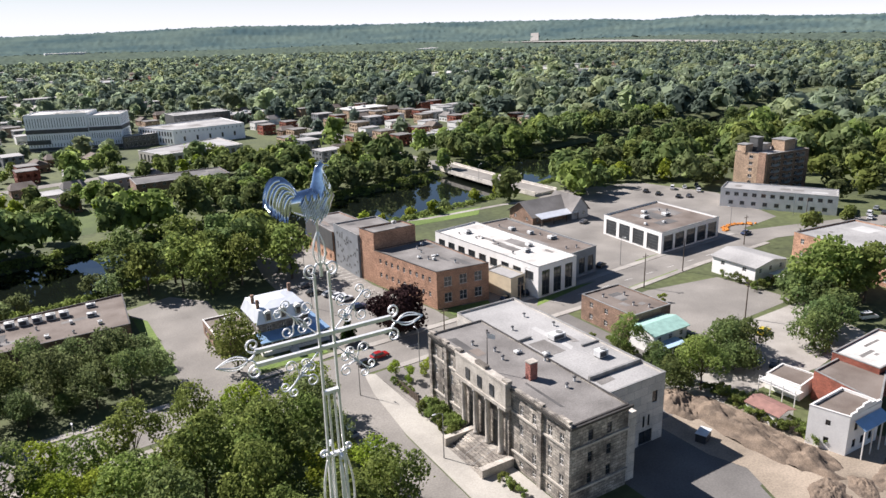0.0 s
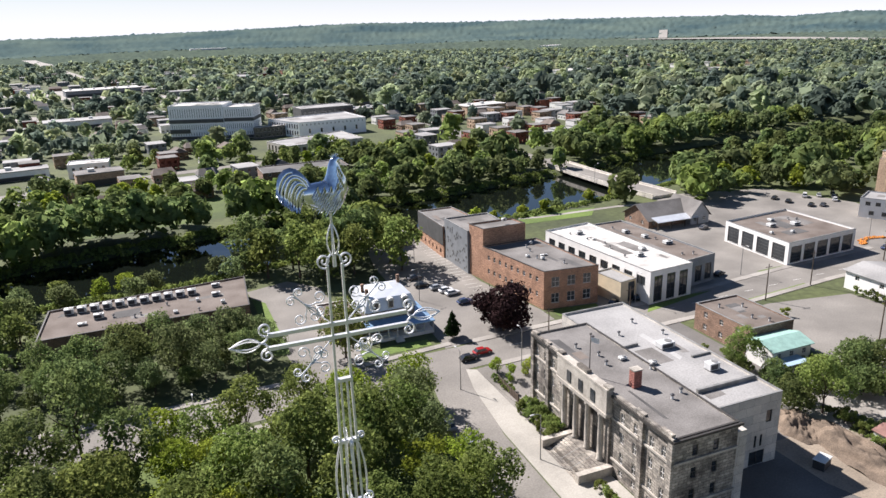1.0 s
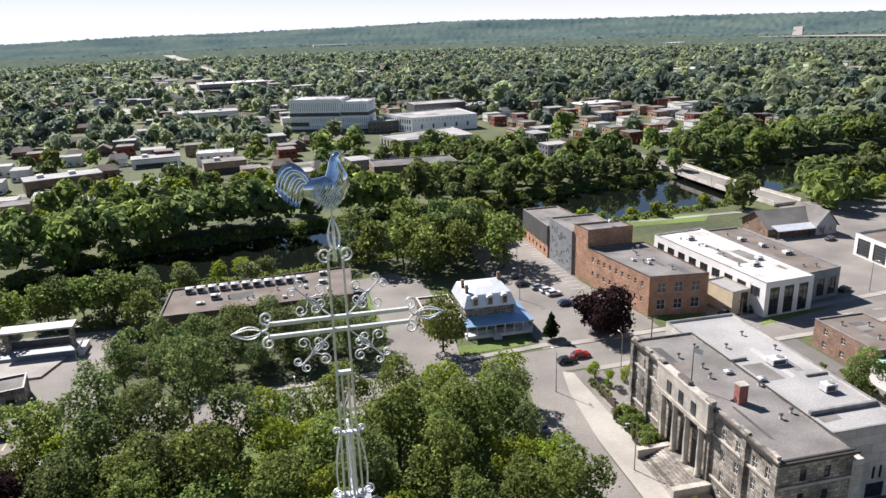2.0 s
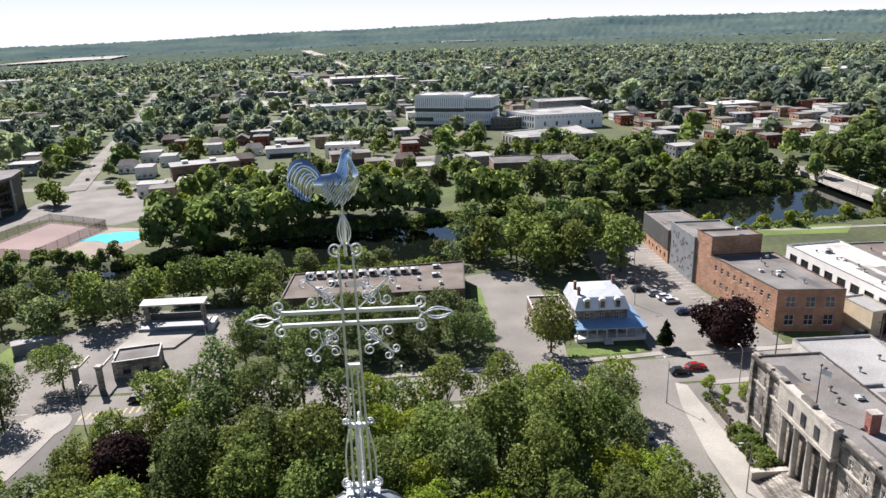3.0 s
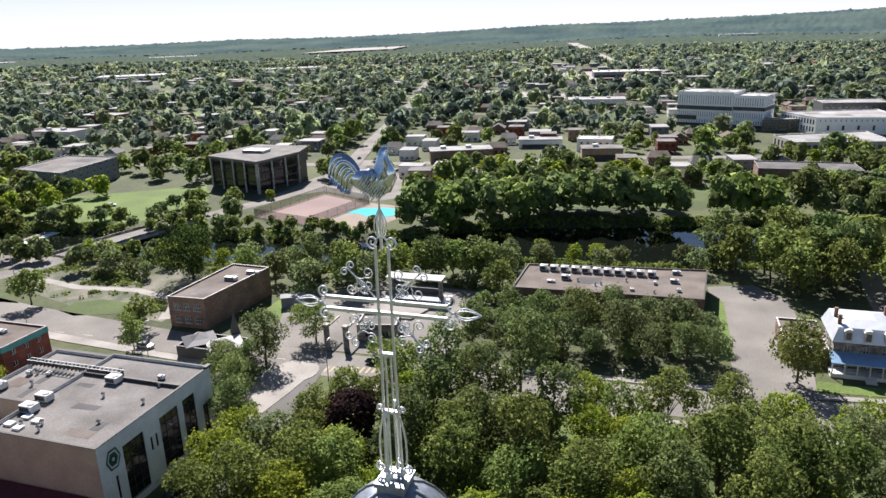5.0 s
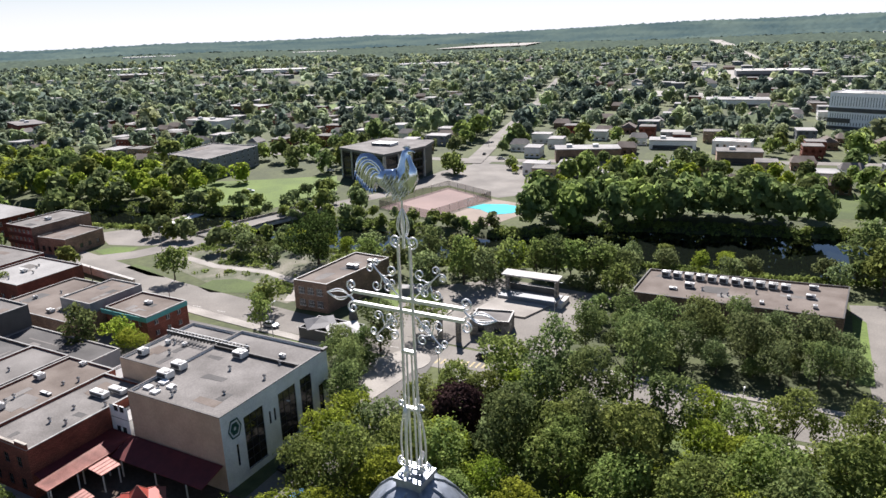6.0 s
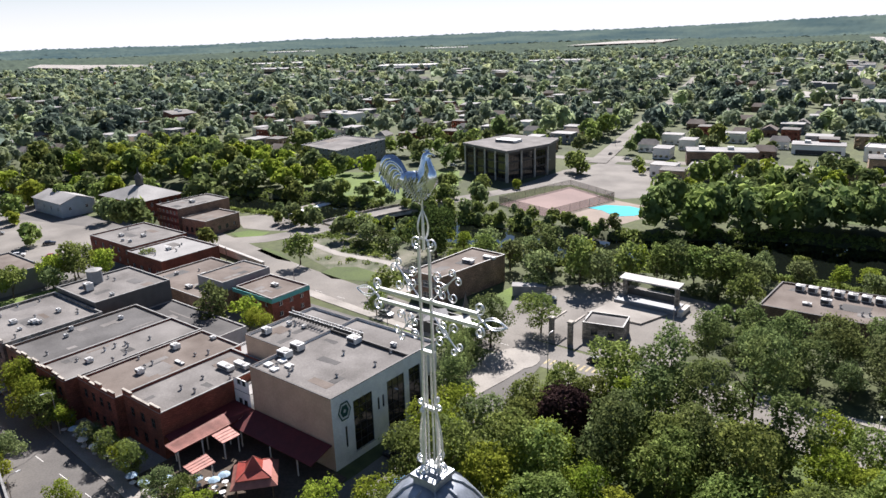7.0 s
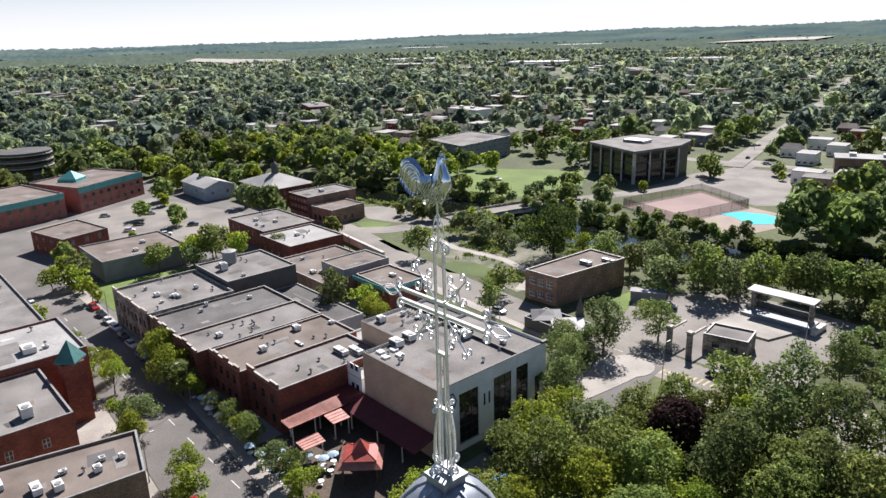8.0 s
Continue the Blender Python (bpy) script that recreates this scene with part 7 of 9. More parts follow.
# brown timber screen and planters beside the forecourt
top = thing("timber_screen", "brown slatted timber screen beside the garden walk", "screen", (58.6, 108.6, 0.0))
for k in range(12):
    part("slat", boxes((-0.06, 0.75 * k, 0.1, 0.06, 0.75 * k + 0.6, 1.7)), "bark", top)
for k in range(4):
    part("post", boxes((-0.12, 2.9 * k - 0.1, 0, 0.12, 2.9 * k + 0.1, 1.9)), "bark", top)
for x, y in ((61.5, 117.5), (60.2, 121.0), (66, 118)):
    tree("small", x, y, 0.62)

# chimney, flag mast
top = thing("brick_chimney", "square red brick chimney on the flat roof", "chimney", (66.3, 83.2, ZS))
part("shaft", boxes((-0.75, -0.65, 0, 0.75, 0.65, 3.0)), "brick_pink", top)
part("cap", boxes((-0.85, -0.75, 3.0, 0.85, 0.75, 3.2)), "stone_trim", top)
top = thing("flag_mast", "dark roof mast with a small pale flag", "flagpole", (61.9, 89.6, 14.15))
part("pole", lathe(bmesh.new(), [(0.16, 0), (0.09, 1.5), (0.05, 7.2)], 8), "dark_cap", top)
part("ball", lathe(bmesh.new(), [(0.05, 7.2), (0.2, 7.35), (0.2, 7.5), (0.05, 7.65)], 8), "dark_cap", top)
bm = bmesh.new()
rows = [[bm.verts.new((0.06 + 0.28 * i, 0.12 * math.sin(i * 1.1), 6.9 - 0.9 * j - 0.12 * i)) for j in range(2)] for i in range(7)]
for a, b in zip(rows, rows[1:]):
    bm.faces.new((a[0], a[1], b[1], b[0]))
part("flag", bm, "tarp", top)
top = thing("roof_upstand", "low white parapet walls between the roof levels", "parapet", (0, 0, 0))
for b in ((76.0, 79.6, ZA, 88.0, 80.1, ZA + 0.7), (73.5, 79.6, ZA, 74.0, 108, ZA + 0.9), (75, 98.6, ZA, 78.5, 99, ZA + 0.5), (75, 99, ZA, 75.4, 105, ZA + 0.5), (84, 90.3, ZA, 88, 90.7, ZA + 0.4)):
    part("upstand", boxes(b), "metal_cap", top)

# uneven brick fronts of the old shops, raised over the roof edge
for x0, x1, y, z, mat, steps in ((-124, -110.3, 52.5, 8.6, "brick_red", (0.5, 0.9, 0.5, 1.2, 0.5, 0.9)), (-136, -124.3, 50, 8.8, "brick_red", (0.4, 0.7, 1.1, 0.7, 0.4)), (-151.7, -136.3, 50.5, 8.6, "brick_brown", (0.3, 0.8, 0.3, 0.8, 0.3, 0.8)),
                                 (-176, -152, 50, 9.3, "stone_trim", (0.7, 0.3, 0.3, 0.7, 0.3, 0.3, 0.7)), (-110, -97.8, 54, 9.0, "brick_red", (0.9, 0.4, 0.4, 0.9))):
    top = thing("shop_parapet", "stepped masonry parapet over an old shop front", "parapet", (x0, y, z + 0.04), 0, "shop parapets")
    w = (x1 - x0) / len(steps)
    for k, h in enumerate(steps):
        part("raised_panel", boxes((w * k + 0.02, 0.0, 0, w * (k + 1) - 0.02, 0.3, h)), mat, top)
        part("coping", boxes((w * k - 0.02, -0.06, h, w * (k + 1) + 0.02, 0.36, h + 0.1)), "stone_trim", top)

# bank: sign, skylight frame, patio roofs, gazebo
top = thing("bank_sign", "dark green six-sided wall emblem with a plain inner shape", "sign", (-70.76, 71.6, 10.2))
hexa = [(1.5 * math.cos(radians(60 * k)), 1.9 * math.sin(radians(60 * k))) for k in range(6)]


def sign_ring(r0, r1, x):
    bm = bmesh.new()
    o, i, p = [[bm.verts.new((d, y * r, z * r)) for y, z in hexa] for d, r in ((x, r0), (x, r1), (0.0, r0))]
    for k in range(6):
        j = (k + 1) % 6
        bm.faces.new((o[k], o[j], i[j], i[k])), bm.faces.new((p[k], p[j], o[j], o[k]))
    return bm


part("rim", sign_ring(1.0, 0.84, 0.06), "sign_green", top)
part("emblem", sign_ring(0.62, 0.2, 0.06), "sign_green", top)
top = thing("roof_pergola", "long dark steel louvre frame along the bank roof", "roof frame", (-105, 89.6, 13.1))
for k in range(24):
    part("louvre", boxes((0.9 * k, -0.5, 0.0, 0.9 * k + 0.12, 0.5, 1.0)), "frame_dark", top)
part("rail", boxes((0, -0.56, 1.0, 21, -0.44, 1.1), (0, 0.44, 1.0, 21, 0.56, 1.1)), "hvac", top)
bm = boxes((-71.2, 95.0, 13.55, -70.5, 96.4, 14.0), (-92, 88.4, 13.1, -71.2, 88.7, 13.7))
tagged(part("roof_kerb", bm, "dark_cap"), "dark roof kerb across the bank", "parapet")


def slope(name, label, cat, pts, mat, posts=(), thick=0.12, ribs=0):
    """A sloping roof on four corners (x, y, z), with posts to the ground."""
    top = thing(name, label, cat, (pts[0][0], pts[0][1], 0))
    off = Vector((pts[0][0], pts[0][1], 0))
    bm = bmesh.new()
    hi, lo = [bm.verts.new(Vector(p) - off) for p in pts], [bm.verts.new(Vector(p) - off - Vector((0, 0, thick))) for p in pts]
    bm.faces.new(hi), bm.faces.new(lo[::-1])
    for i in range(len(pts)):
        j = (i + 1) % len(pts)
        bm.faces.new((lo[i], lo[j], hi[j], hi[i]))
    part("roof", bm, mat, top)
    if ribs:
        a, b, c, d = [Vector(p) - off for p in pts]
        for k in range(ribs + 1):
            t = k / ribs
            p, q = a.lerp(b, t), d.lerp(c, t)
            part("seam", sweep(bmesh.new(), [p + Vector((0, 0, 0.03)), q + Vector((0, 0, 0.03))], 0.07, None, 4), mat, top)
    for x, y, z in posts:
        part("post", boxes((x - off.x - 0.09, y - off.y - 0.09, 0, x - off.x + 0.09, y - off.y + 0.09, z)), "frame_white", top)
    return top


slope("patio_roof", "dark red sheet roof along the bank's side wall", "roof", [(-92.4, 64.0, 3.5), (-71.4, 64.0, 3.5), (-71.2, 68.6, 5.0), (-92.4, 68.6, 5.0)], "red_roof", ((-90, 64.2, 3.35), (-82, 64.2, 3.35), (-75, 64.2, 3.35)), ribs=0)
slope("patio_roof", "dark red sheet roof along the restaurant wall", "roof", [(-97.6, 54.2, 4.7), (-95.5, 54.2, 4.0), (-92.5, 64.1, 3.8), (-92.5, 68.7, 4.9), (-97.6, 68.7, 5.0)], "red_roof", ((-95.6, 54.6, 3.9), (-94.2, 60, 3.7)), ribs=0)
slope("patio_awning", "faded red ribbed metal awning beside the restaurant", "awning", [(-95.0, 52.6, 4.5), (-92.4, 52.8, 4.0), (-92.2, 64.0, 4.2), (-94.8, 64.2, 5.1)], "red_metal", ((-92.6, 53.4, 4.0), (-92.5, 58, 4.0), (-92.4, 63.4, 4.1)), ribs=8)
slope("patio_awning", "faded red ribbed metal awning beside the restaurant", "awning", [(-92.0, 59.6, 4.0), (-88.9, 59.7, 3.5), (-88.8, 63.2, 3.5), (-92.0, 63.3, 4.0)], "red_metal", ((-89.1, 60.0, 3.5), (-89.1, 62.9, 3.5)), ribs=4)
slope("patio_awning", "faded red ribbed metal awning beside the restaurant", "awning", [(-88.3, 51.6, 3.6), (-85.7, 51.7, 3.2), (-85.6, 55.9, 3.2), (-88.3, 56.0, 3.7)], "red_metal", ((-86, 52.2, 3.2), (-86, 55.4, 3.2)), ribs=4)
top = thing("patio_gazebo", "timber gazebo with a red tiered metal roof", "gazebo", (-77, 57.3, 0), 4)
bm = bmesh.new()
lathe(bm, [(5.0, 3.3), (5.1, 3.4), (3.6, 4.3)], 4)
part("lower_roof", bm, "red_metal", top)
bm = bmesh.new()
lathe(bm, [(3.9, 4.32), (3.9, 4.42), (1.9, 5.1), (0.05, 6.9)], 4)
part("upper_roof", bm, "gazebo_red", top)
for k in range(4):
    part("post", lathe(bmesh.new(), [(0.14, 0), (0.14, 3.6)], 6, 3.9 * math.cos(math.pi / 2 * k), 3.9 * math.sin(math.pi / 2 * k)), "bark", top)
for k in range(4):
    a = math.pi / 2 * k
    part("ridge", sweep(bmesh.new(), [(3.9 * math.cos(a), 3.9 * math.sin(a), 4.45), (1.9 * math.cos(a), 1.9 * math.sin(a), 5.13), (0.05 * math.cos(a), 0.05 * math.sin(a), 6.93)], 0.09, None, 5), "red_metal", top)
sheet("patio", "dark timber patio floor", "patio", [(-97.5, 46.5), (-66.5, 47), (-68, 68.5), (-97.5, 68.5)], 0.16, "bark", thick=0.16)


def table_set(x, y, turn, parasol):
    top = thing("patio_table", "round white patio table with four chairs' seats about it" if not parasol else "white patio table under an open parasol", "table", (x, y, 0.17), turn, "patio tables")
    part("tabletop", lathe(bmesh.new(), [(0.55, 0.70), (0.55, 0.74)], 12), "tarp", top)
    part("leg", lathe(bmesh.new(), [(0.25, 0), (0.04, 0.05), (0.04, 0.70)], 8), "pole", top)
    if parasol:
        part("pole", lathe(bmesh.new(), [(0.03, 0.74), (0.03, 2.5)], 6), "pole", top)
        part("canopy", lathe(bmesh.new(), [(1.05, 2.05), (1.0, 2.12), (0.5, 2.38), (0.03, 2.5)], 8), parasol, top)


rng_p = random.Random(3)
for k in range(12):
    x, y = rng_p.uniform(-96, -68), rng_p.uniform(47.5, 58.5)
    if (x + 77) ** 2 + (y - 57.3) ** 2 > 26 and not (-95 < x < -86 and y > 51):
        table_set(x, y, rng_p.uniform(0, 90), rng_p.choice((None, None, None, "tarp_blue")))
for k in range(14):
    table_set(-98.5 - 1.9 * k + rng_p.uniform(-0.4, 0.4), 47.6 + 1.5 * (k % 2) + rng_p.uniform(-0.3, 0.3), 30 * k, ("tarp_blue", None, None, "tarp_blue", None)[k % 5])

for x, y in ((-115.5, 48.6), (-112.7, 46.9), (-108.8, 47.0), (-110.7, 49.2), (-104.2, 47.4), (-95.1, 46.3), (-91.6, 46.5), (-88.1, 46.1), (-83.5, 46.0), (-85.1, 49.2), (-85.6, 52.2)):
    table_set(x, y, 20, "tarp_blue" if int(x) % 2 else "tarp")

# blue-roofed house
H = building("mansard_house", "grey stone house with a silver mansard roof and a blue porch", "house", rect(40.4, 150.2, 52.4, 162), 6.6, "stone", "roof_pale",
             [(0, 2, 3, 1.1, 1.7, 0.9, 3.2, 0.8, W, (1, 1)), (3, 2, 3, 1.1, 1.7, 0.9, 3.2, 0.8, W, (1, 1))], 0.1, "frame_white")
bm = bmesh.new()
o, i = rect(39.9, 149.7, 52.9, 162.5), rect(41.0, 150.8, 51.8, 161.4)
lo, mid = [bm.verts.new((*p, 6.6)) for p in o], [bm.verts.new((*p, 9.5)) for p in i]
tp = [bm.verts.new((*p, 10.3)) for p in rect(44.5, 154, 48.5, 158)]
for a, b in ((lo, mid), (mid, tp)):
    for k in range(4):
        bm.faces.new((a[k], a[(k + 1) % 4], b[(k + 1) % 4], b[k]))
bm.faces.new(tp), bm.faces.new(lo[::-1])
wpart("mansard_roof", bm, "silver_roof", H)
for x in (42.8, 46.4, 50.0):
    bm = boxes((x - 0.72, 149.72, 7.0, x + 0.72, 151.4, 9.0))
    lathe_cap = [(x - 0.9, 9.0), (x + 0.9, 9.0), (x + 0.62, 9.42), (x, 9.6), (x - 0.62, 9.42)]
    ends = [[bm.verts.new((px, y, pz)) for px, pz in lathe_cap] for y in (149.6, 151.8)]
    bm.faces.new(ends[0]), bm.faces.new(ends[1][::-1])
    for k in range(5):
        bm.faces.new((ends[0][k], ends[1][k], ends[1][(k + 1) % 5], ends[0][(k + 1) % 5]))
    d = wpart("dormer", bm, "frame_white", H)
    part("pane", boxes((x - 0.5 - H.location.x, 149.66 - H.location.y, 7.25, x + 0.5 - H.location.x, 149.70 - H.location.y, 8.85)), "glass", d)
for x, y in ((41.4, 152.6), (41.4, 156.5), (51.4, 159.5)):
    wpart("chimney", boxes((x - 0.35, y - 0.35, 8, x + 0.35, y + 0.35, 11.6)), "brick_brown", H)
bm = bmesh.new()
v = [bm.verts.new(p) for p in ((39.6, 150.19, 4.4), (52.41, 150.19, 4.4), (52.41, 160, 4.4), (56.2, 160, 3.4), (56.2, 146.4, 3.4), (39.6, 146.4, 3.4))]
bm.faces.new((v[0], v[5], v[4], v[1])), bm.faces.new((v[1], v[4], v[3], v[2]))
w = [bm.verts.new((q.co.x, q.co.y, q.co.z - 0.25)) for q in v[3:]]
bm.faces.new((v[5], w[2], w[1], v[4])), bm.faces.new((v[4], w[1], w[0], v[3]))
wpart("porch_roof", bm, "blue_roof", H)
wpart("porch_floor", boxes((39.8, 146.8, 0, 56.0, 150.1, 0.8), (52.5, 150.1, 0, 56.0, 159.8, 0.8)), "white_wall", H)
for x, y in [(39.95 + 2.27 * k, 146.75) for k in range(8)] + [(55.85, 146.75 + 3.2 * k) for k in range(1, 5)]:
    wpart("porch_post", boxes((x - 0.11, y - 0.11, 0.8, x + 0.11, y + 0.11, 3.3)), "frame_white", H)
wpart("porch_rail", boxes((40.1, 146.7, 1.55, 45.8, 146.8, 1.65), (48, 146.7, 1.55, 55.8, 146.8, 1.65), (40.1, 146.72, 0.85, 45.8, 146.78, 0.95)), "frame_white", H)
bm = bmesh.new()
for k in range(5):
    box(bm, 46, 146.7 - 0.32 * (k + 1), 0, 48, 146.7 - 0.32 * k, 0.8 - 0.16 * (k + 1) + 0.08)
wpart("front_steps", bm, "frame_white", H)
building("house_wing", "low wing of the house with a brown roof and white edge", "house", rect(31.8, 152, 40.1, 168), 3.8, "brick_brown", "roof_brown", [(3, 1, 4, 1.2, 1.3, 1.2, 3, 1, W, (1, 0))], 0.4, "frame_white")
hvac(37, 163, 3.4, 2.2, 1.6, 1.2)


def gable_house(name, label, poly, h, ridge, wall, roof, axis_x=True, over=0.5, windows=()):
    """A house on a rectangle with a two-sided roof."""
    top = thing(name, label, "house", ((poly[0] + poly[2]) / 2, (poly[1] + poly[3]) / 2, 0))
    x0, y0, x1, y1 = poly[0] - top.location.x, poly[1] - top.location.y, poly[2] - top.location.x, poly[3] - top.location.y
    pts = rect(x0, y0, x1, y1)
    bm = bmesh.new()
    wins = []
    for i in range(4):
        a, b = pts[i], pts[(i + 1) % 4]
        ops = []
        for e, cols, w, hh, z in windows:
            if e == i:
                for c in range(cols):
                    u = math.dist(a, b) * (c + 0.5) / cols
                    ops.append((u - w / 2, z, u + w / 2, z + hh))
                    wins.append((a, b, u, z, w, hh))
        facade(bm, a, b, h, ops)
    if axis_x:
        for x in (x0, x1):
            bm.faces.new([bm.verts.new(p) for p in ((x, y0, h), (x, y1, h), (x, 0, h + ridge))])
    else:
        for y in (y0, y1):
            bm.faces.new([bm.verts.new(p) for p in ((x0, y, h), (x1, y, h), (0, y, h + ridge))])
    part("wall", bm, wall, top)
    bm = bmesh.new()
    s = over
    if axis_x:
        k = ridge / (abs(y0))
        quads = [((x0 - s, y0 - s, h - s * k), (x1 + s, y0 - s, h - s * k), (x1 + s, 0, h + ridge), (x0 - s, 0, h + ridge)), ((x1 + s, y1 + s, h - s * k), (x0 - s, y1 + s, h - s * k), (x0 - s, 0, h + ridge), (x1 + s, 0, h + ridge))]
    else:
        k = ridge / (abs(x0))
        quads = [((x0 - s, y1 + s, h - s * k), (x0 - s, y0 - s, h - s * k), (0, y0 - s, h + ridge), (0, y1 + s, h + ridge)), ((x1 + s, y0 - s, h - s * k), (x1 + s, y1 + s, h - s * k), (0, y1 + s, h + ridge), (0, y0 - s, h + ridge))]
    for q in quads:
        up, lo = [bm.verts.new((x, y, z + 0.16)) for x, y, z in q], [bm.verts.new((x, y, z + 0.02)) for x, y, z in q]
        bm.faces.new(up), bm.faces.new(lo[::-1])
        for i in range(4):
            bm.faces.new((lo[i], lo[(i + 1) % 4], up[(i + 1) % 4], up[i]))
    part("roof", bm, roof, top)
    for a, b, u, z, w, hh in wins:
        add_window(top, a, b, u, z, w, hh, "frame_white", (1, 1))
    return top


C = gable_house("log_cabin", "long dark log house with a grey gabled roof", (157, 197, 179, 211), 3.2, 4.2, "brick_brown", "roof_grey", True, 0.9, [(0, 5, 1.3, 1.3, 1.0), (3, 2, 1.3, 1.3, 1.0)])
wpart("porch_roof", slope_bm := (lambda bm: ([bm.faces.new([bm.verts.new(p) for p in q]) for q in (((158, 193, 2.9), (176, 193, 2.9), (176, 197, 3.9), (158, 197, 3.9)), ((158, 193, 2.75), (158, 197, 3.75), (176, 197, 3.75), (176, 193, 2.75)))], bm)[1])(bmesh.new()), "silver_roof", C)
for x in (158.4, 164, 170, 175.6):
    wpart("porch_post", boxes((x - 0.12, 193.3, 0, x + 0.12, 193.54, 2.85)), "bark", C)
gable_house("log_cabin_gable", "cross gable of the dark log house", (173, 194, 181, 208), 3.6, 4.6, "grey_wall", "roof_grey", False, 0.7, [(0, 2, 1.2, 1.4, 1.2)])
gable_house("white_house", "white two-storey house with a low grey roof", (166.5, 112, 180, 126), 5.0, 1.2, "white_wall", "roof_pale", False, 0.6, [(0, 3, 1.2, 1.3, 3.0), (3, 2, 1.2, 1.3, 3.0)])
slope("white_carport", "flat white carport roof on posts", "carport", [(171, 103.5, 2.7), (181, 103.5, 2.7), (181, 111, 2.9), (171, 111, 2.9)], "roof_white", ((171.4, 104, 2.6), (180.6, 104, 2.6)))
gable_house("green_roof_house", "white house with a pale green metal roof", (111.6, 97.5, 122, 104.7), 4.6, 1.0, "white_wall", "green_roof", True, 0.5, [(3, 2, 1.1, 1.2, 2.6), (0, 3, 1.1, 1.2, 2.6)])
slope("back_balcony", "white timber balcony behind the house", "balcony", [(110, 94, 2.8), (118, 94, 2.8), (118, 97.2, 2.9), (110, 97.2, 2.9)], "tarp_blue", ((110.3, 94.3, 2.7), (114, 94.3, 2.7), (117.7, 94.3, 2.7)))
# houses by the building plot
building("white_corner_house", "white two-storey house with a shaped front gable", "house", [(108.6, 53.2), (117.6, 53.0), (117.0, 59.6), (106.9, 59.2)], 7.4, "white_wall", "roof_brown",
         [(3, 2, 1, 0.8, 1.0, 1.4, 3.2, 1, D, (0, 0)), (0, 2, 3, 1.0, 1.5, 1.0, 3.2, 1, D, (0, 1))], 0.4, "frame_white")
slope("blue_awning", "blue awning over a timber gallery", "awning", [(109.6, 51.0, 5.4), (117.4, 51.0, 5.4), (117.4, 52.9, 6.4), (109.6, 52.9, 6.4)], "blue_roof", ((109.8, 51.2, 5.3), (112.4, 51.2, 5.3), (115, 51.2, 5.3), (117.2, 51.2, 5.3)))
building("brown_roof_row", "long low house with a brown roof", "house", [(119.5, 54), (133, 60), (131.5, 68), (121.8, 67.5)], 6.0, "brick_red", "roof_brown", [], 0.3)
building("white_roof_row", "house with a broad white roof", "house", [(130.2, 60), (150, 60), (148, 70), (130, 69)], 7.0, "brick_red", "roof_white", [], 0.3)
building("low_white_shed", "low white lean-to with a pale roof", "shed", [(119, 68), (125.8, 69), (124.8, 75.8), (118.5, 75)], 3.2, "white_wall", "roof_brown", [(3, 1, 2, 0.9, 1.1, 1.2, 3, 1, D, (0, 0))], 0.2, "frame_white")
gable_house("brown_roof_shed", "small white shed with a brown roof", (107, 64.5, 111.5, 71), 2.4, 0.6, "white_wall", "rust_roof", False, 0.3)

gable_house("blue_house", "bright blue gabled house beyond the river wood", (-60, 374, -49, 384), 4.6, 3.4, "blue_paint", "roof_pale", False, 0.4, [(0, 2, 1.2, 1.3, 1.2), (3, 2, 1.2, 1.3, 1.2)])
building("white_block", "white flat-roofed block beyond the river wood", "building", [(-46, 414), (-26, 414), (-26, 428), (-46, 428)], 7.5, "white_wall", "roof_white", [(0, 2, 5, 1.4, 1.4, 1.0, 3.2, 1, D, (1, 0))], 0.4, "frame_white")
gable_house("grey_house", "pale grey-blue gabled house beyond the car park", (-320.4, 126.6, -294.4, 140.6), 6.0, 2.4, "grey_blue", "roof_pale", True, 0.5, [(0, 4, 1.2, 1.4, 2.6), (1, 2, 1.2, 1.4, 2.6)])
top = thing("round_office", "dark round office block with pale floor bands", "building", (-407.3, 80.1, 0))
part("wall", lathe(bmesh.new(), [(13, 0), (13, 17)], 28), "dark_cladding", top)
part("roof", lathe(bmesh.new(), [(13.2, 17.02), (13.2, 17.4), (12.6, 17.5)], 28), "roof_dark", top)
for k in range(5):
    part("window_band", lathe(bmesh.new(), [(13.05, 1.6 + 3.2 * k), (13.15, 1.7 + 3.2 * k), (13.15, 3.0 + 3.2 * k), (13.05, 3.1 + 3.2 * k)], 28), "smoked_glass", top)
    part("sill_band", lathe(bmesh.new(), [(13.05, 3.12 + 3.2 * k), (13.2, 3.14 + 3.2 * k), (13.2, 3.5 + 3.2 * k), (13.05, 3.52 + 3.2 * k)], 28), "concrete", top)

# apartment tower top, town hall, mall bands
for b, wall in (((260.8, 186, 265.5, 190, 19.4), "brick_tan"), ((266.5, 184.5, 270.0, 188.5, 22.0), "dark_cladding"), ((276.0, 178.5, 283.5, 184.5, 20.6), "brick_tan"), ((270.4, 185, 276, 188, 18.6), "concrete"), ((284, 180, 287, 186, 19.6), "dark_cladding")):
    top = thing("roof_house", "lift and stair house on the tower roof", "roof house", ((b[0] + b[2]) / 2, (b[1] + b[3]) / 2, 16.1))
    w, d, h = (b[2] - b[0]) / 2, (b[3] - b[1]) / 2, b[4] - 16.1
    part("wall", boxes((-w, -d, 0, w, d, h)), wall, top)
    part("cap", boxes((-w - 0.2, -d - 0.2, h, w + 0.2, d + 0.2, h + 0.25)), "metal_cap", top)
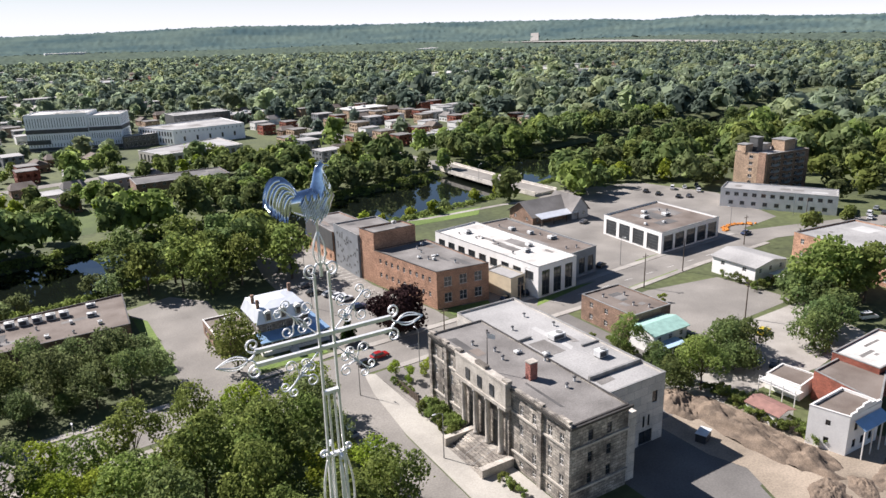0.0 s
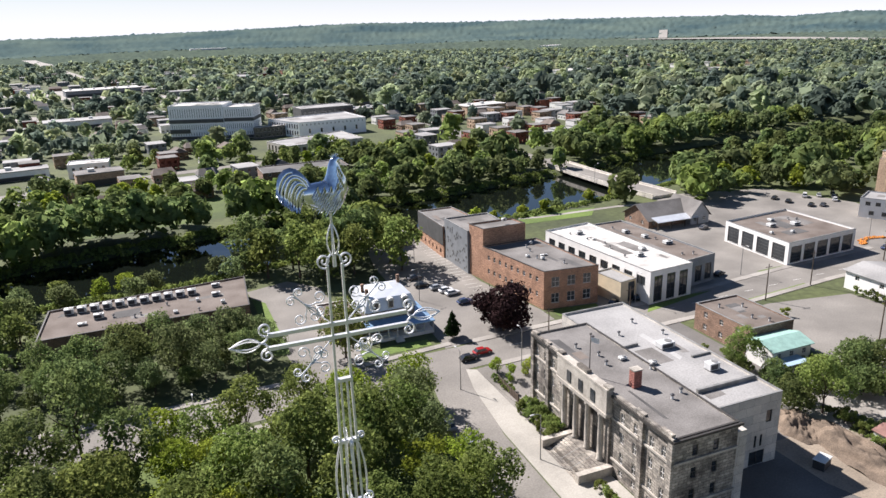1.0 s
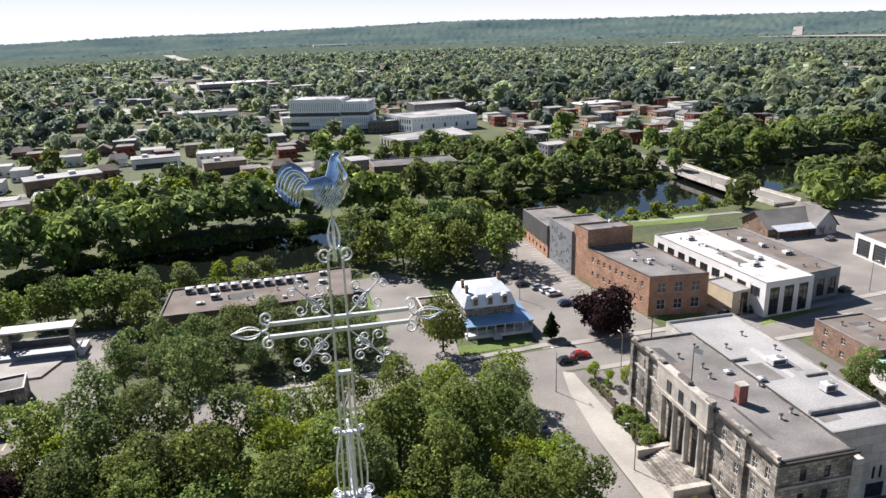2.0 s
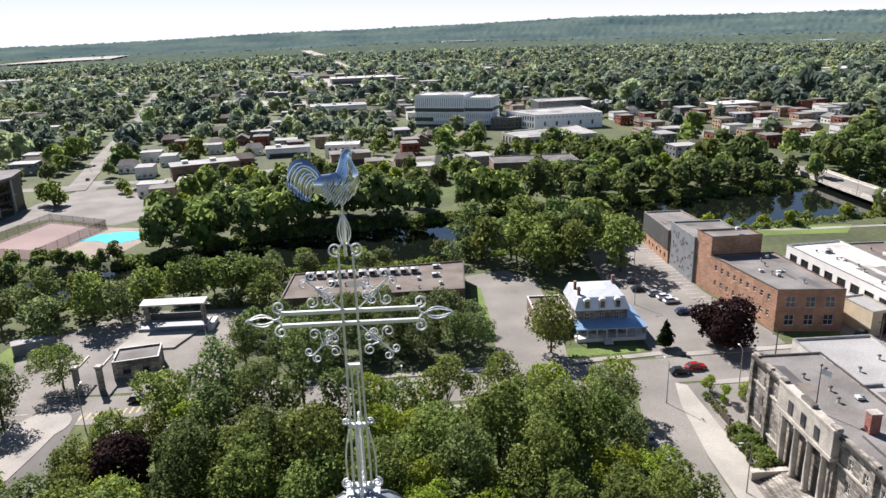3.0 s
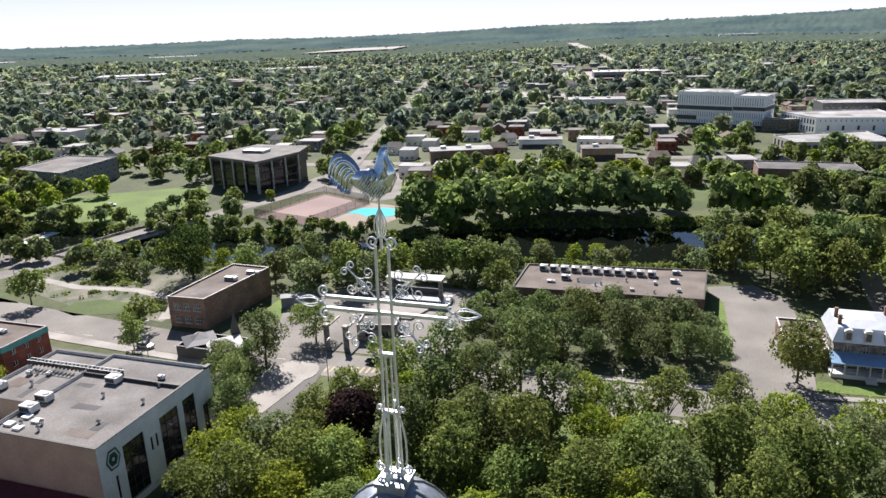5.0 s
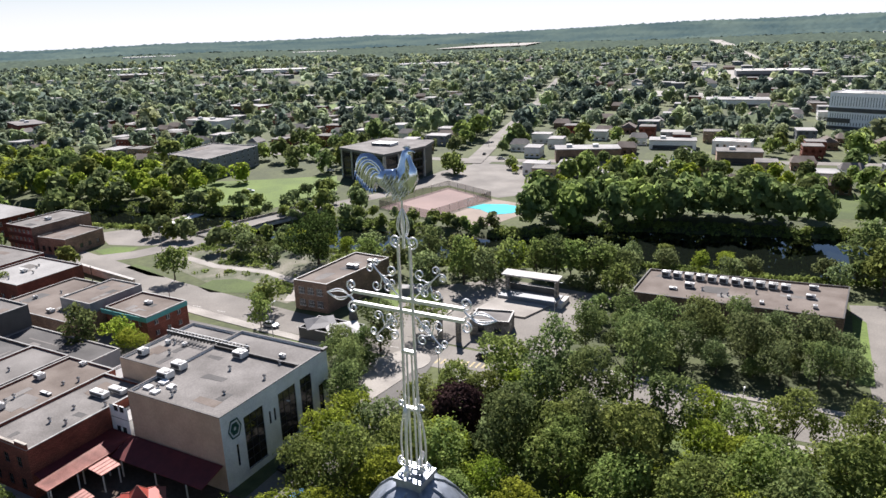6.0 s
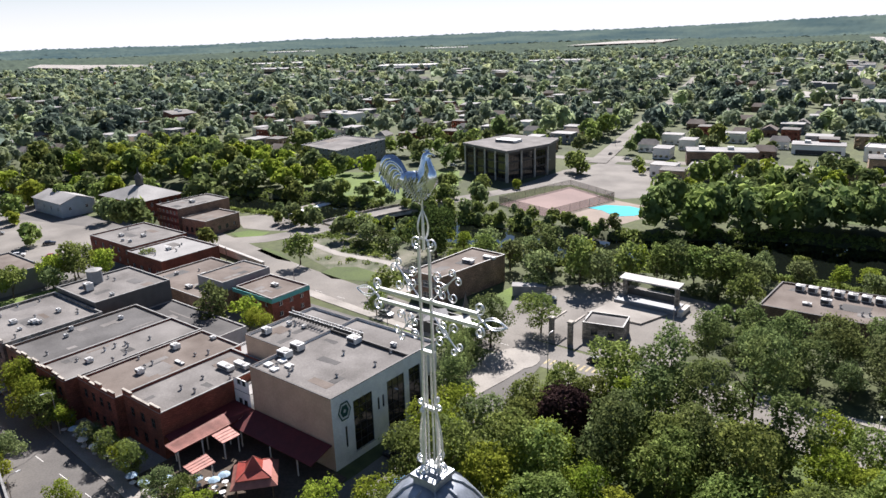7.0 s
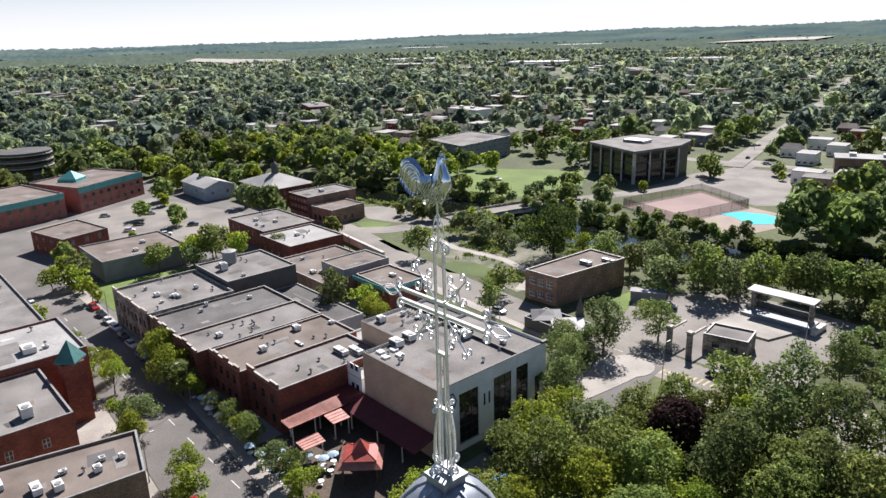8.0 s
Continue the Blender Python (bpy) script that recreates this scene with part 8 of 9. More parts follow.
for f in range(6):
    for x in (265.2, 272.6, 280.2):
        z = 0.7 + 2.65 * f
        y = 176.5 - 0.08 * (x - 262.5)
        wpart("balcony", boxes((x, y - 1.3, z, x + 3.2, y - 0.02, z + 0.15), (x, y - 1.3, z + 0.15, x + 3.2, y - 1.22, z + 1.0), (x, y - 1.22, z + 0.15, x + 0.06, y - 0.02, z + 1.0), (x + 3.14, y - 1.22, z + 0.15, x + 3.2, y - 0.02, z + 1.0)), "grey_wall", APT)
wpart("brick_pier", boxes((261.9, 176.9, 0, 262.45, 180.4, 16.9)), "brick_brown", APT)
TH = building("town_hall", "brick hall with a white hipped roof and cupola", "building", rect(-290, 142, -262, 162), 7.5, "brick_red", "roof_pale", [(0, 2, 7, 1.2, 1.8, 1.0, 3.4, 1, W, (1, 1)), (1, 2, 5, 1.2, 1.8, 1.0, 3.4, 1, W, (1, 1))], 0.1, "frame_white")
bm = bmesh.new()
lo, hi = [bm.verts.new((*p, 7.55)) for p in rect(-291, 141, -261, 163)], [bm.verts.new((*p, 11.4)) for p in rect(-279, 150, -273, 154)]
bm.faces.new(hi), bm.faces.new(lo[::-1])
for k in range(4):
    bm.faces.new((lo[k], lo[(k + 1) % 4], hi[(k + 1) % 4], hi[k]))
wpart("hipped_roof", bm, "roof_pale", TH)
bm = bmesh.new()
lathe(bm, [(1.7, 11.3), (1.7, 14.2), (2.0, 14.3), (1.5, 15.6), (0.3, 16.8), (0.06, 19)], 8, -276, 152)
wpart("cupola", bm, "roof_dark", TH)
for a, b, z in (((-301, 30), (-314, 74), 7.6), ((-315, 80), (-333, 113), 8.4)):
    d = (Vector(b) - Vector(a)).normalized()
    n = Vector((d.y, -d.x)) * 0.12
    top = thing("teal_band", "teal metal band under the mall roof", "fascia", (a[0], a[1], z))
    bm = bmesh.new()
    L = (Vector(b) - Vector(a))
    v = [bm.verts.new((p.x, p.y, h)) for p, h in ((n, 0), (L + n, 0), (L + n, 2.3), (n, 2.3), (Vector((0, 0)) + n * 0.2, 0), (L + n * 0.2, 0), (L + n * 0.2, 2.3), (n * 0.2, 2.3))]
    for f in ((0, 1, 2, 3), (3, 2, 6, 7), (0, 4, 5, 1), (0, 3, 7, 4), (1, 5, 6, 2)):
        bm.faces.new([v[k] for k in f])
    part("panel", bm, "teal", top)
top = thing("mall_pavilion", "teal glass pavilion roof on the mall", "roof", (-338, 84, 10.4))
part("roof", lathe(bmesh.new(), [(6, 0), (6, 1.4), (0.4, 4.6)], 4), "teal", top)
top = thing("teal_cornice", "teal band round the corner shop", "fascia", (-139, 111, 5.2))
part("band", boxes((-8.2, -6.7, 0, 8.2, -6.55, 1.1), (8.05, -6.55, 0, 8.2, 6, 1.1)), "teal", top)
top = thing("corner_turret", "teal pyramid roof over a brick corner turret", "turret", (-130.5, 28.5, 0))
part("wall", boxes((-2, -2, 0, 2, 2, 12.5)), "brick_red", top)
part("roof", lathe(bmesh.new(), [(2.9, 12.5), (2.9, 12.8), (0.1, 16.6)], 4), "teal_dark", top)
# dark panels of the clad hall and its low wing
rng_p = random.Random(6)
for k in range(44):
    y, z, w = rng_p.uniform(182.6, 197.4), 0.8 + 0.75 * rng_p.randrange(15), rng_p.choice((0.35, 0.5, 0.9))
    x = 80.6 - 0.4 * (y - 182.2) / 16.8
    wpart("dark_panel", boxes((x - 0.06, y, z, x - 0.02, y + w, z + 0.6)), "dark_cladding", CLAD)
wpart("dark_panel", boxes((79.62, 199.3, 4.2, 79.78, 222, 10.3)), "dark_cladding", LOW_WING, "dark sheet cladding")
building("low_brick_shop", "low brown brick shop with a roof terrace", "building", [(-229.5, 141.5), (-216, 142.5), (-217.5, 158.5), (-229.8, 158)], 6.0, "brick_brown", "roof_brown", [(0, 1, 4, 1.5, 2.0, 0.9, 3, 1, D, (1, 0)), (1, 1, 4, 1.3, 1.6, 1.4, 3, 1, D, (1, 0))], 0.4)
top = thing("street_wall", "long low concrete wall along the street", "wall", (-183.5, 132.5, 0), -7)
part("wall", boxes((-15.5, -0.4, 0, 15.5, 0.4, 2.3)), "concrete", top)
part("coping", boxes((-15.6, -0.55, 2.3, 15.6, 0.55, 2.5)), "kerb", top)
top = thing("roof_tank", "round ribbed metal tank on the dark hall", "tank", (-172.0, 80.5, 10.1))
part("drum", lathe(bmesh.new(), [(1.9, 0), (1.9, 3.2)], 20), "grey_wall", top)
part("lid", lathe(bmesh.new(), [(2.05, 3.2), (2.05, 3.4), (0.1, 3.75)], 20), "metal_cap", top)
# red painted front
for f in range(3):
    wpart("painted_panel", boxes((-245.9, 140.85, 2.45 + 2.8 * f, -231.1, 140.95, 3.6 + 2.8 * f)), "red_roof", RED_FRONT, "red painted panel")

# college blocks: dark glazed bands round the white fronts
for top, u0, u1, v0, v1, rows in ((COLLEGE[0], 0, 38, 0, 26, ((0.3, 2.4), (11.6, 14.2))), (COLLEGE[1], 38.2, 58.5, 0.8, 24, ((0.3, 2.4), (12.0, 14.4)))):
    for z0, z1 in rows:
        bm = bmesh.new()
        prism(bm, college_poly(u0 + (0.1 if u0 > 1 else -0.25), u1 + (0.25 if u0 > 1 else -0.1), v0 - 0.25, v1 + 0.25), z0, z1)
        wpart("glazed_band", bm, "dark_cladding", top, "dark glazed band")
bm = bmesh.new()
prism(bm, college_poly(-0.3, 14, -0.3, 0.0), 4.6, 7.4)
wpart("glazed_band", bm, "dark_cladding", COLLEGE[0], "dark glazed band")
for k in range(22):
    bm = bmesh.new()
    prism(bm, college_poly(20.5 + 0.8 * k, 20.75 + 0.8 * k, -0.02, 0.4), 23.85, 25.0)
    wpart("roof_fin", bm, "frame_white", COLLEGE[0])

# dark glass office: pale columns and roof edge
for a, b, n in (((-206, 290), (-174, 279), 5), ((-174, 279), (-168, 306), 4), ((-201, 324), (-206, 290), 5)):
    d = Vector(b) - Vector(a)
    q = Vector((d.y, -d.x)).normalized() * 0.5
    for k in range(n):
        p = Vector(a) + d * (k / (n - 1)) + q
        wpart("pale_column", boxes((p.x - 0.3, p.y - 0.3, 0, p.x + 0.3, p.y + 0.3, 14.2)), "concrete", DG_OFFICE)
poly = inset([(-206, 290), (-174, 279), (-168, 306), (-172, 322), (-201, 324)], -1.2)
bm = bmesh.new()
lo, hi = [bm.verts.new((*p, 14.25)) for p in poly], [bm.verts.new((*p, 15.4)) for p in poly]
bm.faces.new(hi), bm.faces.new(lo[::-1])
for k in range(5):
    bm.faces.new((lo[k], lo[(k + 1) % 5], hi[(k + 1) % 5], hi[k]))
wpart("roof_slab", bm, "roof_grey", DG_OFFICE)

# ---- bridges ----
def bridge(name, label, line, w, z, rail_mat):
    top = thing(name, label, "bridge", (line[0][0], line[0][1], 0))
    off = Vector(line[0])
    o = [Vector(p) - off for p in ribbon(line, w)]
    n = len(line)
    bm = bmesh.new()
    hi, lo = [bm.verts.new((p.x, p.y, z)) for p in o], [bm.verts.new((p.x, p.y, z - 1.0)) for p in o]
    for i in range(n - 1):
        bm.faces.new((hi[i], hi[i + 1], hi[2 * n - 2 - i], hi[2 * n - 1 - i])), bm.faces.new((lo[2 * n - 1 - i], lo[2 * n - 2 - i], lo[i + 1], lo[i]))
    for i in range(2 * n):
        j = (i + 1) % (2 * n)
        bm.faces.new((lo[i], lo[j], hi[j], hi[i]))
    part("deck", bm, "concrete", top)
    part("roadway", (lambda b: (prism(b, [tuple(Vector(p) - off) for p in ribbon(line, w - 2.6)], z, z + 0.06), b)[1])(bmesh.new()), "asphalt_pale", top)
    for s in (-1, 1):
        edge = ribbon(line, w - 0.5)
        edge = edge[:n] if s > 0 else edge[n:][::-1]
        bm = bmesh.new()
        for a, b in zip(edge, edge[1:]):
            a, b = Vector(a) - off, Vector(b) - off
            m = (b - a).normalized()
            q = Vector((-m.y, m.x)) * 0.16
            v = [bm.verts.new((p.x, p.y, h)) for p, h in ((a - q, z), (b - q, z), (b + q, z), (a + q, z), (a - q, z + 0.95), (b - q, z + 0.95), (b + q, z + 0.95), (a + q, z + 0.95))]
            for f in ((4, 5, 6, 7), (0, 1, 5, 4), (1, 2, 6, 5), (2, 3, 7, 6), (3, 0, 4, 7)):
                bm.faces.new([v[k] for k in f])
        part("parapet", bm, rail_mat, top)
    for k in (1, 2):
        p = Vector(line[0]).lerp(Vector(line[-1]), k / 3) - off
        part("bridge_pier", boxes((p.x - w * 0.35, p.y - 0.8, -5, p.x + w * 0.35, p.y + 0.8, z - 1.0)), "concrete", top)
    return top


bridge("road_bridge", "long concrete road bridge over the river", [(192, 232), (190, 262), (190, 292), (191, 330)], 13, 1.2, "concrete")
bridge("street_bridge", "old concrete bridge with parapets", [(-188, 178), (-184, 202), (-176, 230)], 11, 0.6, "stone")

# ---- street furniture ----
def lamp_post(x, y, turn=0, h=8.6):
    top = thing("street_lamp", "tall grey steel street lamp with a bent arm", "street lamp", (x, y, 0), turn, "street lamps")
    part("pole", lathe(bmesh.new(), [(0.14, 0), (0.1, 1.0), (0.06, h)], 8), "pole", top)
    part("arm", sweep(bmesh.new(), [(0, 0, h - 0.1), (0.5, 0, h + 0.3), (1.6, 0, h + 0.4)], 0.07), "pole", top)
    part("lantern", soft_box(1.3, -0.14, h + 0.28, 2.0, 0.14, h + 0.44, 0.04), "hvac", top)


for x, y, t in ((50.5, 118, 100), (66.4, 121.8, 90), (53, 90, 180), (0, 120, 90), (-30, 119, 90), (-60, 120, 90), (-72, 84, 0), (-105, 119, 90), (-140, 119.5, 90), (-122, 46.8, -90), (-150, 33.5, 90), (-100, 30.5, 90), (-178, 48.5, -90), (110, 141, -90), (150, 146, -90), (206, 150, 180), (-48, 160, 0), (-190, 160, 0), (-165, 300, 0), (-175, 400, 0), (70, 200, 0), (60, 168, 180), (-205, 480, 0), (242, 150, 90), (183, 240, 0), (183, 270, 0), (183, 300, 0)):
    lamp_post(x, y, t)


def wooden_pole(x, y, h=10):
    top = thing("utility_pole", "weathered wooden utility pole with a crossarm", "utility pole", (x, y, 0), 0, "utility poles")
    part("pole", lathe(bmesh.new(), [(0.17, 0), (0.11, h)], 7), "bark", top)
    part("crossarm", boxes((-1.1, -0.06, h - 0.9, 1.1, 0.06, h - 0.75)), "bark", top)


for x, y in ((141, 128), (160, 131), (100, 130), (76, 127), (232, 139), (196, 137), (-170, 119), (145, 99)):
    wooden_pole(x, y)

# gates, stage, tents, camper
for x in (-67.8, -62.9):
    top = thing("gate_pillar", "tall grey stone gate pillar on the square", "pillar", (x, 135.3, 0), 0, "gate pillars")
    part("shaft", boxes((-0.5, -0.5, 0, 0.5, 0.5, 5.4)), "stone", top)
    part("capital", boxes((-0.65, -0.65, 5.4, 0.65, 0.65, 5.8)), "stone_trim", top)
    part("beam", boxes((-0.2, 0.5, 4.6, 0.2, 7.0, 5.0)), "stone_trim", top)
top = thing("open_stage", "open-air stage with a white canopy roof", "stage", (-57.8, 170.5, 0))
part("floor", boxes((-8.2, -5.4, 0, 8.2, 1, 1.0)), "grey_wall", top)
bm = bmesh.new()
v = [bm.verts.new(p) for p in ((-8, -3.2, 6.4), (8, -3.2, 6.4), (8, 0.6, 6.7), (-8, 0.6, 6.7), (-8, -3.2, 6.05), (8, -3.2, 6.05), (8, 0.6, 6.35), (-8, 0.6, 6.35))]
for f in ((0, 1, 2, 3), (7, 6, 5, 4), (0, 4, 5, 1), (1, 5, 6, 2), (2, 6, 7, 3), (3, 7, 4, 0)):
    bm.faces.new([v[k] for k in f])
part("canopy", bm, "roof_white", top)
# low dark sheet added in place of the shaded open space under the canopy
part("back_wall", boxes((-7.2, 0.2, 1.0, 7.2, 0.5, 2.8)), "dark_cladding", top)
for x in (-7.0, 7.0):
    part("stone_pillar", boxes((x - 0.5, -1.6, 0, x + 0.5, -0.6, 6.2)), "stone", top)
part("side_ramp", boxes((9, -6, 0, 10.2, 0, 1.4)), "roof_white", top)
sheet("terrace", "raised pale terrace before the stage", "terrace", [(-68, 154), (-54, 154.5), (-51, 164), (-66, 164)], 0.5, "pavement", thick=0.5)
T = thing("cafe_pavilion", "dark timber pavilion with pale tent roofs", "pavilion", (-92, 125.5, 0))
part("frame", boxes((-7, -4, 0, 7, -3.7, 3.0), (-7, 3.7, 0, 7, 4, 3.0), (-7, -3.7, 0, -6.7, 3.7, 3.0), (6.7, -3.7, 0, 7, 3.7, 3.0)), "frame_dark", T)
for x, y, r, z, cloth in ((-3.6, 0.2, 5.2, 4.4, "hvac_dark"), (3.8, -0.6, 5.6, 4.6, "roof_pale_new")):
    part("tent_roof", lathe(bmesh.new(), [(r, 3.0), (r, 3.15), (r * 0.5, 3.7), (0.1, z)], 4, x, y), cloth, T)
part("spire", lathe(bmesh.new(), [(1.5, 3.0), (0.05, 8.5)], 4, 2.5, 5.5), "roof_dark", T)
for x, y in ((-87.5, 157.5),):
    top = thing("service_hut", "long grey service hut with a flat roof", "hut", (x, y, 0), 30)
    part("wall", boxes((-4.5, -1.5, 0, 4.5, 1.5, 2.8)), "grey_wall", top)
    part("roof", boxes((-4.7, -1.7, 2.8, 4.7, 1.7, 3.0)), "roof_pale", top)
# river shallows: gravel flats, boulders, a low weir
sheet("gravel_bank", "pale gravel flats beside the river shallows", "ground", [(-184, 152), (-150, 142), (-117, 138.5), (-115.5, 160), (-124, 172), (-150, 180), (-181, 176)], 0.03, "gravel")
strip("path", "worn gravel drive behind the riverside hall", "path", [(-176, 158), (-160, 155), (-140, 157), (-124, 153), (-117.5, 140)], 3, 0.06, "pavement")
sheet("lawn", "narrow rough grass patch beside the cross street", "lawn", [(-186.7, 142.3), (-173.2, 139.7), (-166.4, 140.3), (-177.3, 145.0), (-186.5, 146.1)], 0.05, "grass")
sheet("lawn", "rough grass patch on the gravel flats", "lawn", [(-150.5, 138.4), (-143.5, 136.3), (-127.8, 142.1), (-133.7, 147.7), (-144.6, 148.5), (-150.9, 144.6)], 0.05, "grass")
sheet("lawn", "bright grass wedge before the red-fronted shop", "lawn", [(-213, 150.6), (-206, 149), (-200, 155), (-201.5, 160), (-211, 157)], 0.06, "meadow")
sheet("plaza", "pale paved square before the river shallows", "pavement", [(-233, 167), (-215, 158), (-203, 161.5), (-195, 166), (-192, 178), (-209, 180), (-225, 178)], 0.035, "asphalt_pale")
sheet("lawn", "bright grass behind the riverside hall", "lawn", [(-95.5, 148), (-85, 146), (-82, 160), (-94, 172)], 0.05, "meadow")
top = thing("weir", "low concrete weir with white water", "weir", (-226, 196, -1.7))
part("sill", boxes((-1.2, -14, -1.5, 1.2, 14, 0.5)), "stone", top)
part("falling_water", boxes((1.2, -13, -1.0, 5.0, 13, 0.16)), "tarp", top)
rng_b = random.Random(9)
for k in range(46):
    x, y = rng_b.uniform(-222, -128), 0
    y = float(np.interp(x, [p[0] for p in RIVER], [p[1] for p in RIVER])) + rng_b.uniform(-19, -9)
    r = rng_b.uniform(0.4, 1.3)
    bm = bmesh.new()
    bmesh.ops.create_icosphere(bm, subdivisions=2, radius=r)
    for v in bm.verts:
        v.co *= 1 + 0.35 * noise.noise(v.co * 1.3 / r + Vector((k, 0, 0)))
        v.co.z *= 0.6
    ob = part("boulder", bm, "stone")
    ob.matrix_basis = pose(x, y, float(land_height(x, y)) + 0.15 * r, 0, 0, rng_b.uniform(0, 360))
    tagged(ob, "grey rounded boulder in the river shallows", "boulder", "boulders")
# soil heaps on the plot
def heap(x, y, w, d, h, turn, seed, mat="soil"):
    rng = random.Random(seed)
    bm = bmesh.new()
    n = 44
    g = [[None] * (n + 1) for _ in range(n + 1)]
    for i in range(n + 1):
        for j in range(n + 1):
            u, v = i / n * 2 - 1, j / n * 2 - 1
            e = max(0.0, 1 - (math.hypot(u, v) * (1 + 0.35 * noise.noise(Vector((u * 2 + seed, v * 2, 4.0))))) ** 1.8)
            bump = noise.noise(Vector((u * 2.6 + seed, v * 2.6, 0.5))) * 0.5 + noise.noise(Vector((u * 8 + seed, v * 8, 1.5))) * 0.3 + noise.noise(Vector((u * 21 + seed, v * 21, 2.5))) * 0.2
            g[i][j] = bm.verts.new((u * w / 2, v * d / 2, h * e * (0.75 + bump) - 0.05))
    for i in range(n):
        for j in range(n):
            bm.faces.new((g[i][j], g[i + 1][j], g[i + 1][j + 1], g[i][j + 1]))
    ob = part("soil_mound", bm, mat, smooth=True)
    ob.matrix_basis = pose(x, y, 0, 0, 0, turn)
    tagged(ob, "rough mound of dug brown soil on the plot", "soil mound", "soil mounds")


for x, y, w, d, h, t, s in ((102, 69, 27, 9, 3.0, 88, 1), (99.8, 80, 12, 8, 2.4, 55, 2), (102.6, 58, 17, 8, 2.4, 95, 3), (97, 49, 9, 6, 1.1, 20, 4), (103, 47, 7, 5, 0.9, 50, 5), (110, 45, 14, 8, 1.2, 10, 6)):
    heap(x, y, w, d, h, t, s)
top = thing("work_container", "small dark open work container", "container", (93.5, 69.5, 0), 20)
part("body", boxes((-1.4, -0.9, 0, 1.4, 0.9, 1.6)), "hvac_dark", top)
part("lid", boxes((-1.5, -1.0, 1.6, 1.5, 1.0, 1.7)), "hvac", top)

# pool and courts
for a, b in (((-153, 241), (-124.5, 233)), ((-124.5, 233), (-116, 272)), ((-116, 272), (-144, 286)), ((-144, 286), (-153, 241))):
    top = thing("court_screen", "tall dark mesh screen round the tennis courts", "fence", (a[0], a[1], 0), 0, "court screens")
    d = Vector(b) - Vector(a)
    n = Vector((-d.y, d.x)).normalized() * 0.04
    part("mesh", (lambda bm: (prism(bm, [(-n.x, -n.y), (d.x - n.x, d.y - n.y), (d.x + n.x, d.y + n.y), (n.x, n.y)], 0.1, 3.4), bm)[1])(bmesh.new()), "fence", top)
    for k in range(int(d.length // 6) + 1):
        p = d.normalized() * 6 * k
        part("post", lathe(bmesh.new(), [(0.07, 0), (0.07, 3.6)], 6, p.x, p.y), "pole", top)

# flower bed on the roundabout, hedges
top = thing("flower_bed", "curved bed of orange flowers", "flower bed", (212, 150, 0))
bm = bmesh.new()
for k in range(160):
    a = rng_p.uniform(0, 3.1)
    r = rng_p.uniform(5.5, 8.5)
    bmesh.ops.create_icosphere(bm, subdivisions=1, radius=rng_p.uniform(0.2, 0.4), matrix=Matrix.Translation((r * math.cos(a), 0.6 * r * math.sin(a), 0.25)))
part("flowers", bm, "hedge_flower", top)


# ---- cars ----
CAR_MESHES = {}


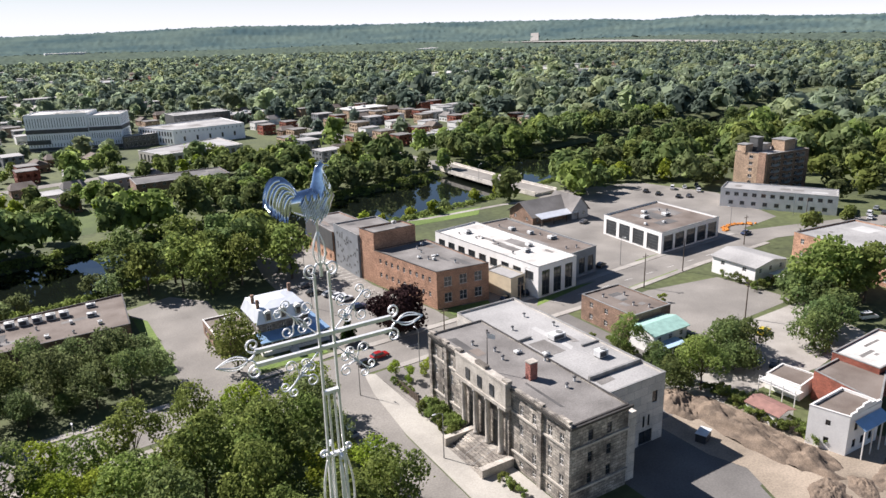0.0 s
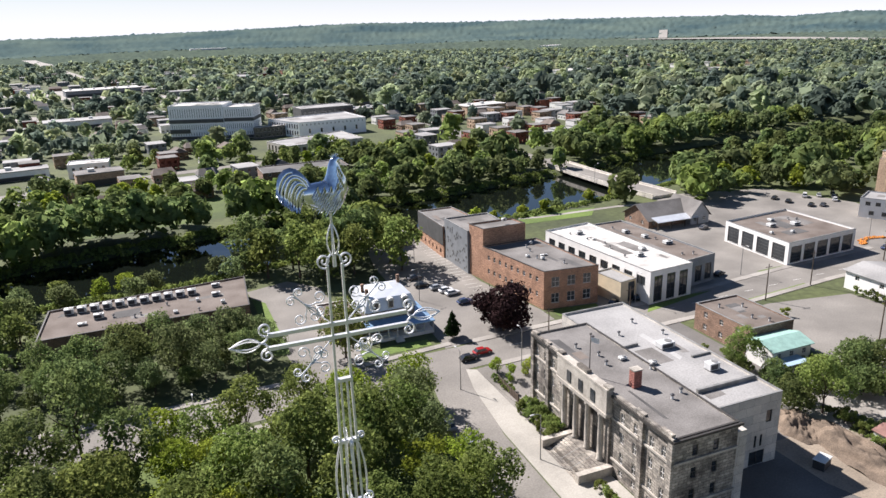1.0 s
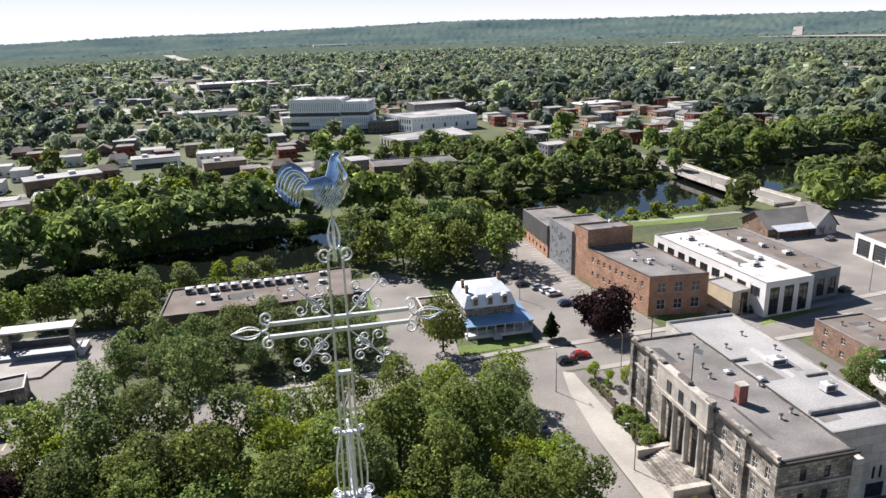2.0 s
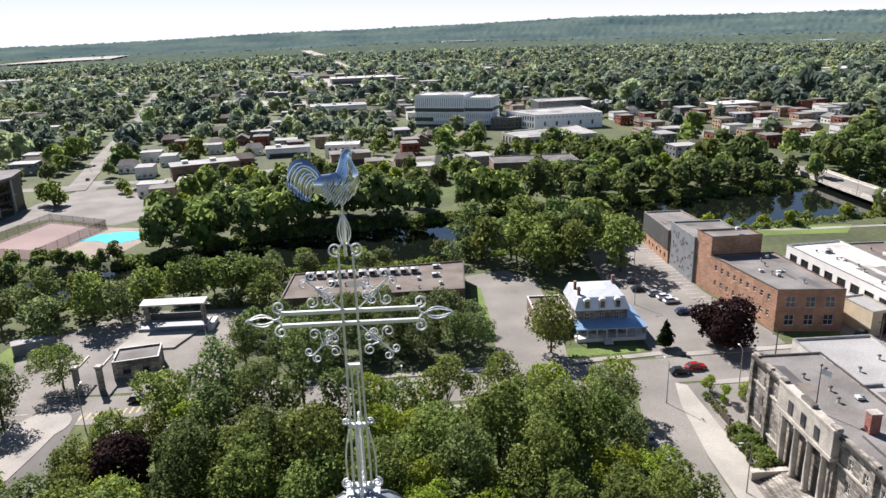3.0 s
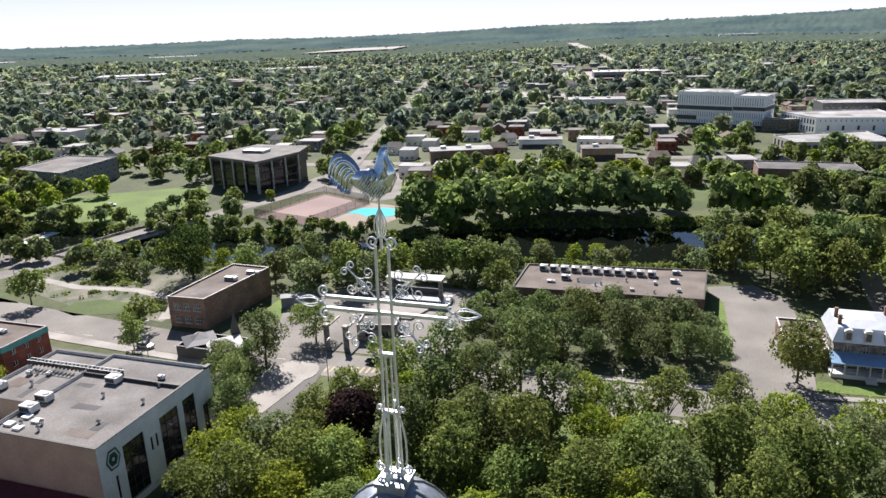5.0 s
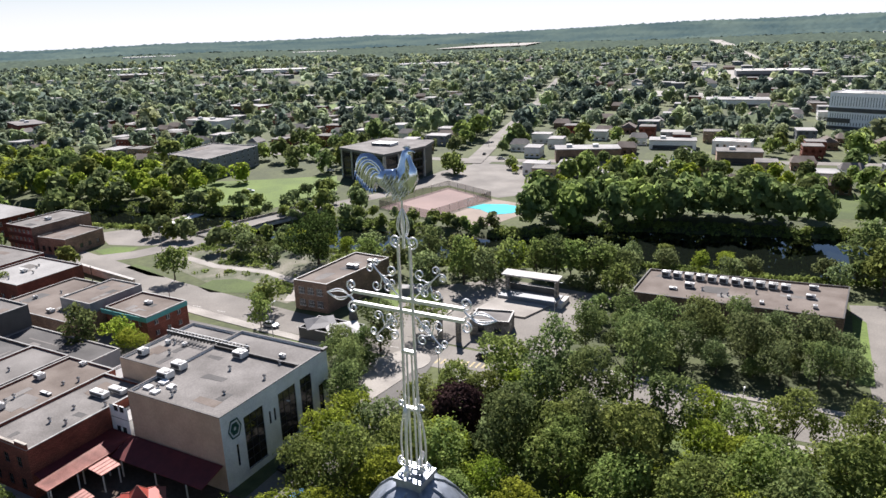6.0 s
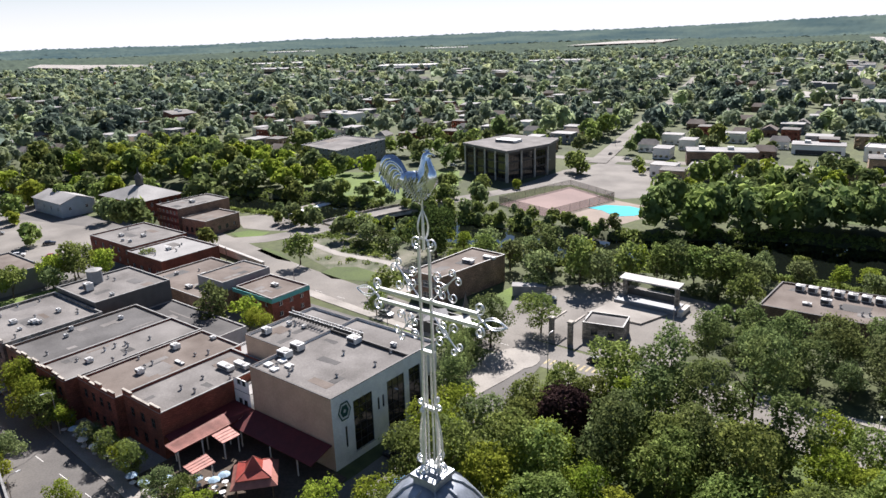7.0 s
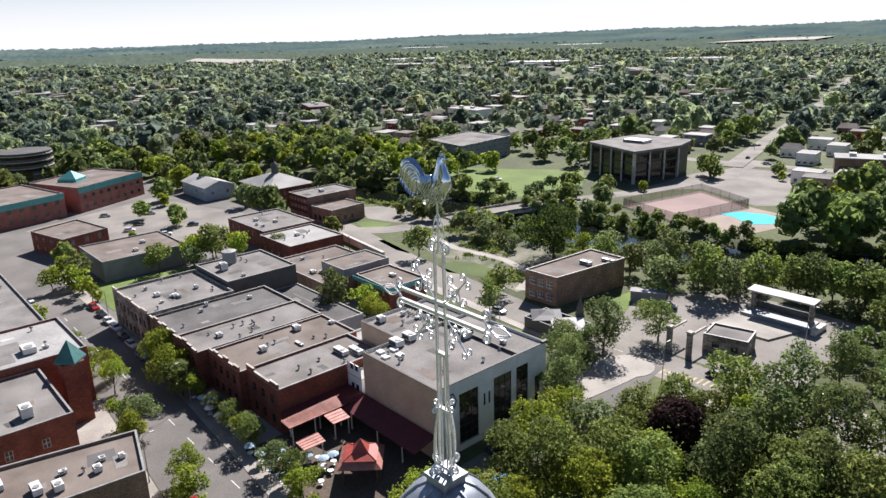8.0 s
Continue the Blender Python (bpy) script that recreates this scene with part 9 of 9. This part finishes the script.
def car(x, y, turn, color, van=False, z=0.06):
    key = (color, van)
    if key not in CAR_MESHES:
        m = material("car_paint", color, 0.25, 0.2, var=0.05, spec=0.6)
        prof = [(-2.15, 0.35), (-2.2, 0.75), (-2.0, 0.95), (0.85, 0.98), (1.9, 0.82), (2.15, 0.6), (2.15, 0.35)] if not van else [(-2.4, 0.4), (-2.45, 1.1), (-2.3, 1.25), (1.3, 1.2), (2.2, 0.95), (2.4, 0.6), (2.4, 0.4)]
        body = bmesh.new()
        a, b = [body.verts.new((px, -0.88, pz)) for px, pz in prof], [body.verts.new((px, 0.88, pz)) for px, pz in prof]
        body.faces.new(a), body.faces.new(b[::-1])
        for i in range(len(prof)):
            j = (i + 1) % len(prof)
            body.faces.new((a[i], b[i], b[j], a[j]))
        bmesh.ops.bevel(body, geom=body.edges[:], offset=0.07, segments=2, affect="EDGES")
        bmesh.ops.recalc_face_normals(body, faces=body.faces)
        lo, hi = ([(-1.9, 0.76), (0.95, 0.76)], [(-1.35, 0.6), (0.25, 0.6)]) if not van else ([(-2.3, 0.8), (1.35, 0.8)], [(-2.15, 0.68), (0.55, 0.68)])
        z0, z1 = (0.96, 1.43) if not van else (1.22, 1.85)
        cab = bmesh.new()
        v = [cab.verts.new(p) for p in ((lo[0][0], -lo[0][1], z0), (lo[1][0], -lo[1][1], z0), (lo[1][0], lo[1][1], z0), (lo[0][0], lo[0][1], z0), (hi[0][0], -hi[0][1], z1), (hi[1][0], -hi[1][1], z1), (hi[1][0], hi[1][1], z1), (hi[0][0], hi[0][1], z1))]
        for f in ((4, 5, 6, 7), (0, 1, 5, 4), (1, 2, 6, 5), (2, 3, 7, 6), (3, 0, 4, 7)):
            cab.faces.new([v[k] for k in f])
        roof = soft_box(hi[0][0] - 0.05, -hi[0][1] - 0.03, z1 - 0.02, hi[1][0] + 0.05, hi[1][1] + 0.03, z1 + 0.05, 0.03)
        wheel, rim = bmesh.new(), bmesh.new()
        lathe(wheel, [(0.24, -0.11), (0.33, -0.09), (0.33, 0.09), (0.24, 0.11)], 14)
        lathe(rim, [(0.2, -0.118), (0.2, 0.118)], 10)
        made = []
        for nm, bm2, mt in (("body", body, m), ("cabin_glass", cab, M["glass"]), ("roof", roof, m), ("wheel", wheel, M["tyre"]), ("rim", rim, M["rim"])):
            me = bpy.data.meshes.new(nm)
            bm2.to_mesh(me), bm2.free()
            me.materials.append(mt)
            made.append(me)
        CAR_MESHES[key] = made
    body, cab, roof, wheel, rim = CAR_MESHES[key]
    word = {(0.02, 0.02, 0.022): "black", (0.7, 0.7, 0.7): "white", (0.3, 0.31, 0.32): "silver-grey", (0.35, 0.02, 0.02): "red", (0.03, 0.05, 0.12): "dark blue", (0.6, 0.45, 0.03): "yellow", (0.02, 0.2, 0.5): "bright blue", (0.10, 0.10, 0.11): "dark grey"}[color]
    top = thing("van" if van else "car", f"{word} {'delivery van' if van else 'passenger car'} standing at the kerb", "van" if van else "car", (x, y, z), turn, "parked cars")
    part_mesh("body", body, "tyre", top), part_mesh("cabin_glass", cab, "glass", top), part_mesh("roof", roof, "tyre", top)
    for px, py in ((-1.35, -0.8), (1.35, -0.8), (-1.35, 0.8), (1.35, 0.8)):
        w = part_mesh("wheel", wheel, "tyre", top)
        w.matrix_basis = pose(px, py, 0.33, 90)
        part_mesh("rim", rim, "rim", w)


BK, WH, SI, RD, NB, YE, BB, DG = (0.02, 0.02, 0.022), (0.7, 0.7, 0.7), (0.3, 0.31, 0.32), (0.35, 0.02, 0.02), (0.03, 0.05, 0.12), (0.6, 0.45, 0.03), (0.02, 0.2, 0.5), (0.10, 0.10, 0.11)
for x, y, t, c, v in ((64.2, 177.7, 5, BK, 0), (64.5, 184.5, 8, DG, 0), (67.5, 174, 8, SI, 0), (69.0, 171, 8, WH, 0), (69.8, 168.2, 8, WH, 0), (70.2, 160.8, 5, NB, 0), (57.5, 129.5, 4, BK, 0), (61.5, 131.2, 4, RD, 0), (43.6, 99, 88, SI, 0), (43.2, 92, 88, RD, 0), (42.8, 106, 90, SI, 0),
                      (-177.6, 48.2, 2, WH, 0), (-171.5, 48.1, 2, WH, 0), (-164.6, 47.6, 2, DG, 0), (-158, 47.4, 2, WH, 0), (-184, 48.4, 2, BK, 0), (-191, 48.6, 2, RD, 0), (-164, 36, 2, WH, 0), (-171, 36.2, 2, SI, 0), (-117.5, 33.8, -3, NB, 0), (-198, 36.6, 2, SI, 0), (-206, 36.8, 2, WH, 0), (-150, 47.0, 1, SI, 0), (-66.6, 78.5, 90, BK, 0), (-59.4, 72, 88, BB, 0), (-53.4, 129.8, 1, BK, 0), (-88, 33.4, 0, RD, 0),
                      (-150, 123.5, 2, BK, 0), (-110, 124, 2, SI, 0), (241, 206, 40, WH, 1), (246.5, 204, 40, WH, 0), (246, 196, 40, WH, 0), (206.6, 144, 8, NB, 0), (173.7, 188, 20, DG, 0), (228, 209, 30, BK, 0), (228.4, 202.4, 30, BK, 0), (231, 194, 30, BK, 0), (235, 192, 30, DG, 0), (250, 200, 40, SI, 0), (254, 204, 40, DG, 0), (140.8, 91.1, 10, YE, 0), (167.9, 82, -20, WH, 1), (126.2, 82, 30, SI, 0), (128, 79.5, 30, BK, 0), (112, 143.6, 60, BK, 0), (105, 143, 30, BK, 0), (144, 148, 20, BK, 0),
                      (-275, 90, 60, BK, 0), (-268, 84, 60, WH, 0), (-290, 100, 60, SI, 0), (-252, 92, 60, WH, 0), (-247, 84, 60, NB, 0), (-258, 105, 60, BK, 0), (-240, 98, 60, RD, 0), (-300, 85, 60, SI, 0), (-228, 245, 30, WH, 0), (-222, 300, 30, WH, 0), (-216, 304, 30, SI, 0), (-190, 470, 105, WH, 0), (-206, 520, 105, BK, 0), (-165, 372, 105, BK, 0), (-218, 600, 105, WH, 0), (-150, 362, 15, SI, 0), (-128, 340, 15, BK, 0), (190, 255, 90, WH, 0),
                      (262, 133, 20, WH, 1), (257, 130, 20, WH, 0), (268, 131, 20, BK, 0), (252, 134, 20, DG, 0), (272, 136, 20, SI, 0), (-81, 157, 20, SI, 0), (36, 168, 90, BK, 0)):
    car(x, y, t, c, bool(v))

# parking lines and crossings
def painted(name, label, boxes_xy, mat, z):
    bm = bmesh.new()
    for x0, y0, x1, y1 in boxes_xy:
        bm.faces.new([bm.verts.new(p) for p in ((x0, y0, z), (x1, y0, z), (x1, y1, z), (x0, y1, z))])
    tagged(part(name, bm, mat), label, "road marking", "", "structure")


painted("trim_lines", "faded white parking lines", [(76.5 - 0.1 * k, 152 + 2.7 * k, 81.2 - 0.18 * k, 152.14 + 2.7 * k) for k in range(9)] + [(76.0, 177 + 2.7 * k, 80.2, 177.14 + 2.7 * k) for k in range(15)], "paint", 0.045)
painted("trim_crossing", "yellow and white crossing stripes", [(-63 + 1.3 * k, 123.2 + 0.25 * k, -62.5 + 1.3 * k, 125.8 + 0.25 * k) for k in range(9)], "paint_yellow", 0.08)
painted("trim_lanes", "white lane dashes", [(-190 + 9 * k, 40.6, -187 + 9 * k, 40.75) for k in range(12)] + [(-140 + 9 * k, 126.6, -137 + 9 * k, 126.75) for k in range(8)] + [(60 + 9 * k, 132.0 + 0.35 * k, 63 + 9 * k, 132.16 + 0.35 * k) for k in range(14)], "paint", 0.08)

# clipped green hedge between the plot and the back yards
for k in range(21):
    tree("bush", 107.9 - (1.6 if 63 < 81 - 1.25 * k < 72 else 0) + 0.35 * (k * 7 % 3), 81 - 1.25 * k, 0.62 + 0.1 * (k * 5 % 4), 0.02)
# raised white gable and stair of the corner house
top = thing("shaped_gable", "shaped white front gable over the corner house", "gable", (108.7, 53.1, 7.44))
for x0, x1, h in ((0.1, 1.6, 0.4), (1.62, 3.4, 0.8), (3.42, 5.6, 1.2), (5.62, 7.2, 0.8), (7.22, 8.7, 0.4)):
    part("gable_step", boxes((x0, 0.0, 0, x1, 0.3, h)), "white_wall", top)
top = thing("white_gallery", "white timber gallery with a railing on the low house", "gallery", (117.6, 71, 0))
part("floor", boxes((-1.6, -4, 2.4, 0.8, 4, 2.6)), "frame_white", top)
for y in (-3.8, -1.3, 1.3, 3.8):
    part("post", boxes((-1.55, y - 0.07, 0, -1.41, y + 0.07, 3.5)), "frame_white", top)
for z in (3.0, 3.45):
    part("rail", boxes((-1.54, -3.8, z, -1.44, 3.8, z + 0.08)), "frame_white", top)
# shrubs: garden by the steps, hedges by the plot, kerb beds
for x, y, k in [(57.6 + 0.6 * (i % 3), 94.5 + 1.2 * i, 0.95 + 0.15 * (i % 3)) for i in range(10)] + [(60, 95.5 + 1.5 * i, 0.95) for i in range(7)] + [(57.5, 79 - 1.5 * i, 0.7) for i in range(4)] + [(59.3 - 0.2 * i, 112 + 1.3 * i, 0.6) for i in range(6)] \
        + [(110.5 - 0.05 * i, 79 - 1.6 * i, 0.7) for i in range(13)] + [(118 + 1.8 * i, 99 - 1.2 * i, 0.8) for i in range(6)] + [(162 + 1.9 * i, 108.5 + 0.9 * (i * 5 % 3), 0.6 + 0.2 * (i * 7 % 3)) for i in range(7)] + [(164.5 + 0.5 * (i % 2), 112 + 2.2 * i, 0.7 + 0.2 * (i % 3)) for i in range(5)] \
        + [(102 + 1.3 * i, 111, 0.7) for i in range(4)] + [(108, 100 + 1.7 * i, 0.8) for i in range(5)] + [(-38 + 2 * i, 170, 0.8) for i in range(3)] + [(-96 + 1.9 * i, 174 + 0.3 * i + 1.2 * (i * 7 % 3), 0.6 + 0.15 * (i * 5 % 4)) for i in range(14)]:
    tree("bush", x, y, k, 0.02)

plant_trees()
for spec in (("lawn", "bright lawn strip beside the drive", [(18.5, 150), (22, 150), (21.5, 185), (18.5, 190)]), ("lawn", "grass strip before the white office", [(109, 134.6), (134, 139.6), (126, 140), (112, 138)]), ("lawn", "grass strip before the showroom", [(158, 143.5), (172, 144.5), (166, 146.5), (156, 146)]),
             ("lawn", "grass by the brick hall", [(88, 142), (100, 142.5), (101, 145.5), (88, 147)]), ("lawn", "grass verge along the street", [(128, 127.5), (160, 131), (160, 133), (128, 129.5)]), ("lawn", "lawn before the blue-roofed house", [(36, 139.5), (53, 140.5), (53, 143.6), (37, 144.2)]),
             ("lawn", "grass along the river path", [(88, 224), (150, 222), (158, 232), (88, 240)]), ("lawn", "grass verge by the bank", [(-100, 118), (-84, 118.5), (-84, 120), (-100, 119.8)]),
             ("lawn", "small lawn behind the shops", [(-212, 52), (-186, 52), (-180, 58), (-182, 88), (-206, 88)])):
    sheet(*spec[:2], "lawn", spec[2], 0.065, "meadow")
strip("path", "pale gravel path along the river", "path", [(60, 233), (75, 235), (95, 237), (132, 229), (166, 229), (186, 226)], 2.2, 0.075, "pavement")
